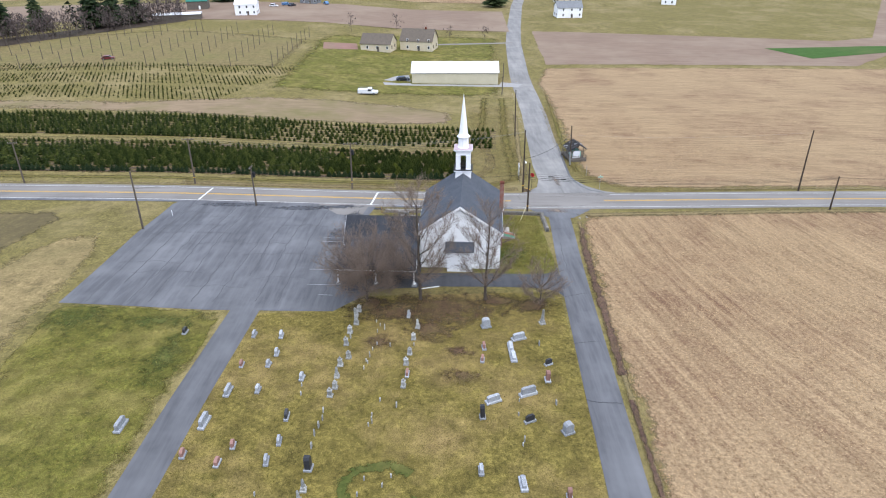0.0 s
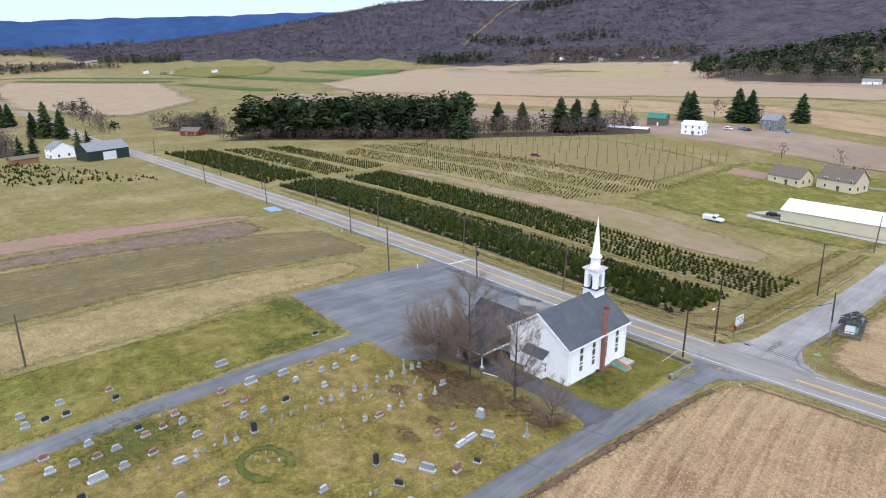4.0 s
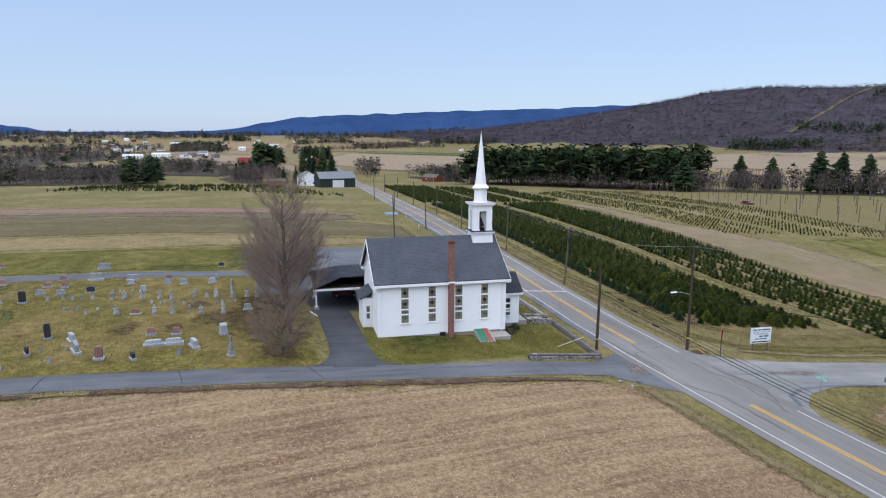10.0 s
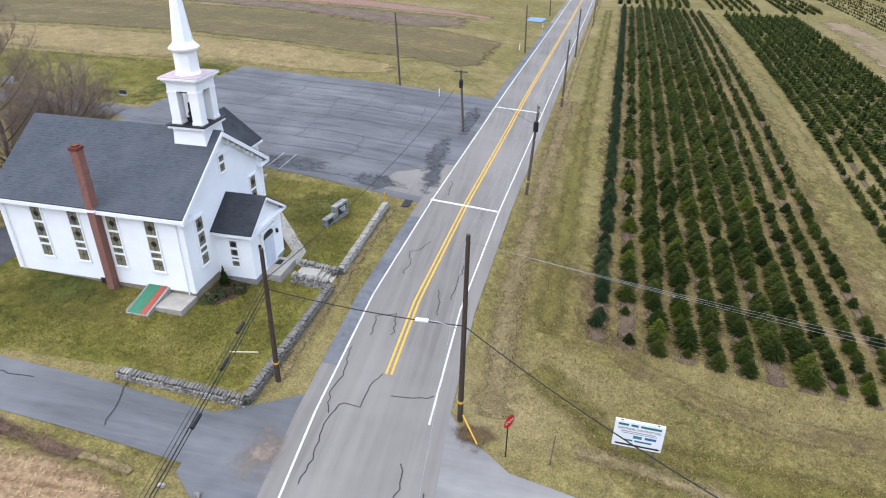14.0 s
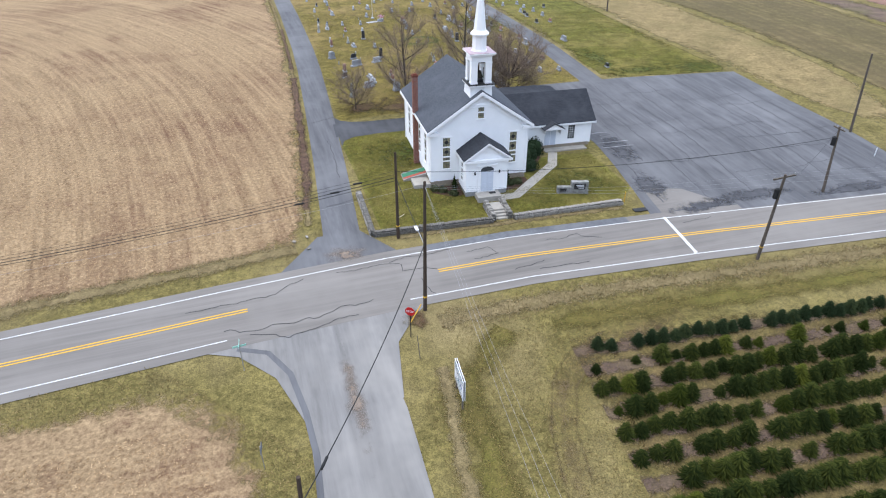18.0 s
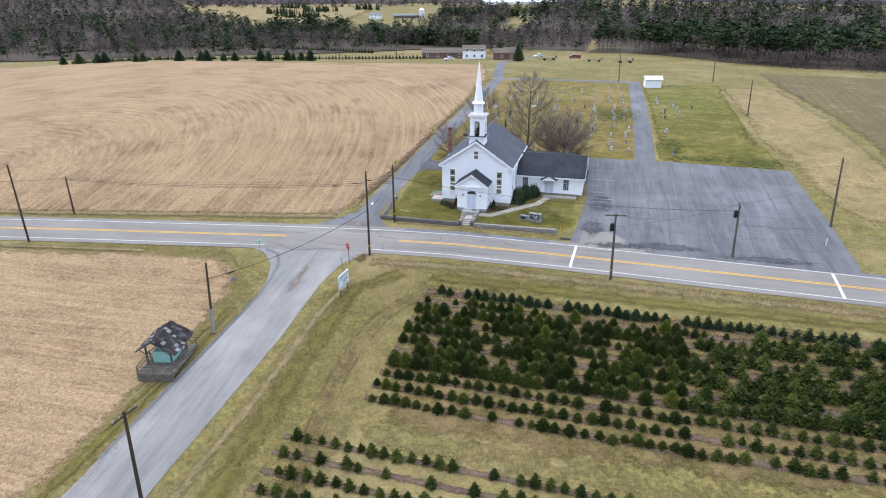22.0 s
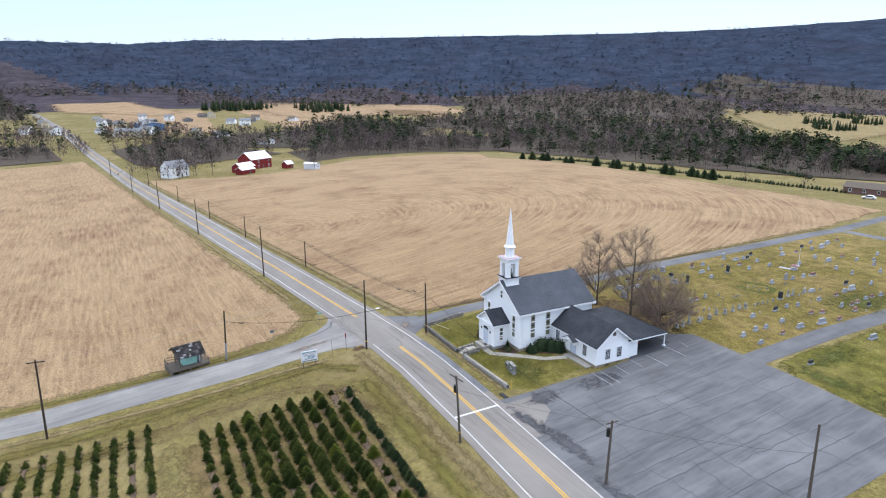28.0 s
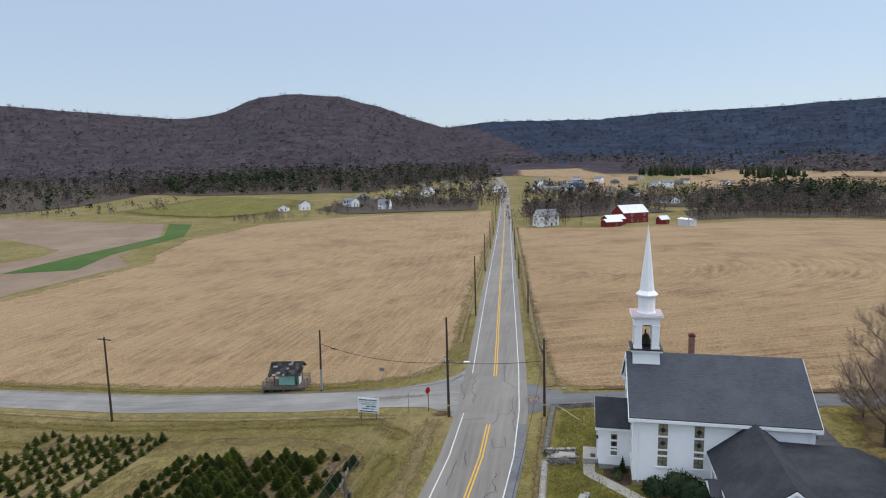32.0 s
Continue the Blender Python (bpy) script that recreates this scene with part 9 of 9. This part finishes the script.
house("blue_warehouse", 640, 70, 4, 46, 20, 6.5, 2.0, BLUEMETAL, GREYROOF, "long blue-grey metal warehouse", "warehouse", 0, door=False)
house("hill_farm_house", 218, -548, 20, 14, 9, 4.6, 2.4, WHITE, GREYROOF, "white farmhouse on the green meadow", "house", 3)
house("hill_farm_shed", 186, -566, 10, 30, 8, 3.0, 1.4, OLDWOOD, GREYROOF, "low grey farm shed on the meadow", "shed", 0, door=False)
silo = thing("silo", 168, -562, None, 0, "pale round silo with domed top", "silo")
bm = bmesh.new()
cyl(bm, (0, 0, -1), (0, 0, 8.5), 3.2, 3.2, 16)
part("wall", bm, TIN, silo)
bm = bmesh.new()
for k in range(3):
    cyl(bm, (0, 0, 8.5 + 0.8 * k), (0, 0, 9.3 + 0.8 * k), (3.25, 2.8, 1.7)[k], (2.8, 1.7, 0.2)[k], 16)
part("dome", bm, TRIM, silo)


# ---- vehicles ----
house("white_poultry_house", -1000, -86, 84, 28, 11, 4.5, 2.0, WHITE, TIN, "long white poultry house across the valley", "barn", 6)
house("white_poultry_house", -1012, -48, 84, 26, 11, 5.5, 2.0, WHITE, TIN, "long white poultry house across the valley", "barn", 6)
house("valley_farm_house", -1015, 12, 80, 14, 10, 6.5, 3.5, WHITE, GREYROOF, "white farmhouse across the valley", "house", 3)
rw = random.Random(12)
for k in range(34):
    a_, r_ = radians(rw.choice((-99.5, -97, -95, -90.5, -87.5, -84)) + rw.uniform(-1.1, 1.1)), rw.choice((1480, 1700, 1900, 2100)) + rw.uniform(-60, 60)
    house("valley_house", r_ * math.sin(a_), 60 + r_ * math.cos(a_), rw.uniform(60, 110), rw.uniform(11, 17), rw.uniform(9, 11), rw.choice((3.4, 5.6, 6.0)), rw.uniform(2.4, 3.6), WHITE if k % 5 else REDPAINT, rw.choice((GREYROOF, BROWNROOF, TIN)), "distant house across the valley", "house", 2, door=False)


def vehicle(name, x, y, rz, paint, label, length=4.6, width=1.8, h=1.5, kind="car"):
    ob = thing(name, x, y, None, rz, label, "vehicle")
    L, Wd = length / 2, width / 2
    prof = [(-L, 0.35), (L, 0.35), (L, 0.75), (L * 0.92, 0.85), (L * 0.45, 0.95), (L * 0.2, h), (-L * 0.55, h), (-L * 0.85, 1.0), (-L, 0.95)]
    if kind == "truck":
        prof = [(-L, 0.45), (L, 0.45), (L, 1.05), (L * 0.52, 1.15), (L * 0.36, h), (-L * 0.02, h), (-L * 0.05, 1.7), (-L, 1.7)]
    bm = bmesh.new()
    prism(bm, prof, 1, -Wd, Wd)
    bmesh.ops.bevel(bm, geom=[e for e in bm.edges if abs(e.verts[0].co.y - e.verts[1].co.y) < 0.01], offset=0.08, segments=1, affect="EDGES")
    part("body", bm, paint, ob)
    for s in (-1, 1):
        bm = bmesh.new()
        if kind == "truck":
            prism(bm, [(L * 0.44, 1.2), (L * 0.34, h - 0.12), (L * 0.04, h - 0.12), (L * 0.04, 1.2)], 1, *sorted((s * Wd, s * (Wd + 0.015))))
        else:
            prism(bm, [(L * 0.36, 0.98), (L * 0.16, h - 0.08), (-L * 0.5, h - 0.08), (-L * 0.7, 1.0)], 1, *sorted((s * Wd, s * (Wd + 0.015))))
        part("side_window", bm, GLASSDARK, ob)
        for f in (-0.62, 0.62):
            bm = bmesh.new()
            cyl(bm, (L * f, s * (Wd - 0.18), 0.34), (L * f, s * (Wd + 0.03), 0.34), 0.34, 0.34, 14)
            wh = part("wheel", bm, RUBBER, ob)
            bm = bmesh.new()
            cyl(bm, (L * f, s * (Wd + 0.03), 0.34), (L * f, s * (Wd + 0.045), 0.34), 0.19, 0.19, 10)
            part("rim", bm, STEEL, wh)
    bm = bmesh.new()
    if kind == "truck":
        box(bm, L * 0.37, L * 0.48, -Wd + 0.12, Wd - 0.12, 1.2, h - 0.2, pose(0, 0, 0, 0, 0, 0))
    else:
        prism(bm, [(L * 0.47, 0.97), (L * 0.23, h - 0.05), (L * 0.26, h - 0.03), (L * 0.5, 0.98)], 1, -Wd + 0.1, Wd - 0.1)
    part("windscreen", bm, GLASSDARK, ob)
    if kind == "truck":
        bm = bmesh.new()
        for s in (-1, 1):
            cyl(bm, (-L * 0.95, s * (Wd - 0.1), 2.05), (L * 0.35, s * (Wd - 0.1), 2.05), 0.03, 0.03, 5)
        for f in (-0.9, -0.3, 0.2):
            cyl(bm, (L * f, -Wd + 0.1, 2.05), (L * f, Wd - 0.1, 2.05), 0.03, 0.03, 5)
        part("ladder_rack", bm, STEEL, ob)
    return ob


vehicle("utility_truck", -23.9, 203.2, -3, CARWHITE, "white utility truck parked on grass", 6.2, 2.1, 1.95, "truck")
vehicle("parked_car", -14.3, 227.3, 10, CARDARK, "dark blue car parked beside the long barn")
vehicle("old_car", -126.6, 249.2, 20, CARRED, "dark maroon car standing by the hop poles")
vehicle("parked_car", 47, -108, 20, CARWHITE, "white car parked at the ranch house")
vehicle("parked_car", 8, -128, 30, CARWHITE, "white car on the far drive")
vehicle("pickup", -9, -122, 0, CARRED, "dark red pickup on the grass", 5.4, 1.9, 1.8, "truck")
for k, (x, y) in enumerate(((-98, 396), (-92, 402), (-88, 399), (-112, 398), (-70, 410))):
    vehicle("farm_vehicle", x, y, 30 * k, (CARWHITE, BLUEMETAL, CARDARK, CARWHITE, BLUEMETAL)[k], "vehicle parked in the distant farmyard", 5.0, 2.0, 1.8, "truck" if k % 2 else "car")
vehicle("road_car", 620, 139.5, 4, CARDARK, "dark car on the distant road")
vehicle("church_wagon", *at_church(-12.5, -8.5), 80, CARRED, "dark red vehicle under the carport", 3.6, 1.6, 1.4)
drape("gravel_yard", [(-20, 219), (25, 217.5), (27, 223), (20, 226), (19, 221.5), (-11, 221), (-12.5, 236), (-17, 234), (-21.5, 226)], 0.05, GRAVEL, 4, "pale gravel yard round the long barn", "yard")
drape("farm_lane", [(-3, 297), (31, 303), (32, 306), (-4, 300)], 0.06, ASPHALT, 5, "narrow grey lane to the house", "drive")
drape("clay_court", [(-50, 276), (-36, 280), (-38, 293), (-52, 290)], 0.06, REDSOIL, 4, "patch of red clay by the house", "yard")

# hop yard of bare poles and wires
pole_me = None
for i in range(10):
    for j in range(9):
        f, g = i / 9, j / 8
        x = (-62 - 135 * f) * (1 - g) + (-60 - 152 * f) * g
        y = (238 - 4 * f) * (1 - g) + (300 + 12 * math.sin(f * 3)) * g
        if i > 7 and j < 2:
            continue
        lean_h = random.Random(i * 31 + j)
        if pole_me is None:
            bm = bmesh.new()
            cyl(bm, (0, 0, -0.4), (0, 0, 5.6), 0.13, 0.1, 6)
            hp = tagged(part("hop_pole", bm, GREYPOLE), "weathered wooden pole in the hop yard", "pole", "hop poles")
            pole_me = hp
            hp.matrix_basis = pose(x, y, gzf(x, y))
        else:
            copy_thing(pole_me, pose(x, y, gzf(x, y), lean_h.uniform(-3, 3), lean_h.uniform(-3, 3), 0) @ Matrix.Diagonal((1, 1, lean_h.uniform(0.8, 1.1), 1)))
drape("hop_ground", [(-58, 236), (-196, 232), (-214, 268), (-190, 306), (-125, 318), (-58, 296)], 0.04, mat("hop_yard_grass", (0.19, 0.145, 0.065), (0.11, 0.09, 0.036), 2.4, 0.95, 0.05, (0.14, 0.12, 0.045), 0.06, mid=0.2), 8, "pale dry grass under the hop poles", "field", jag=4.0, fray=8.0)

# ---- gravestones ----


def grave(kind, material, label, w=0.9, h=0.9, d=0.28):
    ob = new("gravestone")
    tagged(ob, label, "gravestone", "gravestones")
    if kind == "slab":
        part("base", boxed(-w / 2 - 0.14, w / 2 + 0.14, -d / 2 - 0.1, d / 2 + 0.1, -0.2, 0.22, 0.02), GRANITE, ob)
        bm = bmesh.new()
        prism(bm, [(-w / 2, 0.22), (w / 2, 0.22), (w / 2, h * 0.85), (w * 0.28, h), (-w * 0.28, h), (-w / 2, h * 0.85)], 1, -d / 2, d / 2)
        part("tablet", bm, material, ob)
    elif kind == "thin":
        bm = bmesh.new()
        prism(bm, [(-w / 2, -0.2), (w / 2, -0.2), (w / 2, h * 0.82), (w * 0.3, h * 0.96), (0, h), (-w * 0.3, h * 0.96), (-w / 2, h * 0.82)], 1, -0.06, 0.06)
        part("tablet", bm, material, ob)
    elif kind == "wide":
        part("base", boxed(-w / 2 - 0.2, w / 2 + 0.2, -0.35, 0.35, -0.2, 0.25, 0.02), GRANITE, ob)
        bm = bmesh.new()
        prism(bm, [(-w / 2, 0.25), (w / 2, 0.25), (w / 2, h * 0.9), (w * 0.35, h), (-w * 0.35, h), (-w / 2, h * 0.9)], 1, -0.18, 0.18)
        part("tablet", bm, material, ob)
    elif kind == "obelisk":
        part("base", boxed(-0.36, 0.36, -0.36, 0.36, -0.2, 0.22, 0.02), material, ob)
        part("plinth", boxed(-0.26, 0.26, -0.26, 0.26, 0.22, 0.6, 0.02), material, ob)
        bm = bmesh.new()
        cyl(bm, (0, 0, 0.6), (0, 0, h - 0.15), 0.24, 0.14, 4)
        cyl(bm, (0, 0, h - 0.15), (0, 0, h), 0.14, 0.02, 4)
        part("shaft", bm, material, ob)
    elif kind == "urn":
        part("base", boxed(-0.36, 0.36, -0.36, 0.36, -0.2, 0.25, 0.02), material, ob)
        part("plinth", boxed(-0.26, 0.26, -0.26, 0.26, 0.25, 0.85, 0.03), material, ob)
        part("cornice", boxed(-0.31, 0.31, -0.31, 0.31, 0.85, 0.94, 0.03), material, ob)
        bm = bmesh.new()
        for z0, z1, r0, r1 in ((0.94, 1.02, 0.09, 0.08), (1.02, 1.18, 0.11, 0.18), (1.18, 1.3, 0.18, 0.08), (1.3, 1.42, 0.05, 0.02)):
            cyl(bm, (0, 0, z0), (0, 0, z1), r0, r1, 10)
        part("urn", bm, material, ob)
    return ob


GRAVES = {
    "g": grave("slab", GRANITE, "grey granite headstone on a base in the cemetery", 0.85, 0.8),
    "G": grave("wide", GRANITE, "wide grey granite family headstone", 1.6, 0.95),
    "m": grave("thin", MARBLE, "thin weathered white marble headstone", 0.5, 0.8),
    "p": grave("slab", PINKGRAN, "pink granite headstone on a grey base", 0.85, 0.8),
    "P": grave("wide", PINKGRAN, "wide reddish granite family headstone", 1.4, 0.85),
    "b": grave("slab", BLACKGRAN, "polished black granite headstone", 0.9, 0.85),
    "o": grave("obelisk", MARBLE, "white marble obelisk monument", h=1.7),
    "O": grave("obelisk", MARBLE, "tall white marble obelisk monument", h=2.5),
    "u": grave("urn", MARBLE, "pale stone monument topped by an urn"),
    "U": grave("slab", GRANITE, "grey stepped granite monument", 0.85, 1.35, 0.6),
    "s": grave("thin", MARBLE, "small upright grey grave marker in the turf", 0.34, 0.5),
    "w": grave("wide", GRANITE, "long low grey granite headstone", 1.35, 0.6),
    "t": grave("slab", BLACKGRAN, "tall dark monument on a pale base", 0.6, 1.7, 0.5),
    "T": grave("slab", MARBLE, "large upright pale stone tablet", 1.0, 1.6, 0.3),
    "q": grave("slab", PINKGRAN, "upright pinkish stone marker on a pale base", 0.6, 1.2, 0.4),
}
rg = random.Random(4)
first = set()


def stone_row(stones):
    """One row of graves from north to south: place and kind of each stone."""
    for x, y, k in stones:
        small = 0.8 if k in "oums" else 0.95
        turn = 20 if x > 4 and k in "GbUO" and y > 30 else 90
        m = pose(x, y, gzf(x, y) + 0.02, rg.uniform(-2, 2), rg.uniform(-2, 2), turn + rg.uniform(-6, 6)) @ Matrix.Diagonal((rg.uniform(0.85, 1.12) * small, rg.uniform(0.9, 1.1) * small, rg.uniform(0.85, 1.12) * small, 1))
        if k not in first:
            first.add(k)
            GRAVES[k].matrix_basis = m
        else:
            copy_thing(GRAVES[k], m).matrix_basis = m


stone_row([(-39.9, 18.6, "b")])
stone_row([(-35.0, 32.1, "p"), (-36.0, 26.3, "g"), (-36.0, 21.7, "g"), (-35.7, 17.4, "g"), (-35.7, 13.5, "g"), (-35.7, 9.0, "s")])
stone_row([(-30.6, 62.6, "b"), (-30.9, 46.4, "G"), (-32.1, 32.0, "b"), (-32.6, 26.1, "b"), (-33.0, 23.8, "b"), (-33.1, 21.6, "g"), (-32.1, 14.0, "g"), (-32.1, 10.0, "o")])
stone_row([(-22.3, 61.9, "g"), (-22.1, 56.0, "p"), (-22.2, 51.4, "G"), (-23.1, 46.8, "G"), (-23.7, 42.7, "p"), (-22.7, 35.9, "p"), (-23.8, 34.4, "s"), (-22.6, 31.3, "b"), (-23.6, 25.9, "g"), (-24.3, 21.3, "p"), (-23.4, 16.7, "g"), (-23.4, 11.4, "g"), (-23.4, 5.0, "g"), (-23.4, -2.3, "g"), (-23.4, -10.0, "g")])
stone_row([(-19.1, 61.7, "g"), (-18.8, 58.1, "g"), (-19.2, 56.0, "g"), (-19.2, 51.6, "g"), (-19.5, 43.8, "p"), (-20.3, 41.7, "p"), (-20.3, 35.8, "g"), (-20.9, 33.6, "p"), (-20.7, 31.4, "p"), (-20.4, 27.9, "g"), (-20.4, 25.8, "p"), (-20.8, 23.5, "g"), (-21.1, 21.1, "g"), (-20.4, 14.0, "g"), (-20.4, 8.0, "p"), (-20.4, 0.4, "g"), (-20.4, -8.0, "g")])
stone_row([(-15.1, 53.6, "g"), (-14.9, 52.4, "s"), (-14.7, 51.0, "s"), (-15.4, 47.6, "b"), (-15.4, 44.3, "g"), (-16.0, 41.9, "g"), (-16.1, 38.2, "s"), (-16.3, 35.8, "g"), (-16.5, 30.6, "p"), (-16.2, 27.3, "g"), (-16.0, 24.4, "G"), (-16.8, 21.1, "s"), (-16.3, 18.0, "g"), (-16.3, 10.0, "g"), (-16.3, 4.0, "g"), (-16.3, -4.0, "g")])
stone_row([(-10.7, 67.3, "u"), (-10.9, 66.1, "u"), (-10.7, 64.4, "O"), (-11.2, 62.4, "u"), (-11.0, 61.3, "m"), (-11.3, 59.9, "u"), (-10.7, 57.3, "u"), (-11.4, 55.9, "u"), (-11.5, 53.9, "o"), (-11.4, 52.0, "u"), (-11.7, 50.7, "u"), (-12.0, 48.4, "m"), (-11.9, 47.3, "m"), (-12.1, 46.3, "m"), (-12.3, 45.2, "m"), (-12.3, 43.6, "m"), (-12.1, 41.1, "t"), (-12.1, 38.7, "o"), (-12.2, 37.4, "o"), (-12.8, 36.3, "s"), (-12.6, 35.0, "m"), (-12.4, 33.9, "u"), (-12.7, 32.1, "w"), (-13.0, 29.8, "s"), (-13.7, 22.1, "b"), (-10.5, 13.8, "g"), (-12.8, 7.3, "g"), (-12.8, 0.0, "g"), (-12.8, -7.0, "p")])
stone_row([(-8.3, 64.7, "s"), (-7.8, 63.9, "s"), (-7.2, 63.2, "m"), (-8.0, 62.5, "s"), (-7.8, 59.9, "s"), (-8.2, 58.9, "s"), (-8.4, 57.6, "m"), (-8.7, 56.7, "s"), (-8.5, 56.3, "s"), (-8.8, 55.3, "s"), (-7.2, 47.8, "s"), (-7.2, 47.3, "s"), (-7.1, 46.8, "s"), (-7.4, 46.4, "s"), (-7.1, 39.8, "s"), (-7.5, 38.1, "s"), (-7.6, 32.5, "s"), (-6.9, 21.8, "P"), (-6.8, 13.0, "g"), (-9.4, 3.0, "g"), (-7.5, -0.7, "g"), (-9.4, -5.0, "g")])
stone_row([(-4.5, 66.1, "g"), (-3.3, 63.4, "o"), (-3.7, 61.0, "u"), (-3.6, 59.7, "s"), (-6.3, 59.6, "s"), (-4.0, 58.0, "u"), (-4.3, 56.1, "u"), (-4.1, 54.2, "p"), (-4.4, 52.2, "u"), (-6.6, 50.0, "s"), (-4.9, 49.1, "m"), (-4.8, 40.1, "s"), (-5.5, 39.1, "s"), (-5.7, 33.8, "g"), (-5.7, 29.2, "T"), (-6.2, 27.6, "g"), (-6.6, 24.6, "g"), (-3.6, 11.7, "s"), (-2.5, 8.2, "G"), (-5.3, 2.0, "g"), (-5.3, -6.6, "g")])
stone_row([(2.0, 22.8, "g"), (1.5, 18.3, "s"), (-0.6, 16.2, "g"), (0.6, 8.1, "g"), (-2.0, 1.9, "p")])
stone_row([(4.8, 63.6, "U"), (4.3, 59.1, "p"), (4.0, 56.7, "p"), (4.7, 49.8, "G"), (3.5, 47.5, "t"), (3.0, 40.7, "g"), (3.8, 34.5, "t"), (2.8, 28.7, "g"), (5.3, 1.4, "g"), (5.1, -2.3, "G"), (3.1, -7.5, "g")])
stone_row([(8.4, 61.0, "G"), (7.3, 59.1, "w"), (7.4, 57.3, "w"), (8.3, 50.9, "G"), (7.3, 49.9, "s"), (8.0, 46.9, "b"), (7.0, 47.8, "s"), (10.9, 49.4, "m"), (7.2, 44.4, "m"), (7.0, 43.8, "s"), (6.5, 39.2, "w"), (7.0, 36.5, "o"), (7.0, 31.9, "m"), (5.9, 27.6, "p"), (8.6, 22.5, "g"), (5.5, 22.0, "g"), (8.4, 21.3, "b"), (5.9, 12.1, "G"), (5.7, 7.0, "p"), (7.7, 1.5, "b"), (6.5, -7.2, "G"), (7.1, -12.7, "p")])
stone_row([(11.6, 64.4, "O"), (10.6, 59.8, "m"), (11.1, 56.0, "b"), (10.6, 53.2, "q"), (11.4, 45.5, "U"), (10.2, 37.8, "q"), (9.9, 34.6, "g"), (10.8, 26.3, "T"), (8.9, 24.6, "w"), (9.7, 18.2, "b"), (9.8, 12.8, "s"), (9.0, 7.7, "g"), (9.1, -4.6, "g")])
for k in list(GRAVES):
    if k not in first:
        for c in GRAVES[k].children:
            bpy.data.objects.remove(c)
        bpy.data.objects.remove(GRAVES[k])
plot = thing("memorial_plot", -1.2, 21.3, None, 12, "flat pale stone memorial plot with pink flowers", "memorial")
part("kerb", boxed(-1.7, 1.7, -0.5, 0.5, -0.2, 0.08, 0.03), GRANITE, plot)
part("bench", boxed(-1.9, -0.7, -0.25, 0.25, 0.12, 0.5, 0.04), GRANITE, plot)
bm = bmesh.new()
for k in range(26):
    q = Vector((rg.gauss(-1.3, 0.25), rg.gauss(0.2, 0.2), 0.75 + rg.uniform(0, 0.5)))
    box(bm, -0.07, 0.07, -0.07, 0.07, -0.07, 0.07, Matrix.Translation(q) @ Matrix.Rotation(rg.uniform(0, 3), 4, "X"))
part("flowers", bm, mat("pink_flowers", (0.5, 0.22, 0.32), (0.6, 0.4, 0.45), 5.0, 0.8), plot, "bunch of pink flowers")
flag = thing("flagpole", -1.5, 18, None, 0, "thin white flagpole in the cemetery", "flagpole")
bm = bmesh.new()
cyl(bm, (0, 0, -0.3), (0, 0, 4.2), 0.04, 0.025, 8)
part("shaft", bm, SIGNWHITE, flag)
part("stones", boxed(-0.3, 0.3, -0.3, 0.3, -0.2, 0.25, 0.03), GRANITE, flag)
lead = thing("downspout_extension", -2.0, 73.4, None, 15, "white plastic downspout lying on the ground", "pipe")
bm = bmesh.new()
cyl(bm, (-1.2, 0, 0.1), (1.2, 0, 0.08), 0.06, 0.06, 6)
part("pipe", bm, TRIM, lead)
# ---- rubble stones of the walls ----
stone_me = []
for k in range(4):
    rs = random.Random(50 + k)
    bm = bmesh.new()
    box(bm, -0.5, 0.5, -0.5, 0.5, -0.5, 0.5)
    bmesh.ops.bevel(bm, geom=bm.edges[:], offset=0.26, segments=1, affect="EDGES")
    for v in bm.verts:
        v.co += Vector((rs.uniform(-1, 1), rs.uniform(-1, 1), rs.uniform(-1, 1))) * 0.09
    me = bpy.data.meshes.new("stone")
    bm.to_mesh(me)
    bm.free()
    me.materials.append(STONE)
    stone_me.append(me)
laid, fill = {}, {}
for owner, m, k in STONES:
    laid[owner.name] = laid.get(owner.name, 0) + 1
    if laid[owner.name] <= 300:
        ob = new("stone", stone_me[k])
        ob.parent = owner
        ob.matrix_basis = m
    else:
        fill.setdefault(owner.name, (owner, []))[1].append((m, k))
for owner, rest in fill.values():
    V, F = [], []
    for m, k in rest:
        n0 = len(V)
        V += [tuple(m @ v.co) for v in stone_me[k].vertices]
        F += [tuple(i + n0 for i in p.vertices) for p in stone_me[k].polygons]
    tagged(mesh_np("stonework", V, F, STONE, owner), "", "", kind="stuff")
